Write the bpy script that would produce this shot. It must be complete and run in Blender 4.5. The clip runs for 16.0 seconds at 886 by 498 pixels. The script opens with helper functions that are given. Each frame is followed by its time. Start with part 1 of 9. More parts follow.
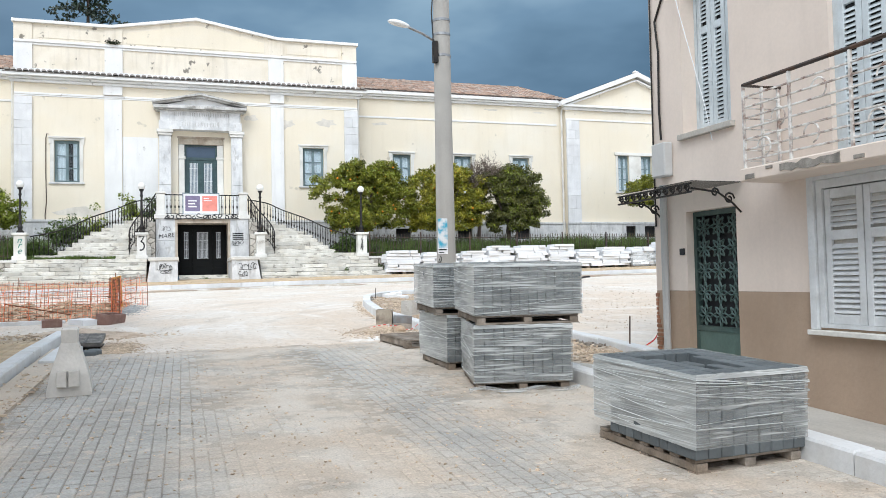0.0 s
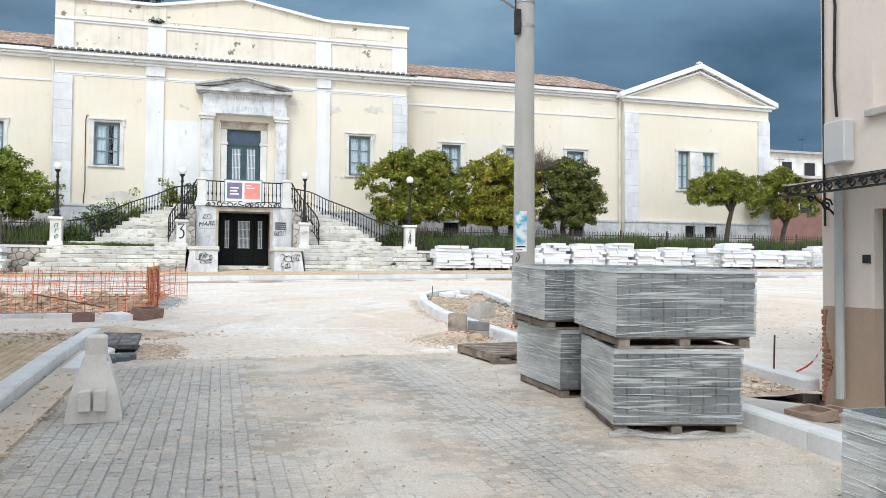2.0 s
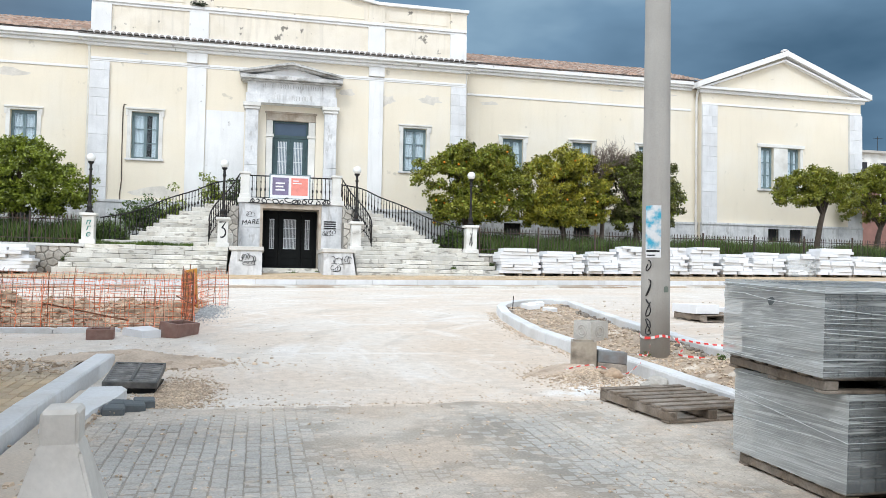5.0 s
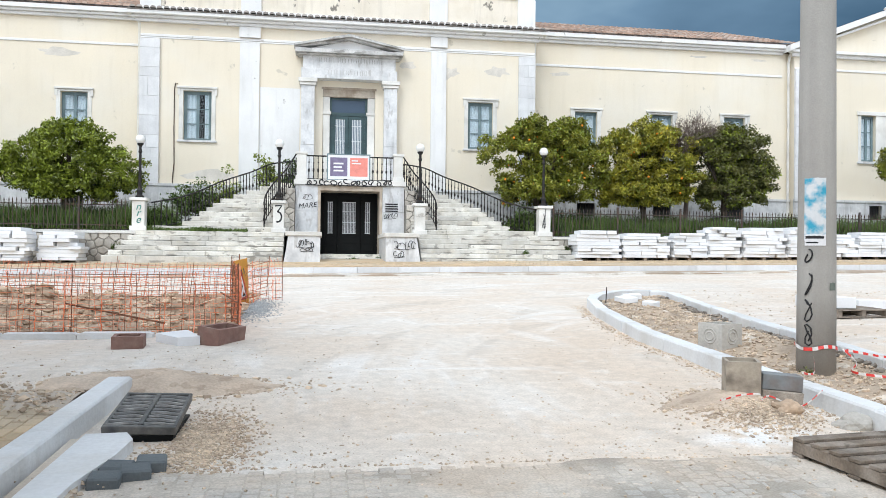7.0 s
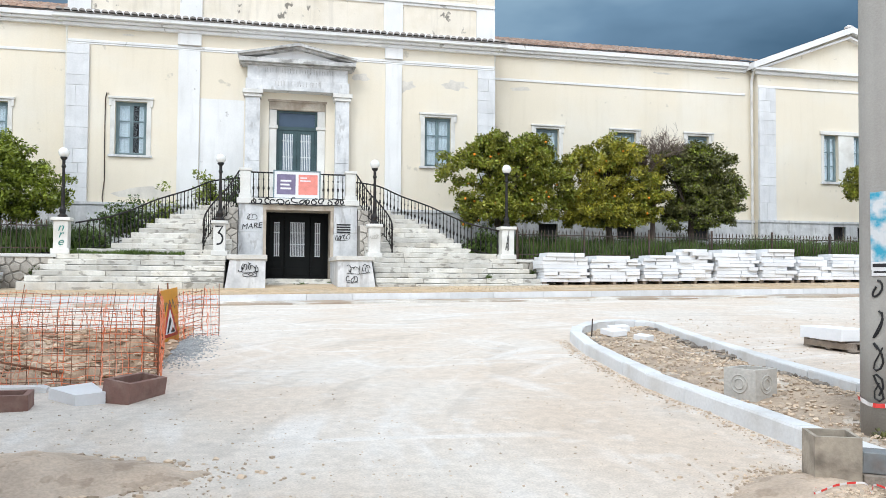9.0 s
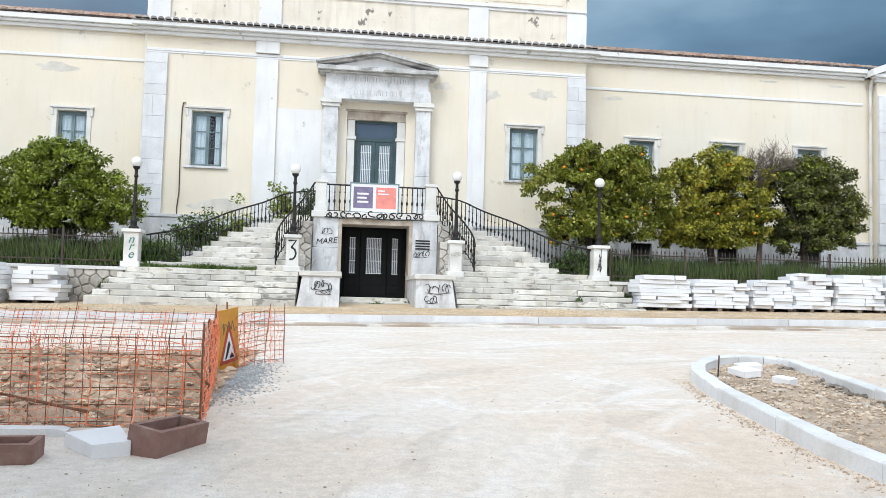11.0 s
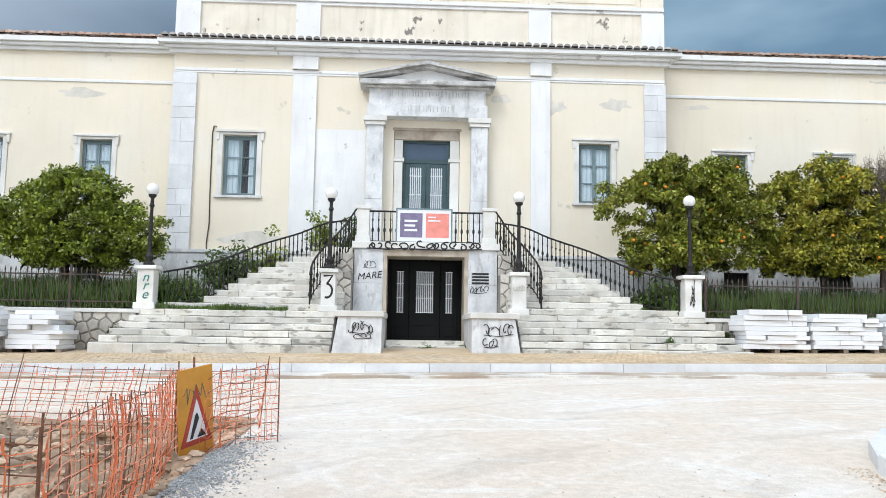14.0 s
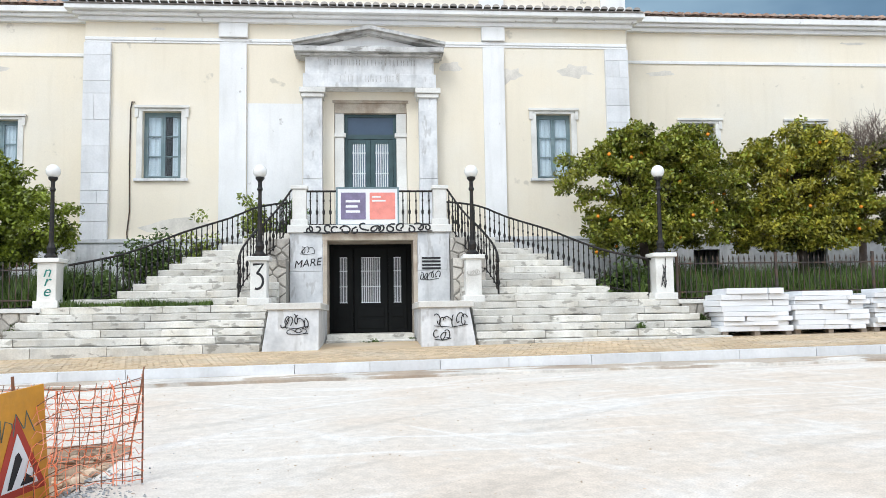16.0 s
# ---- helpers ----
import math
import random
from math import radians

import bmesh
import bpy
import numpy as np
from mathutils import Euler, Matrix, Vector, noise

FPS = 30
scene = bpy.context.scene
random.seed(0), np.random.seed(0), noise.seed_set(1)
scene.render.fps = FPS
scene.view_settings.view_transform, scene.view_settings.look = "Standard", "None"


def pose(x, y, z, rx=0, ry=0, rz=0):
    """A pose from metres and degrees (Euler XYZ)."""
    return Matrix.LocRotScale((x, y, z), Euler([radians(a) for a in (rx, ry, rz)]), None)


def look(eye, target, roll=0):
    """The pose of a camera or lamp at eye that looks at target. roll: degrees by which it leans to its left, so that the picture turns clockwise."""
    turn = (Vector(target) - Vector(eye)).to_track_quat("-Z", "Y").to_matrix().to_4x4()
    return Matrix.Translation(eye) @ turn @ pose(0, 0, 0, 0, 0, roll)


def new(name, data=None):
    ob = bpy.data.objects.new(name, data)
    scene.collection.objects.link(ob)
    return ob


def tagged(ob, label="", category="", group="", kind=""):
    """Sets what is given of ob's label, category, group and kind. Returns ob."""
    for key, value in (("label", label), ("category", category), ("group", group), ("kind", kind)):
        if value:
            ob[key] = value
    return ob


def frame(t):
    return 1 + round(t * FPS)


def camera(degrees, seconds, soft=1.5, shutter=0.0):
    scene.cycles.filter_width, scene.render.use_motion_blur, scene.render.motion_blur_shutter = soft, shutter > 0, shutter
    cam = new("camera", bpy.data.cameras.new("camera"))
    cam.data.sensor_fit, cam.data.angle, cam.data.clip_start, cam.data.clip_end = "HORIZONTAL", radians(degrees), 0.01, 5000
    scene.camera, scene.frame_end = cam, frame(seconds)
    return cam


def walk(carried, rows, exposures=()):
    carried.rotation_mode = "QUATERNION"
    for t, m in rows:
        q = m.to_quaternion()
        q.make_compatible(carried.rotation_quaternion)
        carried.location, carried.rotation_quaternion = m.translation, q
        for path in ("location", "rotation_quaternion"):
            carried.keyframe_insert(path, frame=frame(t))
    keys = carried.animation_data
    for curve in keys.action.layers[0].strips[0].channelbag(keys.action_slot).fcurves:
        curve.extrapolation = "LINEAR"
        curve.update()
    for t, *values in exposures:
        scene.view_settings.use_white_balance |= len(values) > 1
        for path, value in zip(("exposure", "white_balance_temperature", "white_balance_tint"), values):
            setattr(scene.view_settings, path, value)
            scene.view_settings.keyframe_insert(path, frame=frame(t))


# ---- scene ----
cam = camera(58.6, 16.0, soft=0.55)
PATH = [
    (0, (0.202, -2.07, 1.397), (0.829, -0.172, 1.472), -1.2),
    (0.5, (0.126, -1.588, 1.378), (0.8, 0.294, 1.458), -1.0),
    (1, (0.098, -1.056, 1.414), (0.627, 0.871, 1.507), 0.5),
    (1.5, (0.044, -0.549, 1.451), (0.606, 1.369, 1.522), -0.6),
    (2, (0.031, -0.014, 1.49), (0.578, 1.909, 1.553), 0.4),
    (2.5, (-0.054, 0.546, 1.5), (0.38, 2.498, 1.553), 0.6),
    (3, (-0.083, 1.104, 1.501), (0.353, 3.056, 1.539), 0.9),
    (3.5, (-0.116, 1.631, 1.537), (0.214, 3.603, 1.592), 2.5),
    (4, (-0.133, 2.124, 1.551), (0.304, 4.074, 1.62), 1.3),
    (4.2, (-0.12, 2.338, 1.538), (0.351, 4.281, 1.611), 1.3),
    (6.3, (-0.045, 4.693, 1.722), (0.367, 6.649, 1.775), 0.5),
    (6.5, (-0.038, 4.926, 1.694), (0.398, 6.877, 1.743), 0.6),
    (7, (-0.01, 5.475, 1.749), (0.299, 7.451, 1.766), 0.6),
    (7.5, (-0.046, 6.004, 1.804), (0.224, 7.986, 1.809), -0.6),
    (8, (0.013, 6.489, 1.81), (0.367, 8.457, 1.875), -0.3),
    (8.5, (0.022, 7.0, 1.816), (0.361, 8.969, 1.891), 0.4),
    (9, (0.051, 7.434, 1.863), (0.486, 9.385, 1.934), 0.4),
    (9.5, (0.109, 7.978, 1.913), (0.415, 9.952, 2.009), 1.0),
    (9.7, (0.09, 8.211, 1.89), (0.336, 10.193, 1.986), 1.8),
    (11.8, (0.31, 10.159, 2.044), (0.552, 12.14, 2.184), 1.4),
    (12, (0.381, 10.455, 2.095), (0.531, 12.443, 2.248), 1.2),
    (12.5, (0.442, 10.941, 2.044), (0.62, 12.918, 2.291), -0.2),
    (13, (0.531, 11.59, 2.004), (0.7, 13.57, 2.23), -0.1),
    (13.5, (0.646, 12.148, 2.038), (0.799, 14.131, 2.25), 1.4),
    (14, (0.689, 12.703, 2.045), (0.767, 14.691, 2.251), 0.9),
    (14.5, (0.805, 13.268, 2.068), (0.784, 15.262, 2.223), 0.9),
    (15, (0.915, 13.845, 2.09), (0.963, 15.837, 2.265), -0.8),
    (15.5, (1.083, 14.328, 2.112), (1.279, 16.31, 2.297), -1.8),
    (16, (1.171, 14.765, 2.122), (1.344, 16.75, 2.296), -0.9),
]
walk(cam, [(t, look(e, g, r)) for t, e, g, r in PATH], [(0, 0.20, 5980, 8), (9, 0.17, 5930, 8), (16, 0.15, 5900, 8)])

# ---- light ----
world = bpy.data.worlds.new("storm_sky")
scene.world = world
world.use_nodes = True
wn, wl = world.node_tree.nodes, world.node_tree.links
wn.clear()
w_out = wn.new("ShaderNodeOutputWorld")
w_bg = wn.new("ShaderNodeBackground")
w_sky = wn.new("ShaderNodeTexSky")
w_sky.sky_type, w_sky.sun_disc = "NISHITA", False
w_sky.sun_elevation, w_sky.sun_rotation = radians(45), radians(209.5)
w_tc = wn.new("ShaderNodeTexCoord")
w_sep = wn.new("ShaderNodeVectorMath")
w_sep.operation = "DOT_PRODUCT"
w_sep.inputs[1].default_value = (0.45, 0.80, -0.35)
w_map = wn.new("ShaderNodeMapping")
w_map.inputs["Scale"].default_value = (1.0, 1.0, 2.6)
w_noise = wn.new("ShaderNodeTexNoise")
w_noise.inputs["Scale"].default_value = 2.3
w_noise.inputs["Detail"].default_value = 5
w_noise.inputs["Roughness"].default_value = 0.5
w_cloud = wn.new("ShaderNodeValToRGB")
w_cloud.color_ramp.elements[0].position, w_cloud.color_ramp.elements[0].color = 0.36, (0.046, 0.096, 0.152, 1)
w_cloud.color_ramp.elements[1].position, w_cloud.color_ramp.elements[1].color = 0.66, (0.17, 0.265, 0.36, 1)
w_side = wn.new("ShaderNodeMapRange")
w_side.interpolation_type = "SMOOTHSTEP"
w_side.inputs["From Min"].default_value, w_side.inputs["From Max"].default_value = 0.66, -0.25
w_bright = wn.new("ShaderNodeMix")
w_bright.data_type = "RGBA"
w_veil = wn.new("ShaderNodeMix")
w_veil.data_type = "RGBA"
w_veil.inputs[0].default_value = 0.88
w_gain = wn.new("ShaderNodeVectorMath")
w_gain.operation = "SCALE"
w_gain.inputs["Scale"].default_value = 0.12
wl.new(w_sky.outputs[0], w_gain.inputs[0])
wl.new(w_gain.outputs[0], w_veil.inputs[6])
w_veil.inputs[7].default_value = (1.22, 1.24, 1.28, 1)
wl.new(w_tc.outputs["Generated"], w_map.inputs["Vector"])
wl.new(w_map.outputs[0], w_noise.inputs["Vector"])
wl.new(w_tc.outputs["Generated"], w_sep.inputs[0])
w_rise, w_lift = wn.new("ShaderNodeVectorMath"), wn.new("ShaderNodeMath")
w_rise.operation, w_rise.inputs[1].default_value = "DOT_PRODUCT", (0.25, 0.0, 1.0)
w_lift.operation = "ADD"
w_base = wn.new("ShaderNodeMath")
w_base.operation, w_base.inputs[1].default_value = "ADD", -0.25
wl.new(w_tc.outputs["Generated"], w_rise.inputs[0])
wl.new(w_rise.outputs["Value"], w_base.inputs[0])
wl.new(w_noise.outputs[0], w_lift.inputs[0])
wl.new(w_base.outputs[0], w_lift.inputs[1])
wl.new(w_lift.outputs[0], w_cloud.inputs[0])
w_top = w_cloud.color_ramp.elements.new(0.86)
w_top.color = (0.34, 0.46, 0.54, 1)
wl.new(w_sep.outputs["Value"], w_side.inputs["Value"])
wl.new(w_side.outputs[0], w_bright.inputs[0])
wl.new(w_cloud.outputs[0], w_bright.inputs[6])
wl.new(w_veil.outputs[2], w_bright.inputs[7])
wl.new(w_bright.outputs[2], w_bg.inputs["Color"])
w_bg.inputs["Strength"].default_value = 1.0
wl.new(w_bg.outputs[0], w_out.inputs["Surface"])

sun_data = bpy.data.lights.new("sun", "SUN")
sun_data.energy, sun_data.angle, sun_data.color = 1.5, radians(22), (1.0, 0.96, 0.90)
sun = new("sun", sun_data)
sun.matrix_basis = look((-12.5, -22, 26), (0, 0, 0))


# ---- materials ----
def mat(name, base, rough=0.8, metal=0.0, var=0.12, scale=1.5, fine=30.0, bump=0.15, tint=None, amount=0.35, tint_scale=0.8,
        streak=None, streak_amount=0.3, piece=0.0, island=0.0, spec=0.4, spot=None, spot_amount=0.7, spot_scale=4.0, spot_cut=0.62, spot_stretch=None):
    m = bpy.data.materials.new(name)
    m.use_nodes = True
    n, l = m.node_tree.nodes, m.node_tree.links
    b = n["Principled BSDF"]
    b.inputs["Roughness"].default_value, b.inputs["Metallic"].default_value = rough, metal
    b.inputs["Specular IOR Level"].default_value = spec
    geo = n.new("ShaderNodeNewGeometry")

    def noise_tex(s, detail=5.0, stretch=None, offset=0.0):
        t = n.new("ShaderNodeTexNoise")
        t.inputs["Scale"].default_value, t.inputs["Detail"].default_value = s, detail
        mp = n.new("ShaderNodeMapping")
        mp.inputs["Location"].default_value = (offset, offset * 0.7, offset * 1.3)
        if stretch:
            mp.inputs["Scale"].default_value = stretch
        l.new(geo.outputs["Position"], mp.inputs["Vector"])
        l.new(mp.outputs[0], t.inputs["Vector"])
        return t.outputs[0]

    def scaled(value, low, high, f0=0.3, f1=0.7):
        r = n.new("ShaderNodeMapRange")
        r.inputs["From Min"].default_value, r.inputs["From Max"].default_value = f0, f1
        r.inputs["To Min"].default_value, r.inputs["To Max"].default_value = low, high
        l.new(value, r.inputs["Value"])
        return r.outputs[0]

    def times(colour, value):
        v = n.new("ShaderNodeVectorMath")
        v.operation = "SCALE"
        l.new(colour, v.inputs[0])
        l.new(value, v.inputs["Scale"])
        return v.outputs[0]

    def blend(colour, other, fac):
        x = n.new("ShaderNodeMix")
        x.data_type = "RGBA"
        l.new(fac, x.inputs[0])
        l.new(colour, x.inputs[6])
        x.inputs[7].default_value = (*other, 1)
        return x.outputs[2]

    rgb = n.new("ShaderNodeRGB")
    rgb.outputs[0].default_value = (*base, 1)
    col = rgb.outputs[0]
    if tint:
        col = blend(col, tint, scaled(noise_tex(tint_scale, 6, None, 7.3), 0, amount, 0.45, 0.68))
    if streak:
        col = blend(col, streak, scaled(noise_tex(1.0, 6, (5.0, 5.0, 0.5), 3.1), 0, streak_amount, 0.52, 0.75))
    if spot:
        col = blend(col, spot, scaled(noise_tex(spot_scale, 8, spot_stretch, 11.9), 0, spot_amount, spot_cut, spot_cut + 0.045))
    big = noise_tex(scale, 6)
    small = noise_tex(fine, 4, None, 1.7)
    col = times(col, scaled(big, 1 - var, 1 + var))
    col = times(col, scaled(small, 1 - var * 0.6, 1 + var * 0.6))
    if piece:
        info = n.new("ShaderNodeObjectInfo")
        col = times(col, scaled(info.outputs["Random"], 1 - piece, 1 + piece, 0, 1))
    if island:
        col = times(col, scaled(geo.outputs["Random Per Island"], 1 - island, 1 + island, 0, 1))
    l.new(col, b.inputs["Base Color"])
    l.new(scaled(small, max(0.02, rough - 0.08), min(1, rough + 0.08)), b.inputs["Roughness"])
    if bump:
        bp = n.new("ShaderNodeBump")
        bp.inputs["Strength"].default_value, bp.inputs["Distance"].default_value = bump, 0.02
        l.new(small, bp.inputs["Height"])
        l.new(bp.outputs[0], b.inputs["Normal"])
    return m


M_CREAM = mat("cream_render", (0.78, 0.71, 0.575), 0.9, var=0.045, scale=0.35, tint=(0.79, 0.755, 0.67), amount=0.5, tint_scale=0.5, streak=(0.62, 0.55, 0.42), streak_amount=0.16, bump=0.1, spot=(0.50, 0.46, 0.38), spot_amount=0.6, spot_scale=2.2, spot_cut=0.68)
M_PARAPET = mat("weathered_parapet_render", (0.79, 0.73, 0.62), 0.9, var=0.06, scale=0.6, tint=(0.62, 0.55, 0.42), amount=0.4, tint_scale=1.6, streak=(0.24, 0.21, 0.17), streak_amount=0.22, bump=0.15, spot=(0.10, 0.09, 0.075), spot_amount=0.8, spot_scale=2.6, spot_cut=0.635, spot_stretch=(1.0, 1.0, 0.8))
M_WHITE = mat("white_limewash", (0.80, 0.80, 0.79), 0.85, var=0.05, scale=0.8, tint=(0.66, 0.66, 0.65), amount=0.4, streak=(0.5, 0.49, 0.46), streak_amount=0.22, bump=0.12, spot=(0.27, 0.25, 0.22), spot_amount=0.6, spot_scale=3.5, spot_cut=0.68)
M_MARBLE = mat("grey_veined_marble", (0.66, 0.665, 0.665), 0.55, var=0.10, scale=1.4, fine=14, tint=(0.43, 0.445, 0.46), amount=0.6, tint_scale=2.6, streak=(0.33, 0.325, 0.315), streak_amount=0.55, piece=0.08, bump=0.1, spot=(0.24, 0.22, 0.195), spot_amount=0.35, spot_scale=2.4, spot_cut=0.61, spot_stretch=(2.2, 2.2, 0.7))
M_WEATHERED = mat("rain_darkened_marble", (0.53, 0.525, 0.51), 0.7, var=0.14, scale=1.8, fine=16, tint=(0.34, 0.335, 0.32), amount=0.7, tint_scale=2.4, streak=(0.17, 0.16, 0.145), streak_amount=0.6, spot=(0.16, 0.15, 0.13), spot_amount=0.6, spot_scale=3.0, spot_cut=0.57, spot_stretch=(0.7, 1.0, 2.2), piece=0.06, bump=0.25)
M_QUOIN = mat("pale_grey_marble_quoin", (0.70, 0.705, 0.71), 0.6, var=0.07, scale=1.6, fine=18, tint=(0.58, 0.59, 0.60), amount=0.5, tint_scale=2.2, streak=(0.50, 0.49, 0.47), streak_amount=0.3, piece=0.07, bump=0.1)
M_PALE = mat("pale_marble", (0.72, 0.71, 0.67), 0.6, var=0.10, scale=1.2, tint=(0.50, 0.47, 0.41), amount=0.55, tint_scale=1.3, piece=0.10, bump=0.12)
M_STEP = mat("worn_marble_step", (0.63, 0.61, 0.555), 0.7, var=0.14, scale=2.4, tint=(0.50, 0.46, 0.38), amount=0.6, tint_scale=2.2, streak=(0.40, 0.36, 0.30), streak_amount=0.3, spot=(0.25, 0.235, 0.20), spot_amount=0.7, spot_scale=3.0, spot_cut=0.585, spot_stretch=(1.0, 1.0, 2.2), piece=0.17, bump=0.25)
M_RUBBLE = mat("rubble_stone", (0.50, 0.465, 0.41), 0.9, var=0.2, scale=3, tint=(0.30, 0.27, 0.22), amount=0.6, piece=0.22, island=0.2, bump=0.4)
M_MORTAR = mat("mortar", (0.25, 0.235, 0.205), 0.95, var=0.15, bump=0.3)
M_TILE = mat("clay_roof_tile", (0.43, 0.295, 0.225), 0.85, var=0.2, scale=1.2, tint=(0.46, 0.41, 0.36), amount=0.9, tint_scale=1.5, island=0.25, piece=0.2, bump=0.25)
M_TILE_OLD = mat("weathered_eave_tile", (0.33, 0.305, 0.28), 0.9, var=0.2, scale=2, tint=(0.20, 0.18, 0.16), amount=0.7, piece=0.3, bump=0.25)
M_FRAME = mat("grey_green_joinery", (0.16, 0.23, 0.25), 0.6, var=0.15, scale=4, tint=(0.30, 0.34, 0.34), amount=0.35, tint_scale=5)
M_DOOR = mat("dark_green_door_paint", (0.045, 0.08, 0.085), 0.4, var=0.2, scale=3, bump=0.05)
# Black door paint, used again for the shade under the drain grate.
M_BLACK_DOOR_SHADE = mat("black_door_and_drain_shade", (0.006, 0.007, 0.007), 0.55, var=0.2, scale=3, bump=0.05, spec=0.15)
M_IRON = mat("black_wrought_iron", (0.018, 0.018, 0.018), 0.55, metal=0.3, var=0.25, scale=6, tint=(0.08, 0.05, 0.03), amount=0.3, tint_scale=9)
M_RUSTIRON = mat("rusty_fence_iron", (0.055, 0.045, 0.04), 0.8, var=0.3, scale=5, tint=(0.16, 0.08, 0.04), amount=0.5, tint_scale=6)
M_CURTAIN = mat("white_curtain", (0.76, 0.81, 0.86), 0.9, var=0.06, scale=2, bump=0.05)
M_WBAR = mat("white_painted_bar", (0.72, 0.75, 0.77), 0.5, var=0.05)
# Near-black stands in for unlit rooms behind openings; also colours the name plate.
M_DARK = mat("dark_plate_and_room_shade", (0.03, 0.032, 0.035), 0.9, var=0.1)


def node_kit(name, rough):
    """A principled material with short hands for the nodes that the ground needs."""
    m = bpy.data.materials.new(name)
    m.use_nodes = True
    n, l = m.node_tree.nodes, m.node_tree.links
    b = n["Principled BSDF"]
    b.inputs["Roughness"].default_value = rough
    b.inputs["Specular IOR Level"].default_value = 0.25
    geo = n.new("ShaderNodeNewGeometry")

    def tex(scale, detail=6.0, stretch=(1, 1, 1), turn=0.0, shift=0.0, bend=0.0):
        t, mp = n.new("ShaderNodeTexNoise"), n.new("ShaderNodeMapping")
        t.inputs["Scale"].default_value, t.inputs["Detail"].default_value, t.inputs["Distortion"].default_value = scale, detail, bend
        mp.inputs["Scale"].default_value, mp.inputs["Rotation"].default_value, mp.inputs["Location"].default_value = stretch, (0, 0, turn), (shift, shift * 0.6, 0)
        l.new(geo.outputs["Position"], mp.inputs["Vector"])
        l.new(mp.outputs[0], t.inputs["Vector"])
        return t.outputs[0]

    def ramp(v, f0, f1, t0=0.0, t1=1.0):
        r = n.new("ShaderNodeMapRange")
        r.interpolation_type = "SMOOTHSTEP"
        for key, val in zip(("From Min", "From Max", "To Min", "To Max"), (f0, f1, t0, t1)):
            r.inputs[key].default_value = val
        l.new(v, r.inputs["Value"])
        return r.outputs[0]

    def calc(op, a, c):
        q = n.new("ShaderNodeMath")
        q.operation = op
        for k, v in enumerate((a, c)):
            if isinstance(v, (int, float)):
                q.inputs[k].default_value = v
            else:
                l.new(v, q.inputs[k])
        return q.outputs[0]

    def mix(colour, other, fac):
        x = n.new("ShaderNodeMix")
        x.data_type = "RGBA"
        l.new(fac, x.inputs[0])
        if isinstance(colour, tuple):
            x.inputs[6].default_value = (*colour, 1)
        else:
            l.new(colour, x.inputs[6])
        x.inputs[7].default_value = (*other, 1)
        return x.outputs[2]

    def scale(colour, fac):
        v = n.new("ShaderNodeVectorMath")
        v.operation = "SCALE"
        l.new(colour, v.inputs[0])
        l.new(fac, v.inputs["Scale"])
        return v.outputs[0]

    def ring(cx, cy, stretch=0.12):
        """Noise drawn out along circles round a centre, as wheels that turn a corner leave it."""
        off, ln, cmb, sx = n.new("ShaderNodeVectorMath"), n.new("ShaderNodeVectorMath"), n.new("ShaderNodeCombineXYZ"), n.new("ShaderNodeSeparateXYZ")
        off.operation, ln.operation = "SUBTRACT", "LENGTH"
        off.inputs[1].default_value = (cx, cy, 0)
        l.new(geo.outputs["Position"], off.inputs[0])
        l.new(off.outputs[0], ln.inputs[0])
        l.new(off.outputs[0], sx.inputs[0])
        l.new(ln.outputs["Value"], cmb.inputs[0])
        l.new(calc("MULTIPLY", sx.outputs["Y"], stretch), cmb.inputs[1])
        t = n.new("ShaderNodeTexNoise")
        t.inputs["Scale"].default_value, t.inputs["Detail"].default_value, t.inputs["Distortion"].default_value = 2.0, 7, 0.4
        l.new(cmb.outputs[0], t.inputs["Vector"])
        return t.outputs[0]

    def patch(cx, cy, rx, ry):
        """1 at a place on the plan, 0 beyond its two half widths."""
        mp, ln = n.new("ShaderNodeMapping"), n.new("ShaderNodeVectorMath")
        ln.operation = "LENGTH"
        mp.inputs["Location"].default_value, mp.inputs["Scale"].default_value = (-cx / rx, -cy / ry, 0), (1 / rx, 1 / ry, 0)
        l.new(geo.outputs["Position"], mp.inputs["Vector"])
        l.new(mp.outputs[0], ln.inputs[0])
        return ramp(ln.outputs["Value"], 1.0, 0.25)

    def finish(colour, height, strength, distance=0.02):
        l.new(colour, b.inputs["Base Color"])
        bp = n.new("ShaderNodeBump")
        bp.inputs["Strength"].default_value, bp.inputs["Distance"].default_value = strength, distance
        l.new(height, bp.inputs["Height"])
        l.new(bp.outputs[0], b.inputs["Normal"])
        return m
    return geo, tex, ramp, calc, mix, scale, ring, patch, finish, n, l


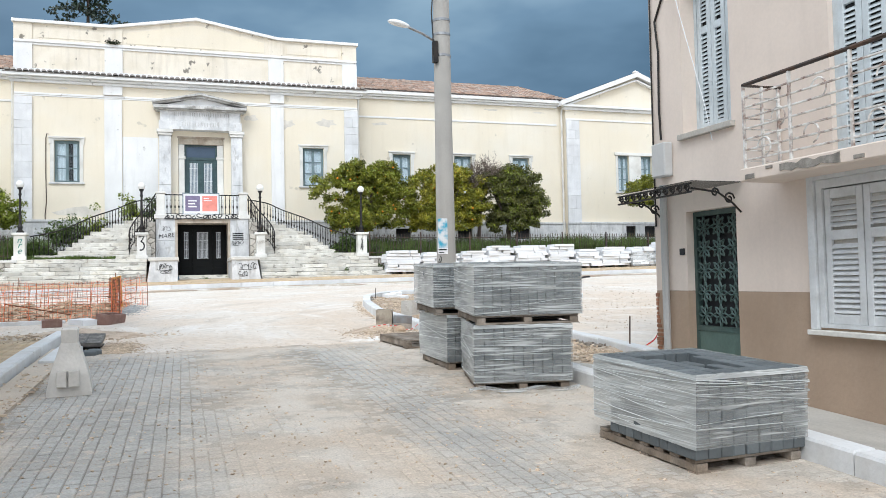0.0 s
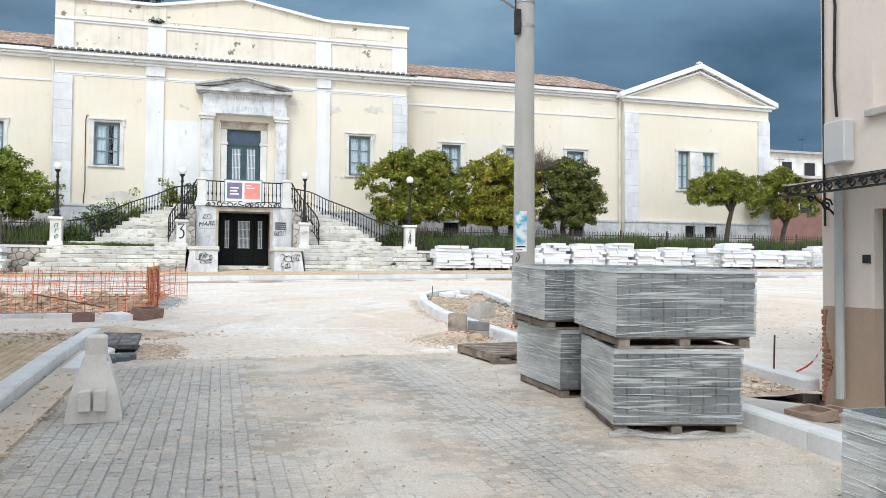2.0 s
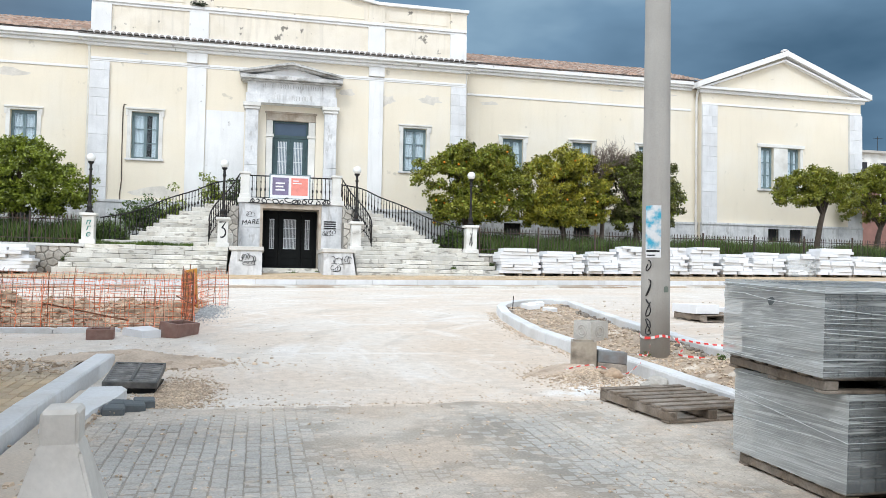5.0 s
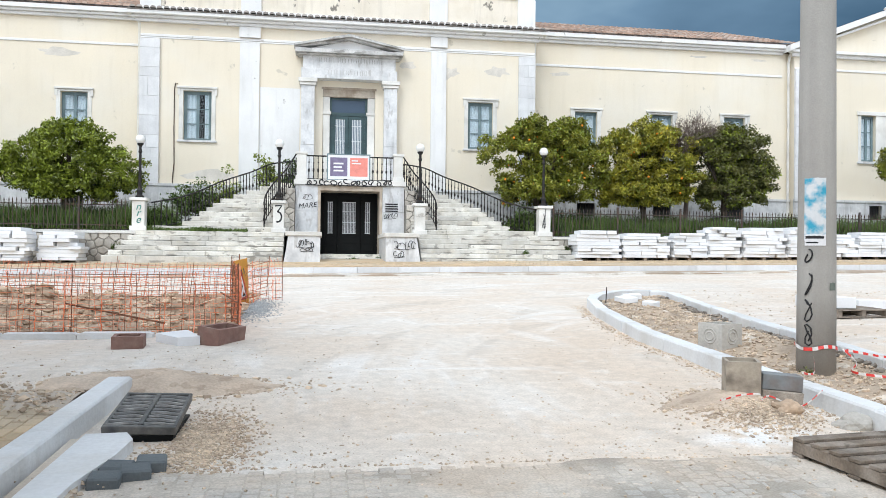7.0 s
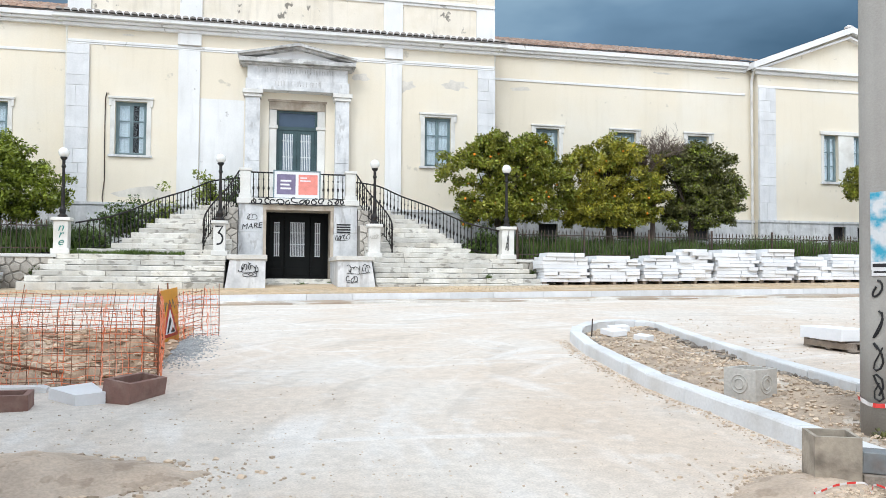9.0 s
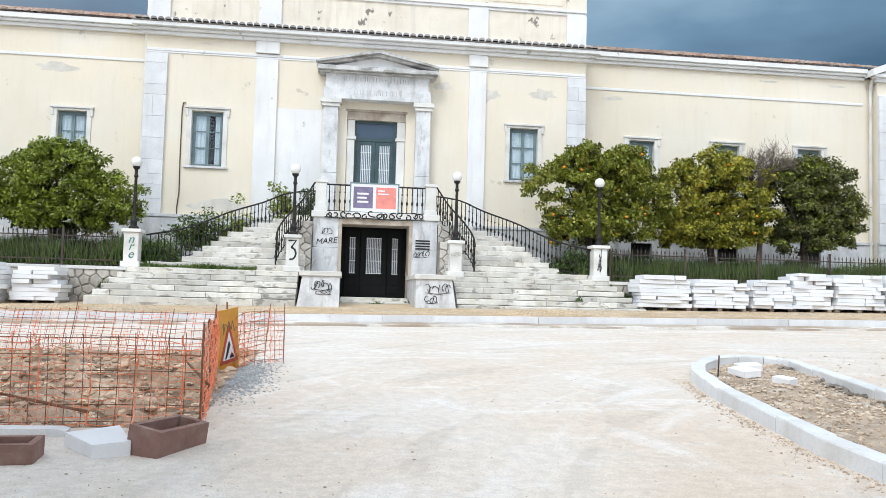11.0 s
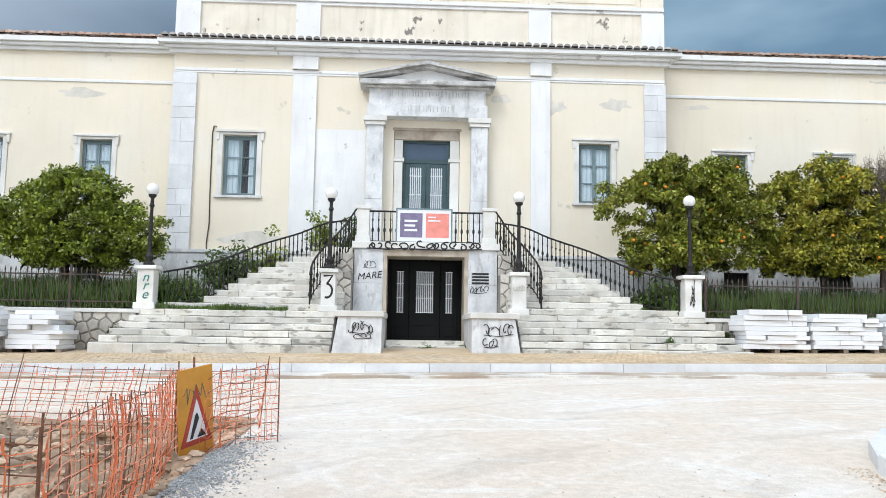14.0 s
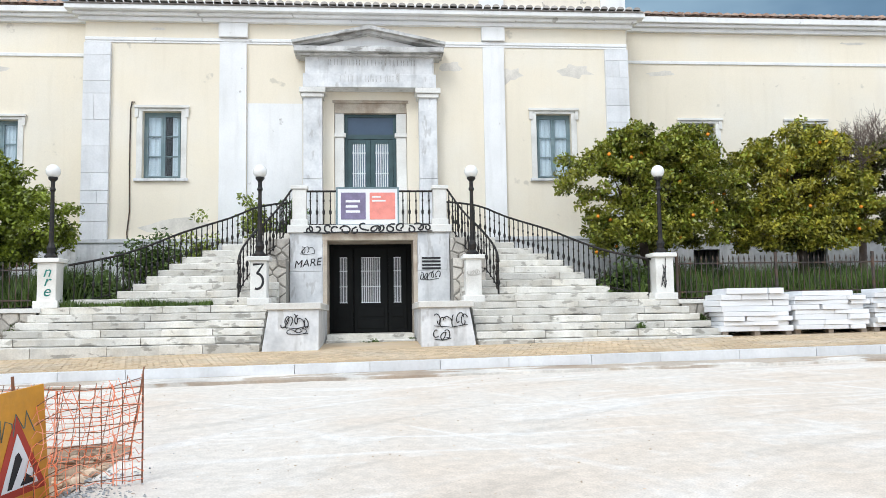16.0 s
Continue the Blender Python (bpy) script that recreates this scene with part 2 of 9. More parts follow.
def road_dust():
    geo, tex, ramp, calc, mix, scale, ring, patch, finish, n, l = node_kit("pale_road_dust", 0.97)
    col = mix((0.675, 0.588, 0.495), (0.69, 0.635, 0.565), ramp(tex(0.45), 0.38, 0.62))
    # brown sand left along the kerbs and beside the dug bed
    sand = calc("ADD", calc("ADD", patch(3.4, 14.6, 1.9, 4.6), calc("MULTIPLY", patch(-2.4, 14.0, 3.4, 2.2), 0.4)), calc("ADD", calc("MULTIPLY", patch(0.6, 11.6, 3.6, 1.5), 0.5), calc("MULTIPLY", patch(11.5, 16.0, 8.0, 9.0), 1.3)))
    sand = calc("MULTIPLY", calc("MINIMUM", sand, 1.0), ramp(tex(0.9, shift=4.0), 0.30, 0.62, 0.35, 0.95))
    col = mix(col, (0.64, 0.54, 0.44), sand)
    # white powder swept along the wheel tracks
    track = calc("MAXIMUM", ramp(ring(9.5, 13.0), 0.52, 0.66), ramp(ring(-10.0, 13.5), 0.56, 0.68))
    track = calc("MAXIMUM", track, ramp(tex(1.0, stretch=(0.16, 2.4, 1), turn=0.04, shift=2.0, bend=0.5), 0.54, 0.68))
    col = mix(col, (0.80, 0.775, 0.74), calc("MULTIPLY", track, calc("MULTIPLY", ramp(tex(0.55, shift=9.0), 0.40, 0.60, 0.05, 0.60), calc("SUBTRACT", 1.0, calc("MULTIPLY", sand, 0.6)))))
    col = mix(col, (0.80, 0.785, 0.755), calc("MULTIPLY", ramp(tex(2.6, 8, shift=5.0), 0.58, 0.68), 0.28))
    col = mix(col, (0.82, 0.81, 0.79), calc("MULTIPLY", patch(3.35, 11.0, 0.75, 0.35), ramp(tex(5.0, 6, shift=7.0), 0.38, 0.55, 0.0, 0.9)))
    rut = ramp(ring(9.5, 13.0, 0.3), 0.44, 0.34)
    col = scale(col, calc("SUBTRACT", 1.0, calc("MULTIPLY", rut, 0.10)))
    grit, fine = tex(55.0, 3, shift=1.0), tex(9.0, 8, shift=6.0)
    col = scale(col, ramp(grit, 0.30, 0.72, 0.90, 1.07))
    col = scale(col, ramp(fine, 0.32, 0.70, 0.93, 1.05))
    col = mix(col, (0.40, 0.33, 0.265), calc("MULTIPLY", ramp(tex(34.0, 2, shift=3.0), 0.70, 0.74), 0.6))
    return finish(col, calc("ADD", calc("MULTIPLY", fine, 0.8), calc("ADD", calc("MULTIPLY", grit, 0.35), calc("MULTIPLY", track, 0.15))), 0.5, 0.03)


def street_paver(name, grey, sand, always):
    """Grey blocks under street dust that lies in long bands; 'always' is the least cover."""
    geo, tex, ramp, calc, mix, scale, ring, patch, finish, n, l = node_kit(name, 0.92)
    info = n.new("ShaderNodeObjectInfo")
    sx = n.new("ShaderNodeSeparateXYZ")
    l.new(geo.outputs["Position"], sx.inputs[0])
    wob = calc("ADD", sx.outputs["X"], calc("MULTIPLY", calc("SUBTRACT", tex(0.8, 6, (1, 0.45, 1)), 0.5), 1.5))
    band = calc("MAXIMUM", calc("MULTIPLY", ramp(wob, -0.1, 1.0), ramp(wob, 2.3, 1.4)), ramp(wob, 2.1, 3.3, 0.0, 0.9))
    band = calc("MAXIMUM", band, ramp(wob, -0.85, -1.5))
    band = calc("MAXIMUM", band, ramp(sx.outputs["Y"], 9.3, 10.5, 0.0, 0.7))
    cover = calc("MULTIPLY", calc("ADD", band, always), ramp(tex(2.2, 8, shift=3.0), 0.30, 0.60, 0.45, 1.0))
    cover = calc("MINIMUM", calc("ADD", cover, ramp(tex(7.0, 6, shift=8.0), 0.56, 0.66, 0.0, 0.45)), 1.0)
    col = mix(grey, tuple(c * 1.28 for c in grey), ramp(tex(0.7, 5, shift=1.0), 0.4, 0.65))
    # a tint of its own for each block
    own = calc("ADD", calc("MULTIPLY", info.outputs["Random"], 0.12), calc("MULTIPLY", geo.outputs["Random Per Island"], 0.16))
    col = scale(col, calc("ADD", own, 0.87))
    sandy = mix(sand, (0.60, 0.545, 0.475), ramp(tex(1.3, 5, shift=12.0), 0.4, 0.62))
    x = n.new("ShaderNodeMix")
    x.data_type = "RGBA"
    l.new(cover, x.inputs[0])
    l.new(col, x.inputs[6])
    l.new(sandy, x.inputs[7])
    col = x.outputs[2]
    grit = tex(60.0, 4, shift=2.0)
    col = scale(col, ramp(grit, 0.30, 0.70, 0.88, 1.10))
    col = mix(col, (0.22, 0.20, 0.17), calc("MULTIPLY", ramp(tex(26.0, 3, shift=5.0), 0.69, 0.73), 0.55))
    return finish(col, grit, 0.3)


M_DUST = road_dust()
M_DIRT = mat("brown_spilled_dirt", (0.52, 0.42, 0.325), 0.97, var=0.2, scale=2.5, fine=40, tint=(0.56, 0.47, 0.38), amount=0.7, tint_scale=1.6, spot=(0.33, 0.25, 0.18), spot_amount=0.5, spot_scale=5.0, spot_cut=0.57, bump=0.6)
M_SAND = mat("brown_sand_dust", (0.555, 0.495, 0.42), 0.97, var=0.14, scale=0.9, fine=55, tint=(0.52, 0.415, 0.315), amount=0.6, tint_scale=0.6, bump=0.4)
M_FILL = mat("pale_sandy_fill", (0.43, 0.345, 0.26), 0.97, var=0.22, scale=2.6, fine=26, tint=(0.33, 0.26, 0.19), amount=0.6, tint_scale=1.8, spot=(0.64, 0.58, 0.50), spot_amount=0.7, spot_scale=3.0, spot_cut=0.56, bump=0.6)
# Dark spots serve as strata and as ledge shadows put into the colour.
M_SOIL = mat("shaded_rubble_soil", (0.37, 0.265, 0.18), 0.97, var=0.3, scale=2.2, fine=18, spot=(0.17, 0.115, 0.075), spot_amount=0.7, spot_scale=2.0, spot_cut=0.57, spot_stretch=(0.6, 0.6, 3.0), tint=(0.56, 0.46, 0.36), amount=0.7, tint_scale=1.4, bump=0.7)
M_GARDEN = mat("garden_soil", (0.16, 0.13, 0.085), 0.97, var=0.3, scale=1.5, tint=(0.10, 0.13, 0.05), amount=0.7, bump=0.5)
M_PAVER = street_paver("grey_paving_block", (0.36, 0.36, 0.345), (0.56, 0.48, 0.395), 0.26)
M_PAVEDUST = street_paver("dust_between_paving_blocks", (0.25, 0.235, 0.205), (0.52, 0.445, 0.365), 0.15)
M_OCHRE = mat("ochre_paving_block", (0.57, 0.44, 0.285), 0.9, var=0.12, scale=0.9, fine=45, tint=(0.58, 0.50, 0.39), amount=0.6, piece=0.12, island=0.12, bump=0.2)
M_KERB = mat("concrete_kerb", (0.70, 0.71, 0.715), 0.85, var=0.08, scale=1.2, tint=(0.60, 0.58, 0.54), amount=0.5, tint_scale=1.4, streak=(0.50, 0.47, 0.42), streak_amount=0.3, piece=0.05, bump=0.2)
M_GUTTER = mat("dirty_gutter_concrete", (0.43, 0.37, 0.30), 0.95, var=0.18, scale=1.2, fine=20, tint=(0.36, 0.27, 0.19), amount=0.8, tint_scale=0.9, spot=(0.68, 0.655, 0.61), spot_amount=0.8, spot_scale=1.6, spot_cut=0.52, spot_stretch=(0.5, 2.0, 1.0), bump=0.5)
M_CONC = mat("rough_concrete", (0.50, 0.48, 0.44), 0.9, var=0.15, scale=1.5, tint=(0.38, 0.35, 0.30), amount=0.5, piece=0.06, bump=0.35)
M_PINK = mat("pale_pink_render", (0.745, 0.65, 0.57), 0.92, var=0.04, scale=0.9, tint=(0.69, 0.60, 0.53), amount=0.5, streak=(0.56, 0.49, 0.43), streak_amount=0.22, bump=0.05)
M_BROWN = mat("brown_dado_render", (0.40, 0.30, 0.22), 0.92, var=0.07, scale=1.2, tint=(0.31, 0.23, 0.165), amount=0.5, streak=(0.45, 0.36, 0.28), streak_amount=0.2, bump=0.15)
M_GREYWALL = mat("grey_white_render", (0.76, 0.74, 0.715), 0.92, var=0.05, scale=0.8, tint=(0.46, 0.44, 0.42), amount=0.4, bump=0.12)
M_POLE = mat("pole_concrete", (0.40, 0.385, 0.355), 0.9, var=0.10, scale=1.3, fine=60, tint=(0.30, 0.285, 0.26), amount=0.5, streak=(0.27, 0.25, 0.23), streak_amount=0.35, bump=0.25)
M_WOOD = mat("weathered_pallet_wood", (0.20, 0.162, 0.125), 0.9, var=0.28, scale=6, fine=60, tint=(0.38, 0.34, 0.295), amount=0.7, tint_scale=3.0, spot=(0.07, 0.055, 0.04), spot_amount=0.5, spot_scale=6.0, spot_cut=0.6, piece=0.15, bump=0.4)
M_SLAB = mat("white_marble_slab", (0.80, 0.81, 0.82), 0.6, var=0.04, scale=1.5, tint=(0.62, 0.62, 0.62), amount=0.35, piece=0.07, bump=0.1)


# ---- building blocks ----
def mesh_of(bm, name):
    me = bpy.data.meshes.new(name)
    bm.normal_update()
    bm.to_mesh(me)
    bm.free()
    return me


def thing(name, loc, label, category, group="", kind=""):
    ob = new(name)
    ob.empty_display_size = 0.2
    ob.matrix_basis = loc if isinstance(loc, Matrix) else Matrix.Translation(loc)
    return tagged(ob, label, category, group, kind)


def adopt(ob, parent, local=False):
    ob.parent = parent
    if parent.parent is None and not local:
        ob.matrix_parent_inverse = parent.matrix_basis.inverted()
    return ob


def part(name, bm, material, parent=None, label="", smooth=False, local=False):
    me = bm if isinstance(bm, bpy.types.Mesh) else mesh_of(bm, name)
    if not me.materials:
        me.materials.append(material)
    if smooth:
        me.shade_smooth()
    ob = new(name, me)
    if parent is not None:
        adopt(ob, parent, local)
    if label:
        ob["label"] = label
    return ob


def piece(name, me, m, parent):
    """One of many alike pieces, on shared mesh data, at the world pose m."""
    ob = new(name, me)
    adopt(ob, parent)
    ob.matrix_basis = m
    return ob


def box(bm, x0, x1, y0, y1, z0, z1, bevel=0.0):
    vs = [bm.verts.new((x, y, z)) for z in (z0, z1) for y in (y0, y1) for x in (x0, x1)]
    fs = [bm.faces.new([vs[i] for i in q]) for q in ((0, 2, 3, 1), (4, 5, 7, 6), (0, 1, 5, 4), (2, 6, 7, 3), (0, 4, 6, 2), (1, 3, 7, 5))]
    if bevel:
        es = {e for f in fs for e in f.edges}
        bmesh.ops.bevel(bm, geom=list(es), offset=bevel, segments=1, affect="EDGES")
    return bm


def boxes(*rows, bevel=0.0):
    bm = bmesh.new()
    for r in rows:
        box(bm, *r, bevel=bevel)
    return bm


def prism(bm, pts, y0, y1):
    """A flat outline in x and z, carried from y0 to y1."""
    a = [bm.verts.new((x, y0, z)) for x, z in pts]
    b = [bm.verts.new((x, y1, z)) for x, z in pts]
    bm.faces.new(a)
    bm.faces.new(b[::-1])
    for i in range(len(pts)):
        j = (i + 1) % len(pts)
        bm.faces.new((a[j], a[i], b[i], b[j]))
    return bm


def slab(bm, pts, z0, z1):
    """A flat outline in x and y; z0 and z1 may be functions of x and y."""
    f0 = z0 if callable(z0) else (lambda x, y: z0)
    f1 = z1 if callable(z1) else (lambda x, y: z1)
    a = [bm.verts.new((x, y, f0(x, y))) for x, y in pts]
    b = [bm.verts.new((x, y, f1(x, y))) for x, y in pts]
    bm.faces.new(a[::-1])
    bm.faces.new(b)
    for i in range(len(pts)):
        j = (i + 1) % len(pts)
        bm.faces.new((a[i], a[j], b[j], b[i]))
    return bm


def tube(bm, path, radius, seg=8, close=False):
    path = [Vector(p) for p in path]
    radii = radius if isinstance(radius, (list, tuple)) else [radius] * len(path)
    rings, side = [], None
    for i, p in enumerate(path):
        d = (path[min(i + 1, len(path) - 1)] - path[max(i - 1, 0)])
        d = d.normalized() if d.length > 1e-9 else Vector((0, 0, 1))
        if side is None or abs(side.dot(d)) > 0.95:
            side = Vector((1, 0, 0)) if abs(d.x) < 0.8 else Vector((0, 1, 0))
        u = (side - d * side.dot(d)).normalized()
        side = u
        v = d.cross(u)
        rings.append([bm.verts.new(p + (u * math.cos(k * math.tau / seg) + v * math.sin(k * math.tau / seg)) * radii[i]) for k in range(seg)])
    for a, b in zip(rings, rings[1:]):
        for k in range(seg):
            bm.faces.new((a[k], a[(k + 1) % seg], b[(k + 1) % seg], b[k]))
    if not close and seg > 2:
        bm.faces.new(rings[0][::-1])
        bm.faces.new(rings[-1])
    return bm


def lathe(bm, profile, x=0.0, y=0.0, seg=12):
    rings = [[bm.verts.new((x + r * math.cos(k * math.tau / seg), y + r * math.sin(k * math.tau / seg), z)) for k in range(seg)] for r, z in profile]
    for a, b in zip(rings, rings[1:]):
        for k in range(seg):
            bm.faces.new((a[k], a[(k + 1) % seg], b[(k + 1) % seg], b[k]))
    bm.faces.new(rings[0][::-1])
    bm.faces.new(rings[-1])
    return bm


def pierced(axis, at, thick, u0, u1, z0, z1, holes):
    """A wall along x (axis 'y', its front at y = at) or along y (axis 'x'), with openings (u0, u1, z0, z1) right through it."""
    us = sorted({u0, u1, *[h[0] for h in holes], *[h[1] for h in holes]})
    zs = sorted({z0, z1, *[h[2] for h in holes], *[h[3] for h in holes]})
    us, zs = [u for u in us if u0 <= u <= u1], [z for z in zs if z0 <= z <= z1]
    bm, cache = bmesh.new(), {}

    def v(u, z, d):
        key = (round(u, 4), round(z, 4), d)
        if key not in cache:
            w = at + (thick if d else 0.0)
            cache[key] = bm.verts.new((u, w, z) if axis == "y" else (w, u, z))
        return cache[key]

    def solid(i, j):
        if not (0 <= i < len(us) - 1 and 0 <= j < len(zs) - 1):
            return False
        a, b = (us[i] + us[i + 1]) / 2, (zs[j] + zs[j + 1]) / 2
        return not any(h[0] < a < h[1] and h[2] < b < h[3] for h in holes)

    for i in range(len(us) - 1):
        for j in range(len(zs) - 1):
            if not solid(i, j):
                continue
            a, b, c, d = us[i], us[i + 1], zs[j], zs[j + 1]
            bm.faces.new((v(a, c, 0), v(b, c, 0), v(b, d, 0), v(a, d, 0)))
            bm.faces.new((v(a, c, 1), v(a, d, 1), v(b, d, 1), v(b, c, 1)))
            for on, p, q in ((solid(i - 1, j), (a, c), (a, d)), (solid(i + 1, j), (b, c), (b, d)), (solid(i, j - 1), (a, c), (b, c)), (solid(i, j + 1), (a, d), (b, d))):
                if not on:
                    bm.faces.new((v(*p, 0), v(*q, 0), v(*q, 1), v(*p, 1)))
    bmesh.ops.recalc_face_normals(bm, faces=bm.faces)
    return bm


def grid_sheet(x0, x1, nx, y0, y1, ny, height):
    xs, ys = np.linspace(x0, x1, nx + 1), np.linspace(y0, y1, ny + 1)
    verts = [(x, y, height(x, y)) for y in ys for x in xs]
    faces = [(j * (nx + 1) + i, j * (nx + 1) + i + 1, (j + 1) * (nx + 1) + i + 1, (j + 1) * (nx + 1) + i) for j in range(ny) for i in range(nx)]
    me = bpy.data.meshes.new("sheet")
    me.from_pydata(verts, [], faces)
    me.shade_smooth()
    return me


def smooth(a, b, v):
    s = min(1.0, max(0.0, (v - a) / (b - a)))
    return s * s * (3 - 2 * s)


def road(x, y):
    """The height of the worked road, which climbs towards the museum."""
    yy = min(max(y, -60), 29.5)
    return 0.038 * yy - 0.01 + (0.013 * (max(-30, min(30, x)) - 1) + 0.10) * smooth(16, 28, yy)


def foot(x, y):
    """The height of the ochre pavement before the museum."""
    return road(x, 28.4) + 0.22 + 0.045 * (y - 28.4)


CX = 1.07


# ---- the ground ----
def bumpy(x, y, s, a):
    return a * noise.noise((x * s, y * s, 3.3))


def pit(x, y):
    return smooth(-1.15, -1.9, x) * smooth(16.9, 17.6, y) * (1 - smooth(22.2, 23.4, y)) * smooth(-16, -14, x)


def mound(x, y, cx, cy, rx, ry, h):
    return h * math.exp(-(((x - cx) / rx) ** 2 + ((y - cy) / ry) ** 2))


def ground_z(x, y):
    z = road(x, y) - 0.012
    if y < 10.45 and -1.9 < x < 4.5:
        return z - 0.05
    near = smooth(10.4, 10.9, y)
    z += (bumpy(x, y, 0.5, 0.03) + bumpy(x, y, 1.9, 0.012)) * near
    z += mound(x, y, -1.6, 13.4, 0.75, 0.35, 0.09) + mound(x, y, -2.2, 14.6, 1.5, 0.6, 0.06) + mound(x, y, 3.62, 11.8, 0.45, 0.55, 0.12) + mound(x, y, -3.0, 13.6, 0.8, 0.5, 0.08)
    z += pit(x, y) * (-0.36 + bumpy(x, y, 1.3, 0.30) + bumpy(x, y, 3.7, 0.12))
    return z


ground = new("ground", grid_sheet(-16, 34, 250, 10.4, 29.6, 110, lambda x, y: ground_z(x, y) - 0.35 * pit(x, y)))
ground.data.materials.append(M_DUST)
tagged(ground, "pale beige dusty unpaved road under construction", "ground", kind="structure")


def far_z(x, y):
    return road(x, y) - 0.10 if y < 40 else road(x, 29) + 0.5


side_ground = new("ground_side_street", grid_sheet(6.2, 34, 60, -12, 10.45, 50, lambda x, y: road(x, y) - 0.012 + bumpy(x, y, 0.5, 0.03) * smooth(10.45, 9.5, y) + bumpy(x, y, 2.1, 0.015)))
side_ground.data.materials.append(M_DUST)
tagged(side_ground, "dusty side street behind the pink house", "ground", kind="structure")
far = bpy.data.meshes.new("far")
ring_x, ring_y = [-2500, -120, -16, 34, 160, 2500], [-2500, -120, -30, 10.4, 29.6, 80, 2500]
fv = [(x, y, far_z(x, y)) for y in ring_y for x in ring_x]
far.from_pydata(fv, [], [(j * 6 + i, j * 6 + i + 1, (j + 1) * 6 + i + 1, (j + 1) * 6 + i) for j in range(6) for i in range(5) if not (j == 3 and i == 2)])
far_ground = new("ground_far", far)
far.materials.append(M_SAND)
tagged(far_ground, "dusty ground running out to the horizon", "ground", kind="structure")

def ledge(x, y):
    """Broken ledges of the dug bed, falling towards the street."""
    v = noise.noise((x * 0.42, y * 1.0 + 0.25 * noise.noise((x * 2.3, y * 2.3, 1.0)), 8.1))
    return pit(x, y) * (0.20 * smooth(0.0, 0.06, v) + 0.16 * smooth(0.22, 0.27, v) + 0.14 * smooth(-0.27, -0.22, v) + bumpy(x, y, 8.0, 0.03))


pit_sheet = new("ground_pit", grid_sheet(-13, -1.25, 300, 16.95, 23.2, 170, lambda x, y: ground_z(x, y) - 0.12 * pit(x, y) + ledge(x, y) + 0.045 * pit(x, y) - 0.02 * (1 - smooth(0.02, 0.25, pit(x, y))) + bumpy(x, y, 5.1, 0.03) * pit(x, y)))
pit_sheet.data.materials.append(M_SOIL)
tagged(pit_sheet, "brown dug-up earth of the fenced pit with shadows in its colour", "ground", kind="structure")

for nm, x0, x1, y0, y1, cx, cy, rx, ry in (("dirt_spread", -3.5, 0.6, 12.3, 14.4, -1.45, 13.15, 1.0, 0.42), ("dirt_spread", 2.3, 4.25, 10.9, 13.6, 3.5, 11.9, 0.6, 0.7)):
    d = new(nm, grid_sheet(x0, x1, 70, y0, y1, 50, lambda x, y: ground_z(x, y) - 0.035 + (0.12 if cx < 0 else 0.055) * math.exp(-(((x - cx) / rx) ** 2 + ((y - cy) / ry) ** 2)) + bumpy(x, y, 2.3, 0.03) + bumpy(x, y, 7, 0.016) + bumpy(x, y, 17, 0.008)))
    d.data.materials.append(M_DIRT)
    tagged(d, "brown sandy dirt spilled on the dusty road", "dirt", kind="structure")

# pavement and kerb before the museum
museum_pavement = new("pavement_museum", None)
tagged(museum_pavement, "ochre block pavement before the museum steps", "pavement", kind="structure")
bm = bmesh.new()
for i in range(-16, 34, 2):
    slab(bm, [(i, 28.66), (i + 2, 28.66), (i + 2, 33.0), (i, 33.0)], lambda x, y: road(x, y) - 0.4, foot)
bmesh.ops.remove_doubles(bm, verts=bm.verts, dist=0.001)
part("paving", bm, M_OCHRE, museum_pavement)
bm = bmesh.new()
slab(bm, [(-0.056, -0.0985), (0.056, -0.0985), (0.056, 0.0985), (-0.056, 0.0985)], -0.02, 0.0)
OCHRE_BLOCK = mesh_of(bm, "paver")
OCHRE_BLOCK.materials.append(M_OCHRE)
ochre_v, ochre_f, ko = [], [], random.Random(51)
for r in range(12):
    for c in range(300):
        bx, by = -14.0 + 0.12 * c + (0.06 if r % 2 else 0), 28.68 + 0.205 * r
        o, dz = len(ochre_v), ko.uniform(0.004, 0.012)
        if 0.0 < bx < 2.3:
            piece("paver", OCHRE_BLOCK, pose(bx + 0.06, by + 0.1025, foot(bx + 0.06, by + 0.1025) + dz, 2.58, -0.74, ko.uniform(-0.6, 0.6)), museum_pavement)
            continue
        for inset, lift in ((0.004, -0.02), (0.007, dz)):
            for ax, ay in ((bx + inset, by + inset), (bx + 0.12 - inset, by + inset), (bx + 0.12 - inset, by + 0.205 - inset), (bx + inset, by + 0.205 - inset)):
                ochre_v.append((ax, ay, foot(ax, ay) + lift))
        ochre_f += [(o + 4, o + 5, o + 6, o + 7)] + [(o + q, o + (q + 1) % 4, o + 4 + (q + 1) % 4, o + 4 + q) for q in range(4)]
me = bpy.data.meshes.new("paver_field")
me.from_pydata(ochre_v, [], ochre_f)
tagged(part("paver_field", me, M_OCHRE, museum_pavement), kind="stuff")
kerb_front = new("kerb_museum", None)
tagged(kerb_front, "white marble kerb stones along the museum pavement", "kerb", kind="structure")
rk = random.Random(4)
x = -16.0
while x < 34:
    w = rk.uniform(0.9, 1.5)
    bm = bmesh.new()
    d = rk.uniform(-0.01, 0.01)
    slab(bm, [(x + 0.004, 28.36 + d), (x + w - 0.004, 28.36 + d), (x + w - 0.004, 28.655), (x + 0.004, 28.655)], lambda a, b: road(a, 28) - 0.2, lambda a, b: foot(a, 28.4) + 0.0)
    part("kerb_stone", bm, M_QUOIN, kerb_front)
    x += w
bm = bmesh.new()
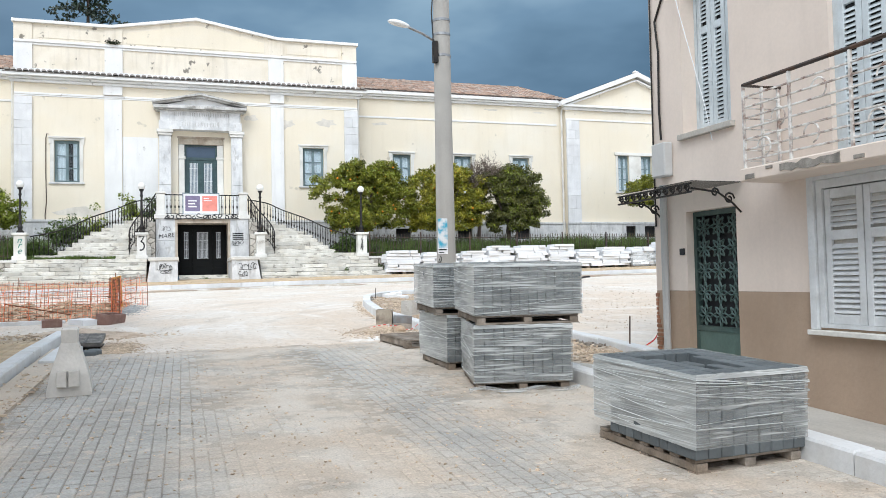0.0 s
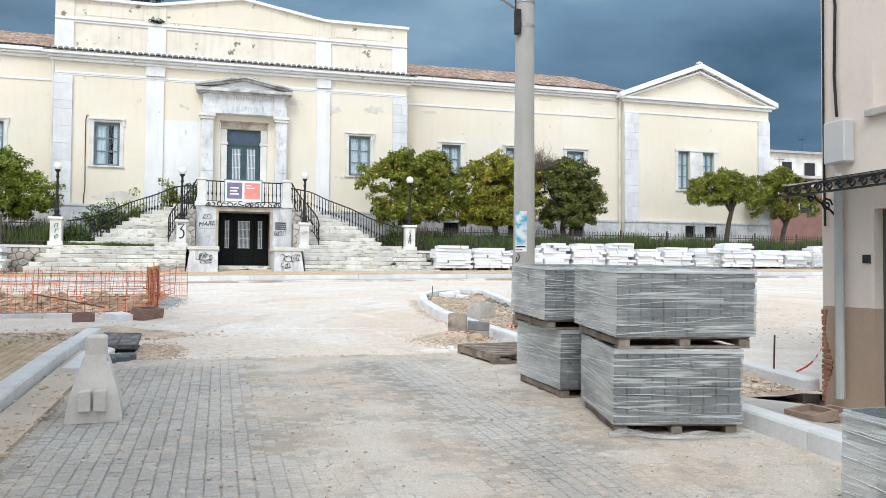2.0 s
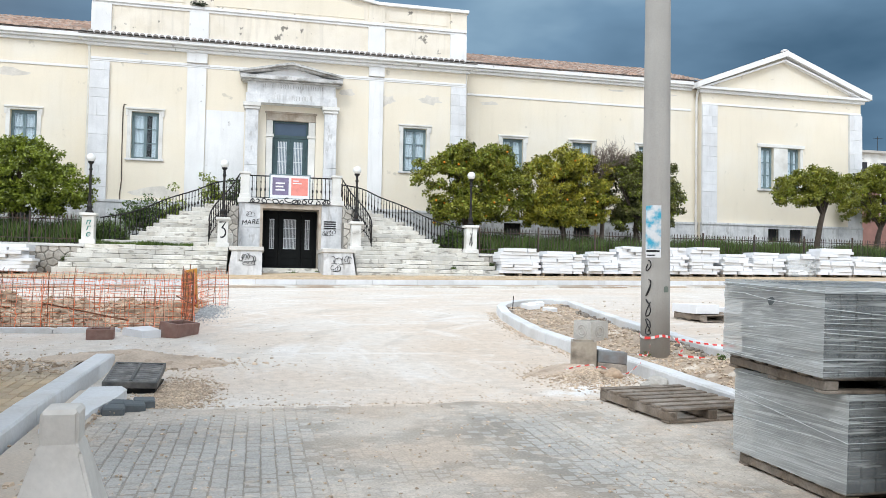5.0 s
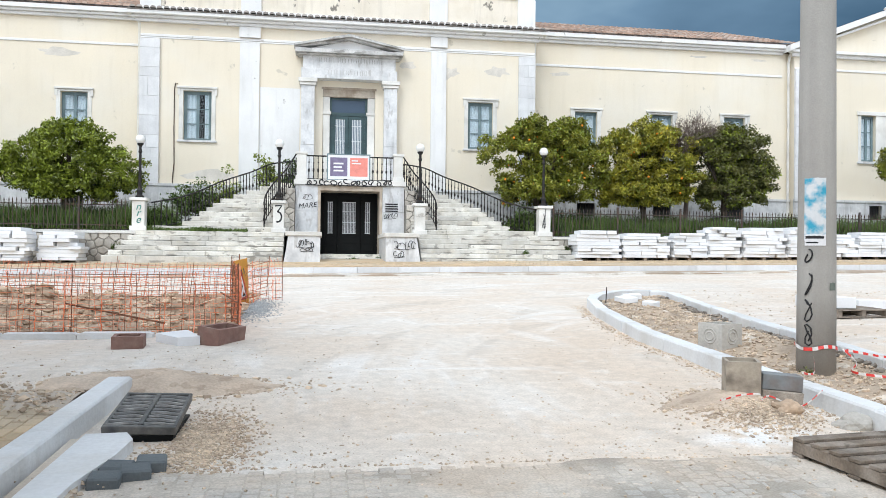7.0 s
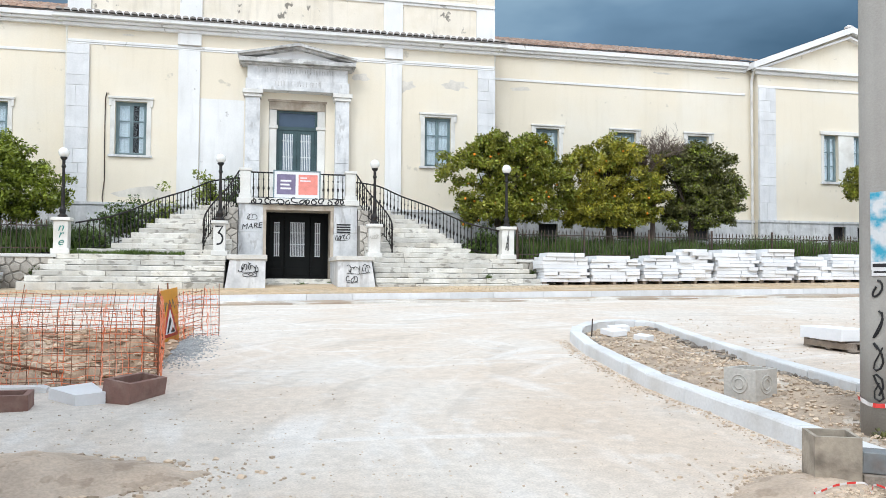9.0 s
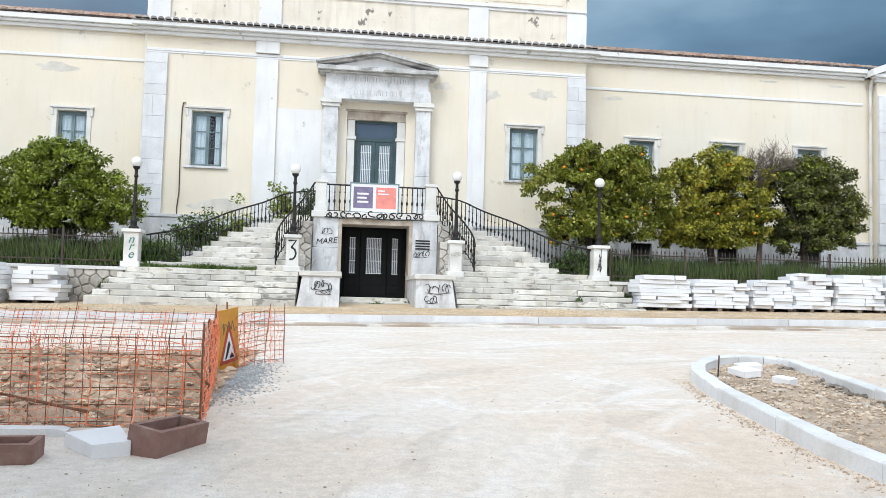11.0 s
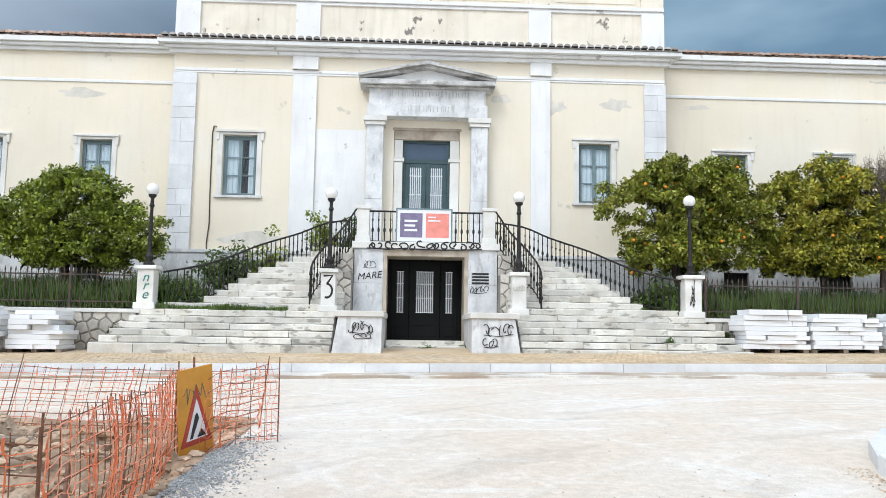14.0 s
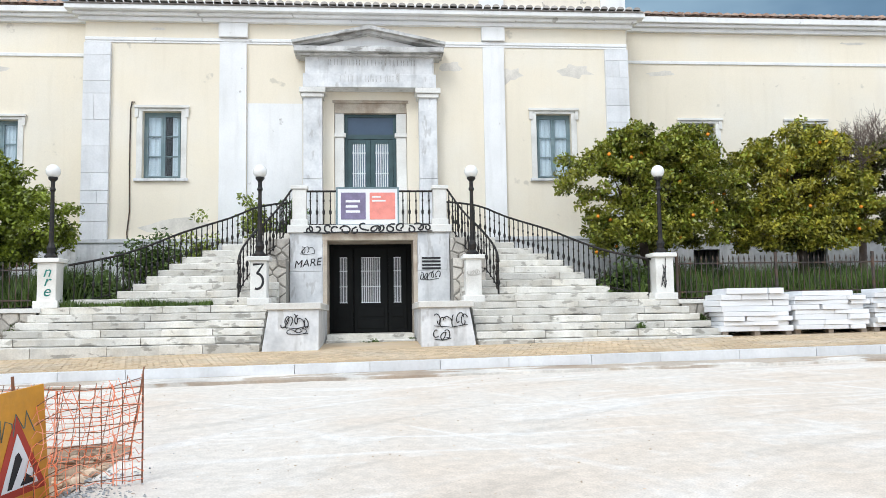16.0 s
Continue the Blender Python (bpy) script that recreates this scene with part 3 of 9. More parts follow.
for i in range(-16, 34):
    slab(bm, [(i, 27.85), (i + 1, 27.85), (i + 1, 28.35), (i, 28.35)], lambda a, b: road(a, b) - 0.3, lambda a, b: road(a, 28.1) + 0.075 + bumpy(a, b, 1.3, 0.02) - 0.10 * (28.35 - b))
bmesh.ops.remove_doubles(bm, verts=bm.verts, dist=0.001)
gutter = part("gutter_museum", bm, M_GUTTER, None, "dirty concrete gutter strip along the kerb")
tagged(gutter, category="gutter", kind="structure")

# ---- the museum ----
museum = thing("museum", (CX, 37.2, 2.0), "long cream neoclassical museum with white pilasters and grey marble doorway", "building")
MAIN_W = [(-5.29, -4.23), (5.93, 6.97)]
DOOR_HOLE = (0.05, 2.13, 4.3, 8.42)
holes = [(a, b, 6.13, 8.05) for a, b in MAIN_W] + [DOOR_HOLE]
bm = pierced("y", 37.2, 0.45, -6.9, 8.72, 2.0, 11.0, holes)
part("wall", bm, M_CREAM, museum, "cream rendered front wall")
for b in ((-6.9, -6.5, 37.65, 52, 2, 11.0), (8.32, 8.72, 37.65, 52, 2, 11.0), (-6.5, 8.32, 51.6, 52, 2, 11)):
    part("side_wall", boxes(b), M_CREAM, museum)
part("attic_roof", boxes((-6.6, 8.4, 38.0, 51.6, 11.0, 11.15)), M_TILE, museum)

WING_C = [11.28, 14.73, 18.15]
wing_holes = [(c - 0.5, c + 0.5, 6.1, 8.02) for c in WING_C] + [(c - 0.42, c + 0.42, 3.5, 4.08) for c in WING_C]
part("wall", pierced("y", 38.13, 0.45, 8.72, 20.80, 2.0, 11.0, wing_holes), M_CREAM, museum, "cream rendered wing wall")
LEFT_C = [-9.55, -13.0, -16.45]
wing_holes = [(c - 0.5, c + 0.5, 6.1, 8.02) for c in LEFT_C] + [(c - 0.42, c + 0.42, 3.5, 4.08) for c in LEFT_C]
part("wall", pierced("y", 38.13, 0.45, -20.5, -6.9, 2.0, 11.0, wing_holes), M_CREAM, museum, "cream rendered wing wall")
# the end pavilion stands only a little before the wing
PY, PX0, PX1, PXC = 37.75, 20.80, 29.90, 25.35
PAV = [(24.08, 24.81), (25.60, 26.33)]
PAV_LOW = [(24.44, 25.06, 3.55, 4.2), (25.66, 26.41, 3.55, 4.2)]
pav_holes = [(a, b, 6.20, 8.28) for a, b in PAV] + PAV_LOW
part("wall", pierced("y", PY, 0.45, PX0, PX1, 2.0, 10.98, pav_holes), M_CREAM, museum, "cream rendered end pavilion wall")
for b in ((PX0, PX0 + 0.4, PY + 0.45, 50, 2, 10.98), (PX1 - 0.4, PX1, PY + 0.45, 50, 2, 10.98), (PX0 + 0.4, PX1 - 0.4, 49.6, 50, 2, 10.98), (-20.5, -20.1, 38.58, 50, 2, 11)):
    part("side_wall", boxes(b), M_CREAM, museum)
bm = bmesh.new()
prism(bm, [(PX0, 10.98), (PX1, 10.98), (PX1, 11.16), (PXC, 12.94), (PX0, 11.16)], PY + 0.05, PY + 0.45)
part("gable", bm, M_CREAM, museum, "cream pediment of the end pavilion")
part("eave", boxes((PX1 + 0.002, PX1 + 0.36, PY + 0.41, 49.5, 10.92, 11.235), bevel=0.01), M_WHITE, museum, "white boxed eave of the pavilion")


def cornice(rows, x0, x1, y, material, name="cornice", lab="", ends=0.0):
    """Mouldings stacked on a wall face at y: rows of (z0, z1, how far they stand out)."""
    for z0, z1, out in rows:
        part(name, boxes((x0 - (out if ends else 0), x1 + (out if ends else 0), y - out, y - 0.002, z0, z1), bevel=0.012), material, museum, lab)


cornice([(10.62, 10.74, 0.16), (10.745, 10.84, 0.28), (10.845, 10.98, 0.45)], -6.9, 8.72, 37.2, M_WHITE, "main_cornice", "white moulded cornice with dirt streaks", ends=1)
cornice([(10.02, 10.08, 0.03), (10.084, 10.18, 0.05)], -6.9, 8.72, 37.2, M_WHITE, "string_course")
for x0, x1 in ((8.80, 20.42), (-20.5, -6.98)):
    cornice([(10.90, 11.02, 0.14), (11.024, 11.12, 0.26), (11.124, 11.3, 0.36)], x0, x1, 38.13, M_WHITE, "wing_cornice")
    cornice([(9.90, 10.0, 0.04)], x0, x1, 38.13, M_WHITE, "string_course")
cornice([(10.77, 10.92, 0.14), (10.923, 11.05, 0.30)], PX0, PX1, PY, M_WHITE, "pavilion_cornice", ends=1)
cornice([(10.20, 10.30, 0.05)], PX0, PX1, PY, M_WHITE, "string_course")
for s in (-1, 1):
    bm = bmesh.new()
    e, a = PXC + s * 4.94, PXC
    prism(bm, [(a, 12.86), (e, 10.96), (e, 11.23), (a, 13.13)][::s], PY - 0.36, PY + 0.4)
    part("raking_cornice", bm, M_WHITE, museum, "white raking cornice of the pediment")
    bm = bmesh.new()
    prism(bm, [(a, 12.73), (e - s * 0.36, 11.06), (e - s * 0.36, 10.96), (a, 12.64)][::s], PY - 0.21, PY + 0.04)
    part("raking_moulding", bm, M_WHITE, museum)
bm = bmesh.new()
lathe(bm, [(0.02, 13.08), (0.17, 13.10), (0.20, 13.18), (0.09, 13.24), (0.02, 13.28)], PXC, PY - 0.1, 10)
part("finial", bm, M_WHITE, museum)

# Brown stone with darker noise blotches and upright streaks.
M_STREAKED_STONE = mat("streaked_brown_stone", (0.50, 0.44, 0.36), 0.85, var=0.15, scale=2, tint=(0.27, 0.20, 0.14), amount=0.7, tint_scale=2.0, streak=(0.20, 0.16, 0.12), streak_amount=0.5, bump=0.25)
M_PEEL = mat("bare_grey_render", (0.66, 0.62, 0.55), 0.95, var=0.12, scale=3, bump=0.3)
M_MOSS = mat("dark_moss", (0.03, 0.04, 0.02), 0.9, var=0.3, scale=8)


def leaf_tuft(x, y, z, w, seed):
    k = random.Random(seed)
    bm = bmesh.new()
    for _ in range(120):
        p = Vector((x + k.gauss(0, w * 0.5), y + k.uniform(-0.08, 0.1), z + abs(k.gauss(0, 0.06))))
        d = Vector((k.gauss(0, 1), k.gauss(0, 1), k.gauss(0, 0.6))).normalized() * 0.07
        e = Vector((k.gauss(0, 1), k.gauss(0, 1), k.gauss(0, 1))).normalized() * 0.03
        bm.faces.new([bm.verts.new(q) for q in (p - d, p + e, p + d, p - e)])
    return bm


# attic with its low gable
CXA = 0.93
ATT = [(-6.93, 11.0), (8.72, 11.0), (8.72, 13.36), (4.75, 13.36), (CXA, 14.02), (-2.85, 13.36), (-6.93, 13.36)]
bm = bmesh.new()
prism(bm, ATT, 37.25, 37.75)
part("attic_wall", bm, M_PARAPET, museum, "cream attic wall with black rain stains")
bm = bmesh.new()
for p, q in (((-7.0, 13.36), (-2.85, 13.36)), ((-2.85, 13.36), (CXA, 14.02)), ((CXA, 14.02), (4.75, 13.36)), ((4.75, 13.36), (8.8, 13.36))):
    prism(bm, [p, q, (q[0], q[1] + 0.13), (p[0], p[1] + 0.13)], 37.08, 37.85)
part("coping", bm, M_WHITE, museum, "white coping of the attic")
cornice([(12.36, 12.46, 0.06), (12.464, 12.58, 0.12)], -6.93, 8.72, 37.25, M_WHITE, "attic_moulding")
for x0, x1 in ((-6.93, -6.17), (-3.15, -2.38), (4.3, 5.03), (7.98, 8.72)):
    part("attic_pilaster", boxes((x0, x1, 37.15, 37.248, 11.0, 12.355)), M_WHITE, museum)
    part("attic_pilaster", boxes((x0, x1, 37.19, 37.248, 12.585, 13.355)), M_PARAPET, museum)
for x0, x1 in ((-5.95, -3.35), (5.2, 7.8)):
    part("attic_panel", boxes((x0, x1, 37.225, 37.248, 12.72, 13.2)), M_PARAPET, museum)
bm = bmesh.new()
prism(bm, [(-2.2, 12.7), (4.1, 12.7), (4.1, 13.2), (CXA, 13.8), (-2.2, 13.2)], 37.225, 37.248)
part("attic_panel", bm, M_CREAM, museum)

part("attic_base", boxes((-6.96, 8.75, 37.17, 37.249, 11.0, 11.28)), M_WHITE, museum)
tagged(part("attic_growth", leaf_tuft(-2.77, 37.1, 12.62, 0.35, 3), M_MOSS, museum, "dark weeds growing on the attic ledge"), kind="stuff")
kp = random.Random(21)
for cx, cz, w, h in ((3.45, 9.45, 0.45, 0.22), (5.15, 9.2, 0.5, 0.3), (7.1, 9.35, 0.75, 0.25), (-10.2, 9.55, 0.9, 0.2), (-4.2, 4.75, 1.2, 0.35), (10.1, 9.6, 0.6, 0.12), (-4.9, 10.45, 0.25, 0.05), (16.4, 10.65, 0.6, 0.06), (19.3, 10.62, 0.5, 0.06)):
    yy = 37.2 if -6.9 < cx < 8.7 else 38.13
    ring = []
    for i in range(14):
        a = -i / 14 * math.tau
        r = kp.uniform(0.45, 1.0)
        ring.append((cx + w * r * math.cos(a), cz + h * r * math.sin(a)))
    bm = bmesh.new()
    prism(bm, ring, yy - 0.003, yy + 0.002)
    part("peeled_patch", bm, M_PEEL, museum, "grey patch of peeled render")

# pilasters
for x0, x1 in ((-3.17, -2.42), (4.38, 5.0)):
    part("pilaster", boxes((x0, x1, 37.10, 37.198, 4.42, 9.995), (x0 - 0.03, x1 + 0.03, 37.07, 37.198, 10.205, 10.615)), M_WHITE, museum, "white painted pilaster")
rk = random.Random(8)
for x0, x1, y in ((-6.9, -6.17, 37.2), (8.03, 8.72, 37.2), (PX0, PX0 + 0.8, PY), (PX1 - 0.74, PX1, PY)):
    z = 4.42
    top = 9.99 if y < 37.5 else 10.18
    while z < top - 0.05:
        h = min(rk.choice([0.36, 0.5, 0.62, 0.75]), top - z)
        if top - z - h < 0.2:
            h = top - z
        if rk.random() < 0.45:
            c = rk.uniform(x0 + 0.25, x1 - 0.25)
            part("marble_block", boxes((x0, c - 0.004, y - 0.115, y - 0.002, z + 0.004, z + h - 0.004)), M_QUOIN, museum)
            part("marble_block", boxes((c + 0.004, x1, y - 0.115, y - 0.002, z + 0.004, z + h - 0.004)), M_QUOIN, museum)
        else:
            part("marble_block", boxes((x0, x1, y - 0.115, y - 0.002, z + 0.004, z + h - 0.004)), M_QUOIN, museum)
        z += h
part("whitewash_patch", boxes((-2.40, -0.85, 37.193, 37.199, 4.45, 8.3)), M_WHITE, museum, "patch of bright white limewash")

# plinth
for x0, x1 in ((-6.98, -0.9), (3.05, 8.8)):
    part("plinth", boxes((x0, x1, 37.08, 37.198, 2.0, 4.32)), M_MARBLE, museum, "grey stone plinth")
    part("plinth_ledge", boxes((x0 - 0.02, x1, 37.04, 37.198, 4.324, 4.42)), M_MARBLE, museum)
for x0, x1, y, hs in ((8.83, 20.76, 38.0, WING_C), (-20.5, -7.02, 38.0, LEFT_C), (PX0 - 0.03, PX1 + 0.03, PY - 0.12, None)):
    hh = [(c - 0.42, c + 0.42, 3.5, 4.08) for c in hs] if hs else PAV_LOW
    part("plinth", pierced("y", y, 0.118, x0, x1, 2.0, 4.32, hh), M_MARBLE, museum, "grey stone plinth")
    part("plinth_ledge", boxes((x0, x1, y - 0.05, y + 0.118, 4.324, 4.42)), M_MARBLE, museum)
    for h in hh:
        # The opening's shade is put into the colour of a near-black board.
        win = part("basement_grille", boxes((h[0], h[1], y + 0.2, y + 0.22, h[2], h[3])), M_DARK, museum, "barred basement opening backed by a board coloured as shade")
        for k in range(7):
            u = h[0] + (k + 0.5) * (h[1] - h[0]) / 7
            part("bar", boxes((u - 0.012, u + 0.012, y + 0.05, y + 0.07, h[2], h[3])), M_IRON, win)


def glass_mat():
    m = bpy.data.materials.new("window_glass")
    m.use_nodes = True
    n, l = m.node_tree.nodes, m.node_tree.links
    n.clear()
    o, mx, tr, gl = n.new("ShaderNodeOutputMaterial"), n.new("ShaderNodeMixShader"), n.new("ShaderNodeBsdfTransparent"), n.new("ShaderNodeBsdfGlossy")
    fr = n.new("ShaderNodeFresnel")
    fr.inputs["IOR"].default_value = 1.5
    gl.inputs["Roughness"].default_value = 0.03
    tr.inputs["Color"].default_value = (0.9, 0.94, 0.95, 1)
    l.new(fr.outputs[0], mx.inputs[0])
    l.new(tr.outputs[0], mx.inputs[1])
    l.new(gl.outputs[0], mx.inputs[2])
    l.new(mx.outputs[0], o.inputs["Surface"])
    return m


M_GLASS = glass_mat()
M_TRANSOM = mat("dark_blue_transom_glass", (0.055, 0.085, 0.13), 0.12, var=0.1, scale=2, bump=0)
M_DOORLIGHT = mat("grey_frosted_glass", (0.13, 0.14, 0.15), 0.3, var=0.15, scale=3, bump=0)
M_DIMGLASS = mat("blue_grey_obscured_glass", (0.20, 0.27, 0.33), 0.15, var=0.1, scale=2, bump=0)


def museum_window(x0, x1, z0, z1, y, open_leaf=False, double=False):
    """A casement of two leaves with three panes each, in a marble surround on the wall face at y."""
    c = (x0 + x1) / 2
    win = part("window", boxes((x0 + 0.001, x0 + 0.06, y + 0.17, y + 0.24, z0, z1), (x1 - 0.06, x1 - 0.001, y + 0.17, y + 0.24, z0, z1),
                               (x0 + 0.06, x1 - 0.06, y + 0.17, y + 0.24, z1 - 0.09, z1), (x0 + 0.06, x1 - 0.06, y + 0.17, y + 0.24, z0, z0 + 0.06)), M_FRAME, museum, "grey-green two-leaf casement window")
    for s in (0, 1):
        a, b = (x0 + 0.062, c - 0.003) if s == 0 else (c + 0.003, x1 - 0.062)
        bm = boxes((a, a + 0.055, y + 0.15, y + 0.2, z0 + 0.062, z1 - 0.092), (b - 0.055, b, y + 0.15, y + 0.2, z0 + 0.062, z1 - 0.092))
        n = 3
        h = (z1 - z0 - 0.16) / n
        for k in range(n + 1):
            zz = z0 + 0.064 + k * (h - 0.01)
            box(bm, a + 0.055, b - 0.055, y + 0.155, y + 0.195, zz, zz + 0.035)
        part("leaf", bm, M_FRAME, win)
        g = part("pane", boxes((a + 0.05, b - 0.05, y + 0.172, y + 0.178, z0 + 0.07, z1 - 0.1)), M_GLASS, win)
        g.visible_shadow = False
    bm = bmesh.new()
    last = None
    for k in range(25):
        u = x0 + 0.03 + k * (x1 - x0 - 0.06) / 24
        if open_leaf and 0.52 < k / 24 < 0.74:
            last = None
            continue
        v0 = bm.verts.new((u, y + 0.215 + 0.012 * math.sin(k * 1.9), z0 + 0.01))
        v1 = bm.verts.new((u, y + 0.215 + 0.012 * math.sin(k * 1.9), z1 - 0.04))
        if last:
            bm.faces.new((last[0], v0, v1, last[1]))
        last = (v0, v1)
    part("curtain", bm, M_CURTAIN, win, "white curtain behind the panes")
    # Board coloured near black for the unlit room behind the curtain.
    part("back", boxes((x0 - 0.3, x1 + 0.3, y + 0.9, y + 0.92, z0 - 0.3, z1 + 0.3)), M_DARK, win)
    if not double:
        t = 0.16
        bm = boxes((x0 - t, x0 - 0.001, y - 0.035, y - 0.002, z0, z1), (x1 + 0.001, x1 + t, y - 0.035, y - 0.002, z0, z1), (x0 - t, x1 + t, y - 0.035, y - 0.002, z1 + 0.001, z1 + 0.08), bevel=0.006)
        box(bm, x0 - t - 0.07, x1 + t + 0.07, y - 0.09, y - 0.002, z1 + 0.082, z1 + 0.16, 0.01)
        box(bm, x0 - t - 0.05, x0 - t + 0.05, y - 0.06, y - 0.036, z1 - 0.18, z1 + 0.08, 0.006)
        box(bm, x1 + t - 0.05, x1 + t + 0.05, y - 0.06, y - 0.036, z1 - 0.18, z1 + 0.08, 0.006)
        part("surround", bm, M_PALE, win, "pale marble window surround")
        part("sill", boxes((x0 - t - 0.05, x1 + t + 0.05, y - 0.09, y + 0.15, z0 - 0.08, z0 - 0.001), bevel=0.008), M_MARBLE, win)
    return win


for i, (a, b) in enumerate(MAIN_W):
    museum_window(a, b, 6.13, 8.05, 37.2, open_leaf=(i == 0))
for c in WING_C + LEFT_C:
    museum_window(c - 0.5, c + 0.5, 6.1, 8.02, 38.13)
for a, b in PAV:
    museum_window(a, b, 6.20, 8.28, PY, double=True)
bm = boxes((23.93, 24.079, PY - 0.035, PY - 0.002, 6.20, 8.28), (24.811, 25.599, PY - 0.035, PY - 0.002, 6.20, 8.28), (26.331, 26.48, PY - 0.035, PY - 0.002, 6.20, 8.28), (23.86, 26.55, PY - 0.08, PY - 0.002, 8.282, 8.45), bevel=0.006)
part("surround", bm, M_PALE, museum, "pale marble surround of the twin window")
part("sill", boxes((23.89, 26.52, PY - 0.09, PY + 0.15, 6.10, 6.198)), M_MARBLE, museum)


# roofs
def tile_slope(x0, x1, y0, y1, z0, z1, pitch=0.25):
    """A slope of half-round tiles that climbs from y0 to y1, in courses."""
    n, rows, seg = int((x1 - x0) / pitch), int((y1 - y0) / 0.4), 4
    verts, faces = [], []
    for i in range(n):
        cx = x0 + (i + 0.5) * (x1 - x0) / n
        for j in range(rows):
            ya, yb = y0 + j * (y1 - y0) / rows, y0 + (j + 1.12) * (y1 - y0) / rows
            za, zb = z0 + (ya - y0) / (y1 - y0) * (z1 - z0) + 0.03, z0 + (yb - y0) / (y1 - y0) * (z1 - z0)
            k0 = len(verts)
            dx, dz = rj.uniform(-0.012, 0.012), rj.uniform(-0.008, 0.012)
            for yy, zz, r in ((ya, za, 0.115), (yb, zb, 0.09)):
                for k in range(seg + 1):
                    a = math.pi * k / seg
                    verts.append((cx + dx + r * math.cos(a), yy, zz + dz + 0.75 * r * math.sin(a)))
            for k in range(seg):
                faces.append((k0 + k, k0 + k + 1, k0 + seg + 2 + k, k0 + seg + 1 + k))
            faces.append(tuple(k0 + k for k in range(seg + 1)))
    me = bpy.data.meshes.new("tiles")
    me.from_pydata(verts, [], faces)
    return me


rj = random.Random(5)
for x0, x1 in ((8.74, 20.9), (-20.6, -6.95)):
    roof = part("roof", boxes((x0, x1, 37.8, 38.5, 11.304, 11.32)), M_TILE, museum, "low clay tile roof of the wing")
    bm = bmesh.new()
    vs = [bm.verts.new(p) for p in ((x0, 37.78, 11.31), (x1, 37.78, 11.31), (x1, 44.5, 13.62), (x0, 44.5, 13.62), (x0, 51, 11.3), (x1, 51, 11.3))]
    bm.faces.new((vs[0], vs[1], vs[2], vs[3]))
    bm.faces.new((vs[3], vs[2], vs[5], vs[4]))
    part("underlay", bm, M_TILE_OLD, roof)
    tiles = part("tiles", tile_slope(x0, x1, 37.72, 44.5, 11.33, 13.65), M_TILE, roof)
    tagged(tiles, kind="stuff")
bm = bmesh.new()
for s in (-1, 1):
    e = PXC + s * 4.92
    vs = [bm.verts.new(p) for p in ((PXC, PY - 0.3, 13.15), (e, PY - 0.3, 11.25), (e, 50, 11.25), (PXC, 50, 13.15))]
    bm.faces.new(vs if s < 0 else vs[::-1])
part("roof", bm, M_TILE, museum, "clay tile roof of the pavilion")
# eave tiles over the main cornice
bm = bmesh.new()
for k in range(7):
    for r, y in ((0.105, 36.66), (0.085, 37.22)):
        a = math.pi * k / 6
        bm.verts.new((r * math.cos(a), y - 36.94, 0.8 * r * math.sin(a)))
bm.verts.ensure_lookup_table()
for k in range(6):
    bm.faces.new((bm.verts[2 * k], bm.verts[2 * k + 2], bm.verts[2 * k + 3], bm.verts[2 * k + 1]))
bm.faces.new([bm.verts[2 * k] for k in range(7)])
EAVE = mesh_of(bm, "eave_tile")
EAVE.materials.append(M_TILE_OLD)
part("eave_bed", boxes((-7.3, 9.12, 36.72, 37.15, 10.982, 11.02)), M_TILE_OLD, museum)
n_eave = 66
for k in range(n_eave):
    xx = -7.22 + (k + 0.5) * 16.26 / n_eave
    piece("eave_tile", EAVE, pose(xx, 36.94, 11.025 + rj.uniform(-0.006, 0.01), -4, 0, rj.uniform(-2, 2)), museum)

# marble doorway
dw = part("doorway", boxes((-0.80, 2.96, 36.72, 37.198, 8.66, 9.05), (-0.74, 2.90, 36.76, 37.198, 9.054, 9.60), bevel=0.01), M_MARBLE, museum, "grey marble doorway with pediment and worn inscription")
for x0, x1 in ((-0.80, -0.27), (2.46, 2.98)):
    part("column", boxes((x0, x1, 36.8, 37.198, 4.45, 6.05), (x0 + 0.006, x1 - 0.006, 36.806, 37.198, 6.06, 8.38), bevel=0.006), M_MARBLE, dw)
    part("capital", boxes((x0 - 0.05, x1 + 0.05, 36.74, 37.198, 8.385, 8.50), (x0 - 0.1, x1 + 0.1, 36.69, 37.198, 8.505, 8.655), bevel=0.01), M_PALE, dw)
part("eave", boxes((-1.03, 3.17, 36.45, 37.198, 9.605, 9.76), (-0.95, 3.09, 36.58, 37.198, 9.54, 9.602), bevel=0.012), M_WEATHERED, dw)
bm = bmesh.new()
prism(bm, [(-0.75, 9.765), (2.89, 9.765), (1.07, 10.18)], 36.75, 37.198)
part("tympanum", bm, M_WHITE, dw)
for s in (-1, 1):
    bm = bmesh.new()
    e = 1.07 + s * 2.12
    prism(bm, [(1.07, 10.16), (e, 9.763), (e, 9.83), (1.07, 10.255)][::s], 36.52, 37.198)
    prism(bm, [(1.07, 10.258), (e, 9.833), (e + s * 0.04, 9.90), (1.07, 10.36)][::s], 36.40, 37.198)
    part("raking_cornice", bm, M_WEATHERED, dw)
bm = bmesh.new()
ri = random.Random(3)
for zz, x0, x1 in ((9.30, -0.1, 2.3), (8.82, 0.25, 1.9)):
    u = x0
    while u < x1:
        w = ri.uniform(0.05, 0.13)
        for a, b in ((u, u + 0.02), (u + w, u + w + 0.02)):
            box(bm, a, b, 36.752 if zz > 9 else 36.712, 36.775, zz, zz + 0.17)
        u += w + ri.uniform(0.07, 0.14)
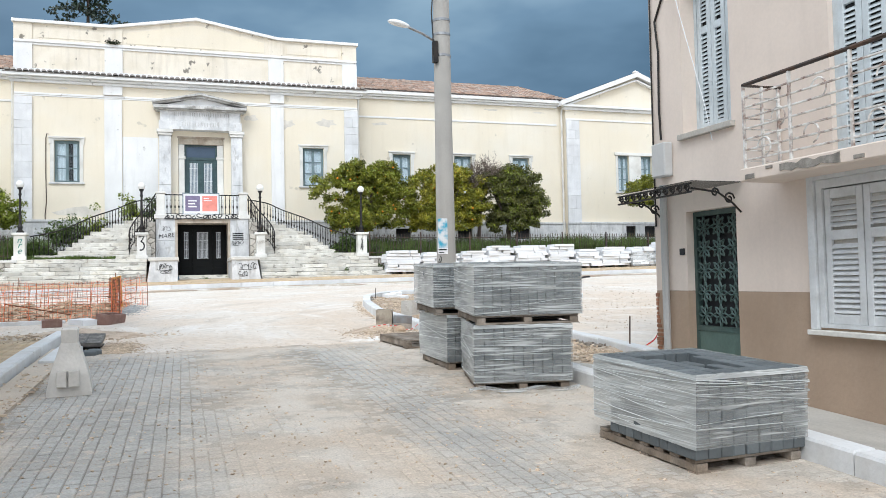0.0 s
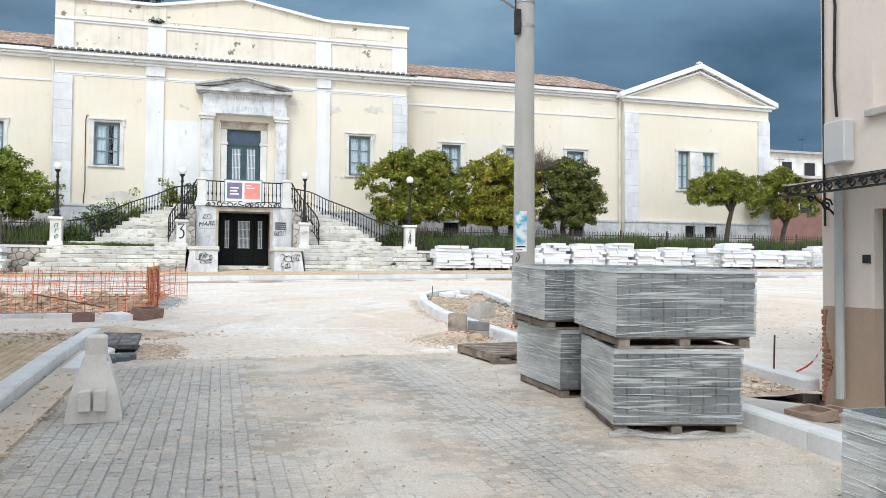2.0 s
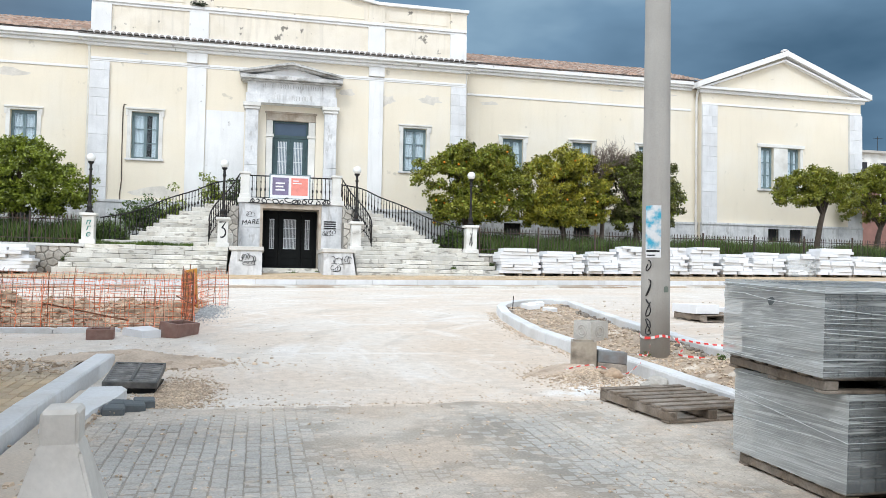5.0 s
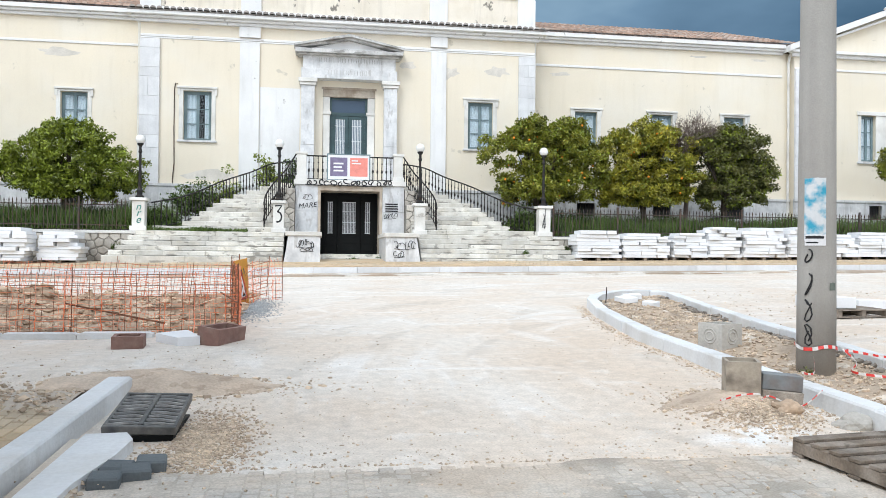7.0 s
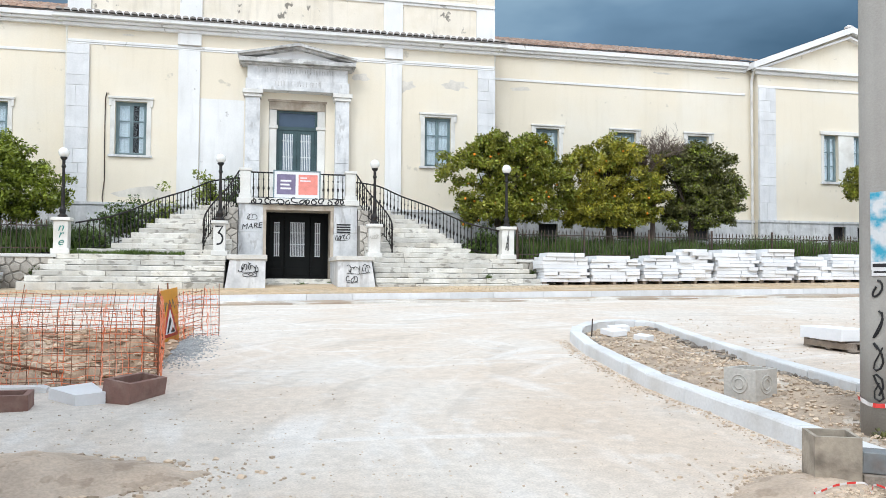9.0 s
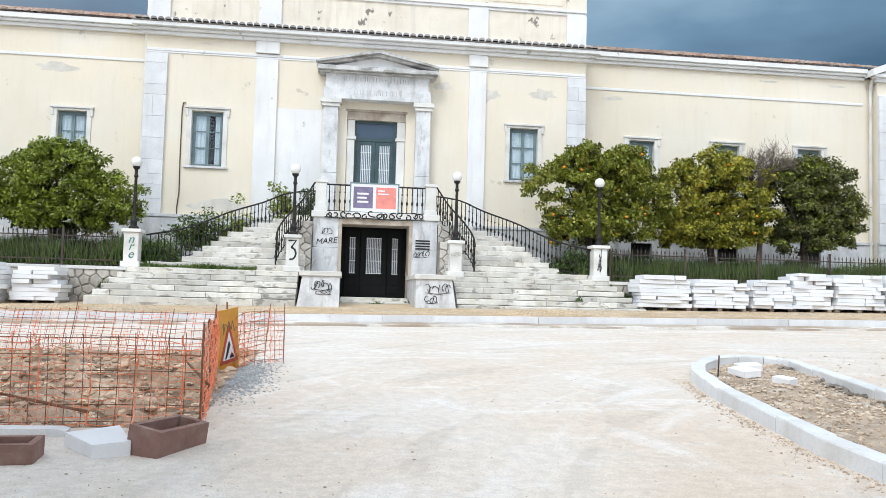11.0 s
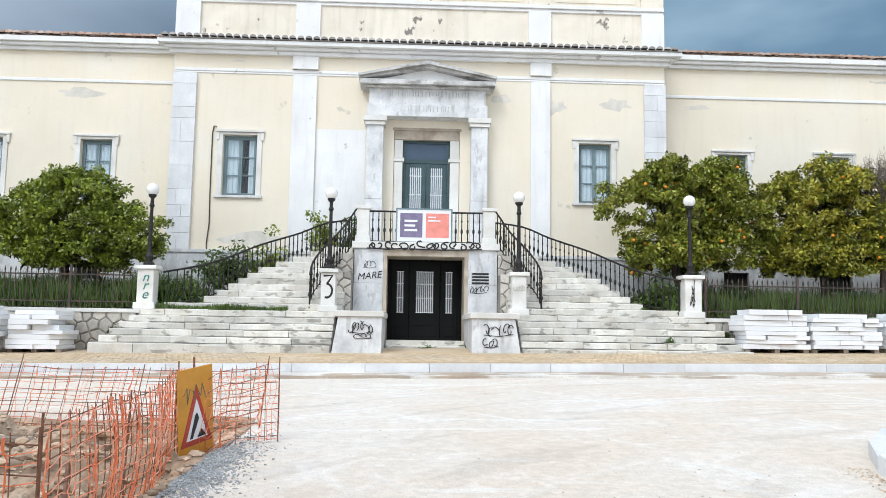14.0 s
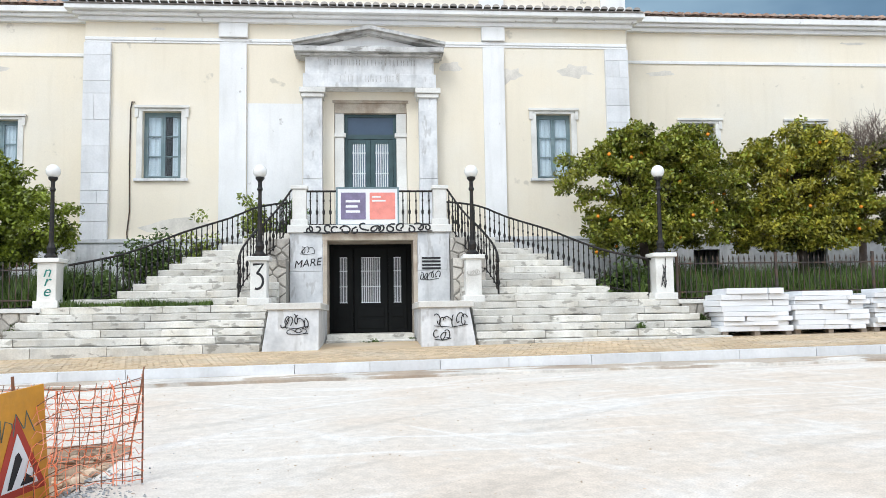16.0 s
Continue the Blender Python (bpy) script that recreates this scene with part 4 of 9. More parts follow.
tagged(part("inscription", bm, M_WEATHERED, dw, "worn illegible carved lettering"), kind="stuff")
# inner frame and door
for a, b in ((0.06, 0.33), (1.83, 2.12)):
    part("jamb", boxes((a, b, 37.25, 37.5, 4.45, 7.34), bevel=0.008), M_PALE, dw)
    part("jamb_cap", boxes((a - 0.05, b + 0.05, 37.21, 37.5, 7.345, 7.46), bevel=0.008), M_PALE, dw)
    part("jamb", boxes((a, b, 37.25, 37.5, 7.465, 8.04), bevel=0.008), M_PALE, dw)
part("lintel", boxes((0.052, 2.128, 37.23, 37.55, 8.045, 8.418), (0.0, 2.18, 37.19, 37.24, 8.33, 8.419), bevel=0.008), M_STREAKED_STONE, dw, "brown door lintel with darker blotches and streaks")
up = part("upper_door", boxes((0.334, 0.42, 37.38, 37.48, 4.5, 8.04), (1.74, 1.826, 37.38, 37.48, 4.5, 8.04), (0.42, 1.74, 37.38, 37.48, 7.32, 7.45), (0.42, 1.74, 37.38, 37.48, 7.96, 8.04)), M_DOOR, dw, "dark green double door with white barred lights")
part("transom_pane", boxes((0.42, 1.74, 37.42, 37.43, 7.45, 7.96)), M_TRANSOM, up)
# The darkness behind the door is put into this board's colour.
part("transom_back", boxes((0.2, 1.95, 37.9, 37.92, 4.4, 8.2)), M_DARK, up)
for a, b in ((0.422, 1.078), (1.082, 1.738)):
    lf = part("leaf", boxes((a, a + 0.13, 37.40, 37.46, 4.5, 7.318), (b - 0.13, b, 37.40, 37.46, 4.5, 7.318), (a + 0.13, b - 0.13, 37.40, 37.46, 4.5, 5.3), (a + 0.13, b - 0.13, 37.40, 37.46, 7.18, 7.318), (a + 0.17, b - 0.17, 37.385, 37.40, 4.7, 5.15), bevel=0.006), M_DOOR, up)
    for k in range(6):
        u = a + 0.17 + k * (b - a - 0.34) / 5
        part("bar", tube(bmesh.new(), [(u, 37.40, 5.3), (u, 37.40, 7.18)], 0.016, 6), M_WBAR, up, "white painted iron bar")
    for zz in (5.6, 6.3, 6.9):
        part("cross_bar", boxes((a + 0.13, b - 0.13, 37.405, 37.415, zz, zz + 0.03)), M_WBAR, up)
    part("glass_back", boxes((a + 0.13, b - 0.13, 37.44, 37.455, 5.3, 7.18)), M_DIMGLASS, up)

# wire along the window and rain pipes
bm = bmesh.new()
tube(bm, [(-5.62, 37.17, 4.1), (-5.66, 37.17, 4.6), (-5.6, 37.17, 5.2), (-5.62, 37.17, 6.5), (-5.62, 37.17, 8.1), (-5.58, 37.17, 8.32), (-5.5, 37.17, 8.3)], 0.018, 6)
part("cable", bm, M_RUSTIRON, museum, "loose black cable on the wall")
for x in (20.66, 8.92, -7.1):
    part("downpipe", tube(bmesh.new(), [(x, 37.98, 2.6), (x, 37.98, 10.5), (x, 37.9, 10.8), (x, 37.7, 11.0)], 0.06, 8), M_PALE, museum, "pale rain pipe")

# ---- stairs of the museum ----
def rough_stone(x0, x1, y0, y1, z0, z1, k):
    """A worn step stone: broken edges, its faces a little out of true."""
    bm = bmesh.new()
    n = max(2, round((x1 - x0) / 0.3))
    rings = []
    for i in range(n + 1):
        x = x0 + (x1 - x0) * i / n
        e = k.uniform(0.010, 0.032)
        dz, dy = k.uniform(-0.010, 0.004), k.uniform(-0.014, 0.012)
        rings.append([bm.verts.new(p) for p in ((x, y0 + 0.012, z0), (x, y0 + dy, z0 + 0.02), (x, y0 + dy, z1 - e + dz), (x, y0 + dy + e, z1 + dz), (x, y1, z1), (x, y1, z0))])
    for a, b in zip(rings, rings[1:]):
        for q in range(6):
            r = (q + 1) % 6
            bm.faces.new((a[q], b[q], b[r], a[r]))
    bm.faces.new(rings[0])
    bm.faces.new(rings[-1][::-1])
    bmesh.ops.recalc_face_normals(bm, faces=bm.faces)
    return bm


stairs = thing("museum_stairs", (CX, 32.5, 1.5), "double flight of worn white marble steps before the museum", "stairs")
rk = random.Random(12)
for side in (-1, 1):
    for i in range(6):
        z1 = 1.5 + 0.163 * (i + 1)
        y0 = 31.2 + 0.235 * i
        inner, outer = CX + side * 2.25, CX + side * (7.75 - 0.14 * i)
        u, step = inner, side
        while (outer - u) * side > 0.02:
            w = rk.uniform(0.8, 1.5)
            if (outer - u) * side - w < 0.4:
                w = (outer - u) * side
            a, b = sorted((u, u + side * w))
            dy = rk.uniform(-0.03, 0.02)
            part("step_stone", rough_stone(a + 0.004, b - 0.004, y0 + dy, y0 + 0.6, z1 - (0.16 if i else 0.45), z1 + rk.uniform(-0.012, 0.004), rk), M_STEP, stairs)
            u += side * w
    part("core", boxes((min(CX + side * 2.3, CX + side * 6.8), max(CX + side * 2.3, CX + side * 6.8), 32.7, 37.07, 1.2, 2.47)), M_STEP, stairs)
ENDS = [6.55, 5.65, 5.4, 5.2, 5.03, 4.85, 4.6, 4.2, 3.75, 3.3, 2.95]
for side in (-1, 1):
    for i in range(11):
        z1 = 2.48 + 0.178 * (i + 1)
        y0 = 32.75 + 0.30 * i
        inner, outer = CX + side * 2.12, CX + side * ENDS[i]
        u = inner
        while (outer - u) * side > 0.02:
            w = rk.uniform(0.9, 1.6)
            if (outer - u) * side - w < 0.5:
                w = (outer - u) * side
            a, b = sorted((u, u + side * w))
            part("step_stone", rough_stone(a + 0.003, b - 0.003, y0 + rk.uniform(-0.03, 0.02), min(y0 + (0.75 if i < 10 else 1.3), 37.06), z1 - 0.175, z1 + rk.uniform(-0.012, 0.004), rk), M_STEP, stairs)
            u += side * w
        a, b = sorted((inner, outer - side * 0.06))
        if i:
            part("core", boxes((a, b, y0 + 0.05, 37.065, 2.471, z1 - 0.176)), M_STEP, stairs)

porch = thing("entrance_porch", (CX, 34.5, 1.5), "marble-clad porch with balcony over a black basement door", "porch")
for side in (-1, 1):
    a, b = sorted((CX + side * 1.06, CX + side * 2.12))
    bm = bmesh.new()
    lo, hi = (a - (0.12 if side < 0 else 0), b + (0.12 if side > 0 else 0))
    for ring in (((lo, 31.22), (hi, 31.22), (hi, 34.19), (lo, 34.19), 1.3), ((a + (0.04 if side < 0 else 0), 31.3), (b - (0.04 if side > 0 else 0), 31.3), (b, 34.19), (a, 34.19), 2.34)):
        for p in ring[:4]:
            bm.verts.new((p[0], p[1], ring[4]))
    bm.verts.ensure_lookup_table()
    v = bm.verts
    for q in ((0, 3, 2, 1), (4, 5, 6, 7), (0, 1, 5, 4), (1, 2, 6, 5), (2, 3, 7, 6), (3, 0, 4, 7)):
        bm.faces.new([v[k] for k in q])
    part("pedestal", bm, M_MARBLE, porch, "grey marble pedestal with black graffiti")
    part("pedestal_cap", boxes((a - 0.05, b + 0.05, 31.24, 34.19, 2.343, 2.48), bevel=0.012), M_PALE, porch)
    a, b = sorted((CX + side * 1.16, CX + side * 1.96))
    part("pillar", boxes((a, b, 34.2, 35.25, 2.0, 3.3), (a + 0.004, b - 0.004, 34.204, 35.25, 3.306, 4.245), bevel=0.008), M_MARBLE, porch, "grey marble pillar with black graffiti")
    a, b = sorted((CX + side * 1.06, CX + side * 1.158))
    part("reveal", boxes((a, b, 34.21, 35.3, 1.5, 4.2)), M_STREAKED_STONE, porch, "brown render of the door recess with darker blotches")
part("slab", boxes((-0.95, 3.09, 34.14, 37.19, 4.25, 4.44), bevel=0.015), M_PALE, porch, "pale balcony slab with black graffiti along its edge")
part("soffit", boxes((-0.1, 2.24, 34.2, 35.3, 4.06, 4.247)), M_STREAKED_STONE, porch)
for side in (-1, 1):
    c = CX + side * 1.76
    part("post", boxes((c - 0.17, c + 0.17, 34.5, 34.84, 4.445, 5.38), (c - 0.21, c + 0.21, 34.46, 34.88, 4.445, 4.62), (c - 0.21, c + 0.21, 34.46, 34.88, 5.385, 5.47), bevel=0.01), M_PALE, porch, "pale marble balcony post")
for z1, y0, y1 in ((1.65, 33.1, 35.3), (1.77, 33.5, 35.3)):
    part("threshold", boxes((0.04, 2.1, y0, y1, 1.4, z1), bevel=0.012), M_STEP, porch)
bd = part("basement_door", boxes((0.0, 2.14, 35.34, 35.42, 1.75, 4.06)), M_BLACK_DOOR_SHADE, porch, "black panelled basement door with barred lights")
for a, b, g in ((0.12, 0.62, 0.20), (0.64, 1.50, 0.5), (1.52, 2.0, 0.20)):
    lf = part("leaf", boxes((a, b, 35.29, 35.338, 1.78, 3.98), (a + 0.08, b - 0.08, 35.275, 35.29, 1.88, 2.12), (a + 0.08, b - 0.08, 35.275, 35.29, 2.18, 2.44), bevel=0.008), M_BLACK_DOOR_SHADE, bd)
    c = (a + b) / 2
    part("glass", boxes((c - g / 2, c + g / 2, 35.280, 35.288, 2.54, 3.72)), M_DOORLIGHT, lf, "grey frosted light")
    n = max(3, int(g / 0.055))
    for k in range(n):
        u = c - g / 2 + (k + 0.5) * g / n
        part("bar", boxes((u - 0.009, u + 0.009, 35.265, 35.279, 2.54, 3.72)), M_WBAR, bd)
    for zz in (2.54, 2.95, 3.35, 3.70):
        part("cross_bar", boxes((c - g / 2, c + g / 2, 35.260, 35.2645, zz, zz + 0.02)), M_WBAR, bd)


# ---- railings, lamps and fence of the museum ----
def text_mesh(word, size, m, material, parent, name="graffiti"):
    cu = bpy.data.curves.new("lettering", "FONT")
    cu.body, cu.size, cu.extrude, cu.align_x = word, size, 0.001, "CENTER"
    cu.offset, cu.shear = 0.0, 0.3
    tmp = bpy.data.objects.new("lettering", cu)
    me = bpy.data.meshes.new_from_object(tmp)
    bpy.data.objects.remove(tmp)
    me.transform(m)
    return part(name, me, material, parent)


M_SPRAY = mat("black_spray_paint", (0.02, 0.02, 0.022), 0.6, var=0.2)
M_GREENSPRAY = mat("green_spray_paint", (0.015, 0.17, 0.14), 0.6, var=0.2)
M_GLOBE = mat("white_glass_globe", (0.80, 0.80, 0.78), 0.2, var=0.02, bump=0)
M_PAPER = mat("white_banner_sheet", (0.78, 0.78, 0.79), 0.6, var=0.04)
M_PURPLE = mat("purple_print", (0.20, 0.17, 0.27), 0.6, var=0.15, scale=6)
M_RED = mat("red_print", (0.76, 0.27, 0.22), 0.6, var=0.1, scale=6)


def scribble(x0, x1, z0, z1, y, seed, parent, material, r_line=0.013, loops=9):
    """A tag of looping sprayed strokes on a face at y."""
    k = random.Random(seed)
    bm = bmesh.new()
    w, h = (x1 - x0) / loops, z1 - z0
    for i in range(loops):
        cx, cz = x0 + (i + 0.5) * w, (z0 + z1) / 2
        a0, turn, lean = k.uniform(0, 6.28), k.choice([-1, 1]) * k.uniform(3.5, 7.0), k.uniform(-0.1, 0.4)
        pts = []
        for j in range(13):
            f = j / 12
            a = a0 + turn * f
            r = 0.5 + 0.25 * math.sin(f * 5 + i)
            zz = cz + h * r * math.sin(a)
            pts.append((cx + w * r * 0.9 * math.cos(a) + w * 0.5 * (f - 0.5) + lean * (zz - cz), y, zz))
        tube(bm, pts, r_line, 4)
    tube(bm, [(x0, y, z0 - 0.1 * h), ((x0 + x1) / 2, y, z0 - 0.25 * h), (x1, y, z0)], r_line * 0.8, 4)
    for v in bm.verts:
        v.co.y = y + (v.co.y - y) * 0.12
    return part("graffiti", bm, material, parent, "sprayed tag")


scribble(-0.55, 0.55, 4.27, 4.43, 34.128, 1, porch, M_SPRAY, 0.020, 5)
scribble(0.6, 2.6, 4.27, 4.43, 34.128, 2, porch, M_SPRAY, 0.020, 9)
text_mesh("MARE", 0.26, pose(-0.46, 34.19, 3.42, 90, -7), M_SPRAY, porch)
scribble(-0.65, -0.28, 3.75, 3.9, 34.193, 3, porch, M_SPRAY, 0.007, 3)
for k in range(4):
    part("graffiti", boxes((2.34, 2.80, 34.193, 34.197, 3.58 - 0.085 * k, 3.63 - 0.085 * k)), M_SPRAY, porch)
scribble(2.28, 2.75, 3.1, 3.25, 34.193, 4, porch, M_SPRAY, 0.010, 5)
scribble(-0.72, -0.18, 2.0, 2.2, 31.24, 5, porch, M_SPRAY, 0.011, 5)
scribble(-0.6, -0.2, 1.85, 1.93, 31.24, 6, porch, M_SPRAY, 0.009, 3)
scribble(2.4, 3.1, 1.98, 2.18, 31.24, 7, porch, M_SPRAY, 0.011, 6)
scribble(2.4, 2.75, 1.70, 1.86, 31.23, 8, porch, M_SPRAY, 0.011, 3)

# one baluster with its knob, shared
bm = bmesh.new()
lathe(bm, [(0.016, 0.0), (0.016, 0.30), (0.034, 0.34), (0.034, 0.40), (0.016, 0.44), (0.014, 0.62), (0.026, 0.66), (0.014, 0.70), (0.014, 0.88)], 0, 0, 6)
BALUSTER = mesh_of(bm, "baluster")
BALUSTER.materials.append(M_IRON)


def railing(name, path, label, low=0.0):
    """A hand rail through path (foot points), with balusters about every 0.17 m."""
    rail = thing(name, path[0], label, "railing", group="stair railings")
    pts = [Vector(p) for p in path]
    top = bmesh.new()
    tube(top, [p + Vector((0, 0, 0.90)) for p in pts], 0.028, 6)
    part("handrail", top, M_IRON, rail)
    bot = bmesh.new()
    tube(bot, [p + Vector((0, 0, 0.06)) for p in pts], 0.014, 5)
    part("bottom_rail", bot, M_IRON, rail)
    for a, b in zip(pts, pts[1:]):
        n = max(1, round((b - a).length / 0.17))
        for k in range(n):
            p = a.lerp(b, (k + 0.5) / n)
            piece("baluster", BALUSTER, Matrix.Translation(p), rail)
    return rail


def arc_path(pts, n):
    """A smooth line through points."""
    out, P = [], [Vector(p) for p in pts]
    for i in range(len(P) - 1):
        p0, p1, p2, p3 = P[max(i - 1, 0)], P[i], P[i + 1], P[min(i + 2, len(P) - 1)]
        for k in range(n):
            t = k / n
            out.append(0.5 * ((2 * p1) + (p2 - p0) * t + (2 * p0 - 5 * p1 + 4 * p2 - p3) * t * t + (3 * p1 - p0 - 3 * p2 + p3) * t ** 3))
    out.append(P[-1])
    return out


for side in (-1, 1):
    s = lambda d: CX + side * d
    outer = arc_path([(s(6.6), 32.7, 2.5), (s(5.75), 33.1, 2.72), (s(5.15), 33.7, 3.02), (s(4.55), 34.5, 3.42), (s(3.6), 35.3, 3.86), (s(2.9), 35.9, 4.25), (s(1.95), 36.5, 4.46)], 3)
    railing("stair_railing", outer, "black wrought-iron stair railing with knobbed balusters")
    inner = arc_path([(s(2.95), 32.75, 2.5), (s(2.92), 33.05, 2.85), (s(2.7), 33.55, 3.3), (s(2.3), 34.1, 3.85), (s(1.95), 34.62, 4.5)], 3)
    railing("stair_railing", inner, "curved black wrought-iron inner stair railing")
railing("balcony_railing", [(CX - 1.58, 34.67, 4.45), (CX + 1.58, 34.67, 4.45)], "black iron balcony railing between marble posts")

banner = thing("museum_banner", (1.0, 34.55, 4.5), "white banner with purple and red panels on the balcony railing", "banner")
part("sheet", boxes((0.26, 1.76, 34.56, 34.575, 4.5, 5.40), bevel=0.003), M_PAPER, banner)
part("frame", boxes((0.22, 0.26, 34.55, 34.58, 4.46, 5.44), (1.76, 1.80, 34.55, 34.58, 4.46, 5.44), (0.26, 1.76, 34.55, 34.58, 4.46, 4.5), (0.26, 1.76, 34.55, 34.58, 5.4, 5.44)), M_FRAME, banner)
part("panel", boxes((0.34, 0.96, 34.552, 34.559, 4.62, 5.30)), M_PURPLE, banner, "dark purple panel")
part("panel", boxes((1.06, 1.70, 34.552, 34.559, 4.62, 5.30)), M_RED, banner, "red panel")
for k, w in enumerate((0.36, 0.30, 0.36)):
    part("print_bar", boxes((0.46, 0.46 + w, 34.547, 34.551, 5.05 - 0.13 * k, 5.11 - 0.13 * k)), M_PAPER, banner)
for k, w in enumerate((0.22, 0.34)):
    part("print_bar", boxes((1.12, 1.12 + w, 34.547, 34.551, 5.17 - 0.1 * k, 5.21 - 0.1 * k)), M_PAPER, banner)


def lamp_post(x, y, z, wide, label):
    t = thing("lamp_post", (x, y, z), label, "lamp", group="globe lamps on the stair posts")
    w = wide / 2
    bm = boxes((x - w, x + w, y - w, y + w, z, z + 0.98), (x - w - 0.06, x + w + 0.06, y - w - 0.06, y + w + 0.06, z, z + 0.16), (x - w - 0.07, x + w + 0.07, y - w - 0.07, y + w + 0.07, z + 0.985, z + 1.08), bevel=0.012)
    part("pedestal", bm, M_PALE, t, "pale marble pedestal")
    bm = bmesh.new()
    lathe(bm, [(0.14, z + 1.08), (0.14, z + 1.14), (0.08, z + 1.2), (0.10, z + 1.32), (0.055, z + 1.42), (0.05, z + 1.7), (0.04, z + 2.55), (0.07, z + 2.6), (0.045, z + 2.66), (0.045, z + 2.78), (0.1, z + 2.84), (0.1, z + 2.88)], x, y, 10)
    part("column", bm, M_IRON, t, "black cast-iron column", smooth=False)
    bm = bmesh.new()
    bmesh.ops.create_uvsphere(bm, u_segments=16, v_segments=10, radius=0.155, matrix=Matrix.Translation((x, y, z + 3.01)))
    part("globe", bm, M_GLOBE, t, "white globe", smooth=True)
    return t


lamp = lamp_post(CX - 6.93, 32.6, 2.46, 0.40, "globe lamp on a marble pedestal with green graffiti")
three = lamp_post(CX - 2.45, 32.6, 2.46, 0.36, "globe lamp on a pedestal sprayed with a 3")
bm = bmesh.new()
tube(bm, [(CX - 2.57, 32.41, 3.36), (CX - 2.35, 32.41, 3.37), (CX - 2.48, 32.41, 3.16)] + [(CX - 2.48 + 0.13 * math.sin(a), 32.41, 2.99 + 0.17 * math.cos(a)) for a in [0.25 * k for k in range(15)]], 0.028, 5)
for v in bm.verts:
    v.co.y = 32.415 + (v.co.y - 32.41) * 0.1
part("graffiti", bm, M_SPRAY, three, "black sprayed figure 3")
lp = lamp_post(CX + 2.33, 32.6, 2.46, 0.36, "globe lamp on a pedestal with faint graffiti")
scribble(CX + 2.2, CX + 2.48, 3.1, 3.2, 32.41, 9, lp, M_CONC, 0.01, 4)
lp2 = lamp_post(CX + 6.75, 32.6, 2.46, 0.42, "globe lamp on a pale marble pedestal")
scribble(CX + 6.7, CX + 6.78, 2.85, 3.35, 32.38, 10, lp2, M_SPRAY, 0.008, 3)
for ch, z in (("n", 3.14), ("r", 2.94), ("e", 2.72)):
    text_mesh(ch, 0.34, pose(CX - 6.93, 32.395, z, 90), M_GREENSPRAY, lamp)


def stone_cells(x0, x1, z0, z1, size, k):
    """Irregular polygons that fill a rectangle, with a joint round each."""
    nx, nz = max(1, round((x1 - x0) / size)), max(1, round((z1 - z0) / (size * 0.85)))
    w, h = (x1 - x0) / nx, (z1 - z0) / nz
    seeds = {(i, j): (x0 + (i + 0.5 + (0.25 if j % 2 else -0.25) + k.uniform(-0.3, 0.3)) * w, z0 + (j + 0.5 + k.uniform(-0.33, 0.33)) * h) for i in range(nx) for j in range(nz)}
    for (i, j), (cx, cz) in seeds.items():
        poly = [(x0, z0), (x1, z0), (x1, z1), (x0, z1)]
        for a in range(-2, 3):
            for b in range(-2, 3):
                q = seeds.get((i + a, j + b))
                if q is None or (a == 0 and b == 0):
                    continue
                dx, dz = q[0] - cx, q[1] - cz
                d = math.hypot(dx, dz)
                dx, dz = dx / d, dz / d
                lim = d / 2 - 0.012 - 0.01 * k.random()
                cut = []
                for p, r in zip(poly, poly[1:] + poly[:1]):
                    u, v = (p[0] - cx) * dx + (p[1] - cz) * dz - lim, (r[0] - cx) * dx + (r[1] - cz) * dz - lim
                    if u <= 0:
                        cut.append(p)
                    if u * v < 0:
                        f = u / (u - v)
                        cut.append((p[0] + (r[0] - p[0]) * f, p[1] + (r[1] - p[1]) * f))
                poly = cut
                if len(poly) < 3:
                    break
            if len(poly) < 3:
                break
        if len(poly) >= 3:
            yield (cx, cz), poly


def rubble_wall(name, x0, x1, y0, y1, z0, z1, label, seed, size=0.24, category="wall"):
    """Mortar core with separate uneven stones set in its front face."""
    t = thing(name, ((x0 + x1) / 2, y0, z0), label, category, kind="structure")
    part("mortar", boxes((x0, x1, y0, y1, z0, z1)), M_MORTAR, t)
    k = random.Random(seed)
    for (cx, cz), poly in stone_cells(x0, x1, z0, z1, size, k):
        bm = bmesh.new()
        out = k.uniform(0.015, 0.04)
        base = [bm.verts.new((x, y0 + 0.02, z)) for x, z in poly]
        rim = [bm.verts.new((x, y0 - out * 0.5, z)) for x, z in poly]
        face = [bm.verts.new((x + (cx - x) * 0.16, y0 - out - k.uniform(0, 0.008), z + (cz - z) * 0.16)) for x, z in poly]
        n = len(poly)
        for i in range(n):
            j = (i + 1) % n
            bm.faces.new((base[i], base[j], rim[j], rim[i]))
            bm.faces.new((rim[i], rim[j], face[j], face[i]))
        bm.faces.new(face)
        part("stone", bm, M_RUBBLE, t)
    return t


for side in (-1, 1):
    a, b = sorted((CX + side * 1.97, CX + side * 2.75))
    rubble_wall("stair_wall", a, b, 33.5, 34.1, 2.3, 3.55, "rubble stone cheek wall of the stairs", 20 + side)
    a, b = sorted((CX + side * 1.97, CX + side * 2.5))
    rubble_wall("stair_wall", a, b, 34.12, 34.9, 2.3, 4.1, "rubble stone cheek wall of the stairs", 30 + side)
rubble_wall("garden_wall_west", -20, CX - 7.1, 32.35, 32.8, 1.2, 2.36, "low rubble retaining wall below the garden fence", 40, 0.3)
rubble_wall("garden_wall_east", CX + 7.1, 12.0, 32.35, 32.8, 1.3, 2.36, "low rubble retaining wall below the garden fence", 41, 0.3)
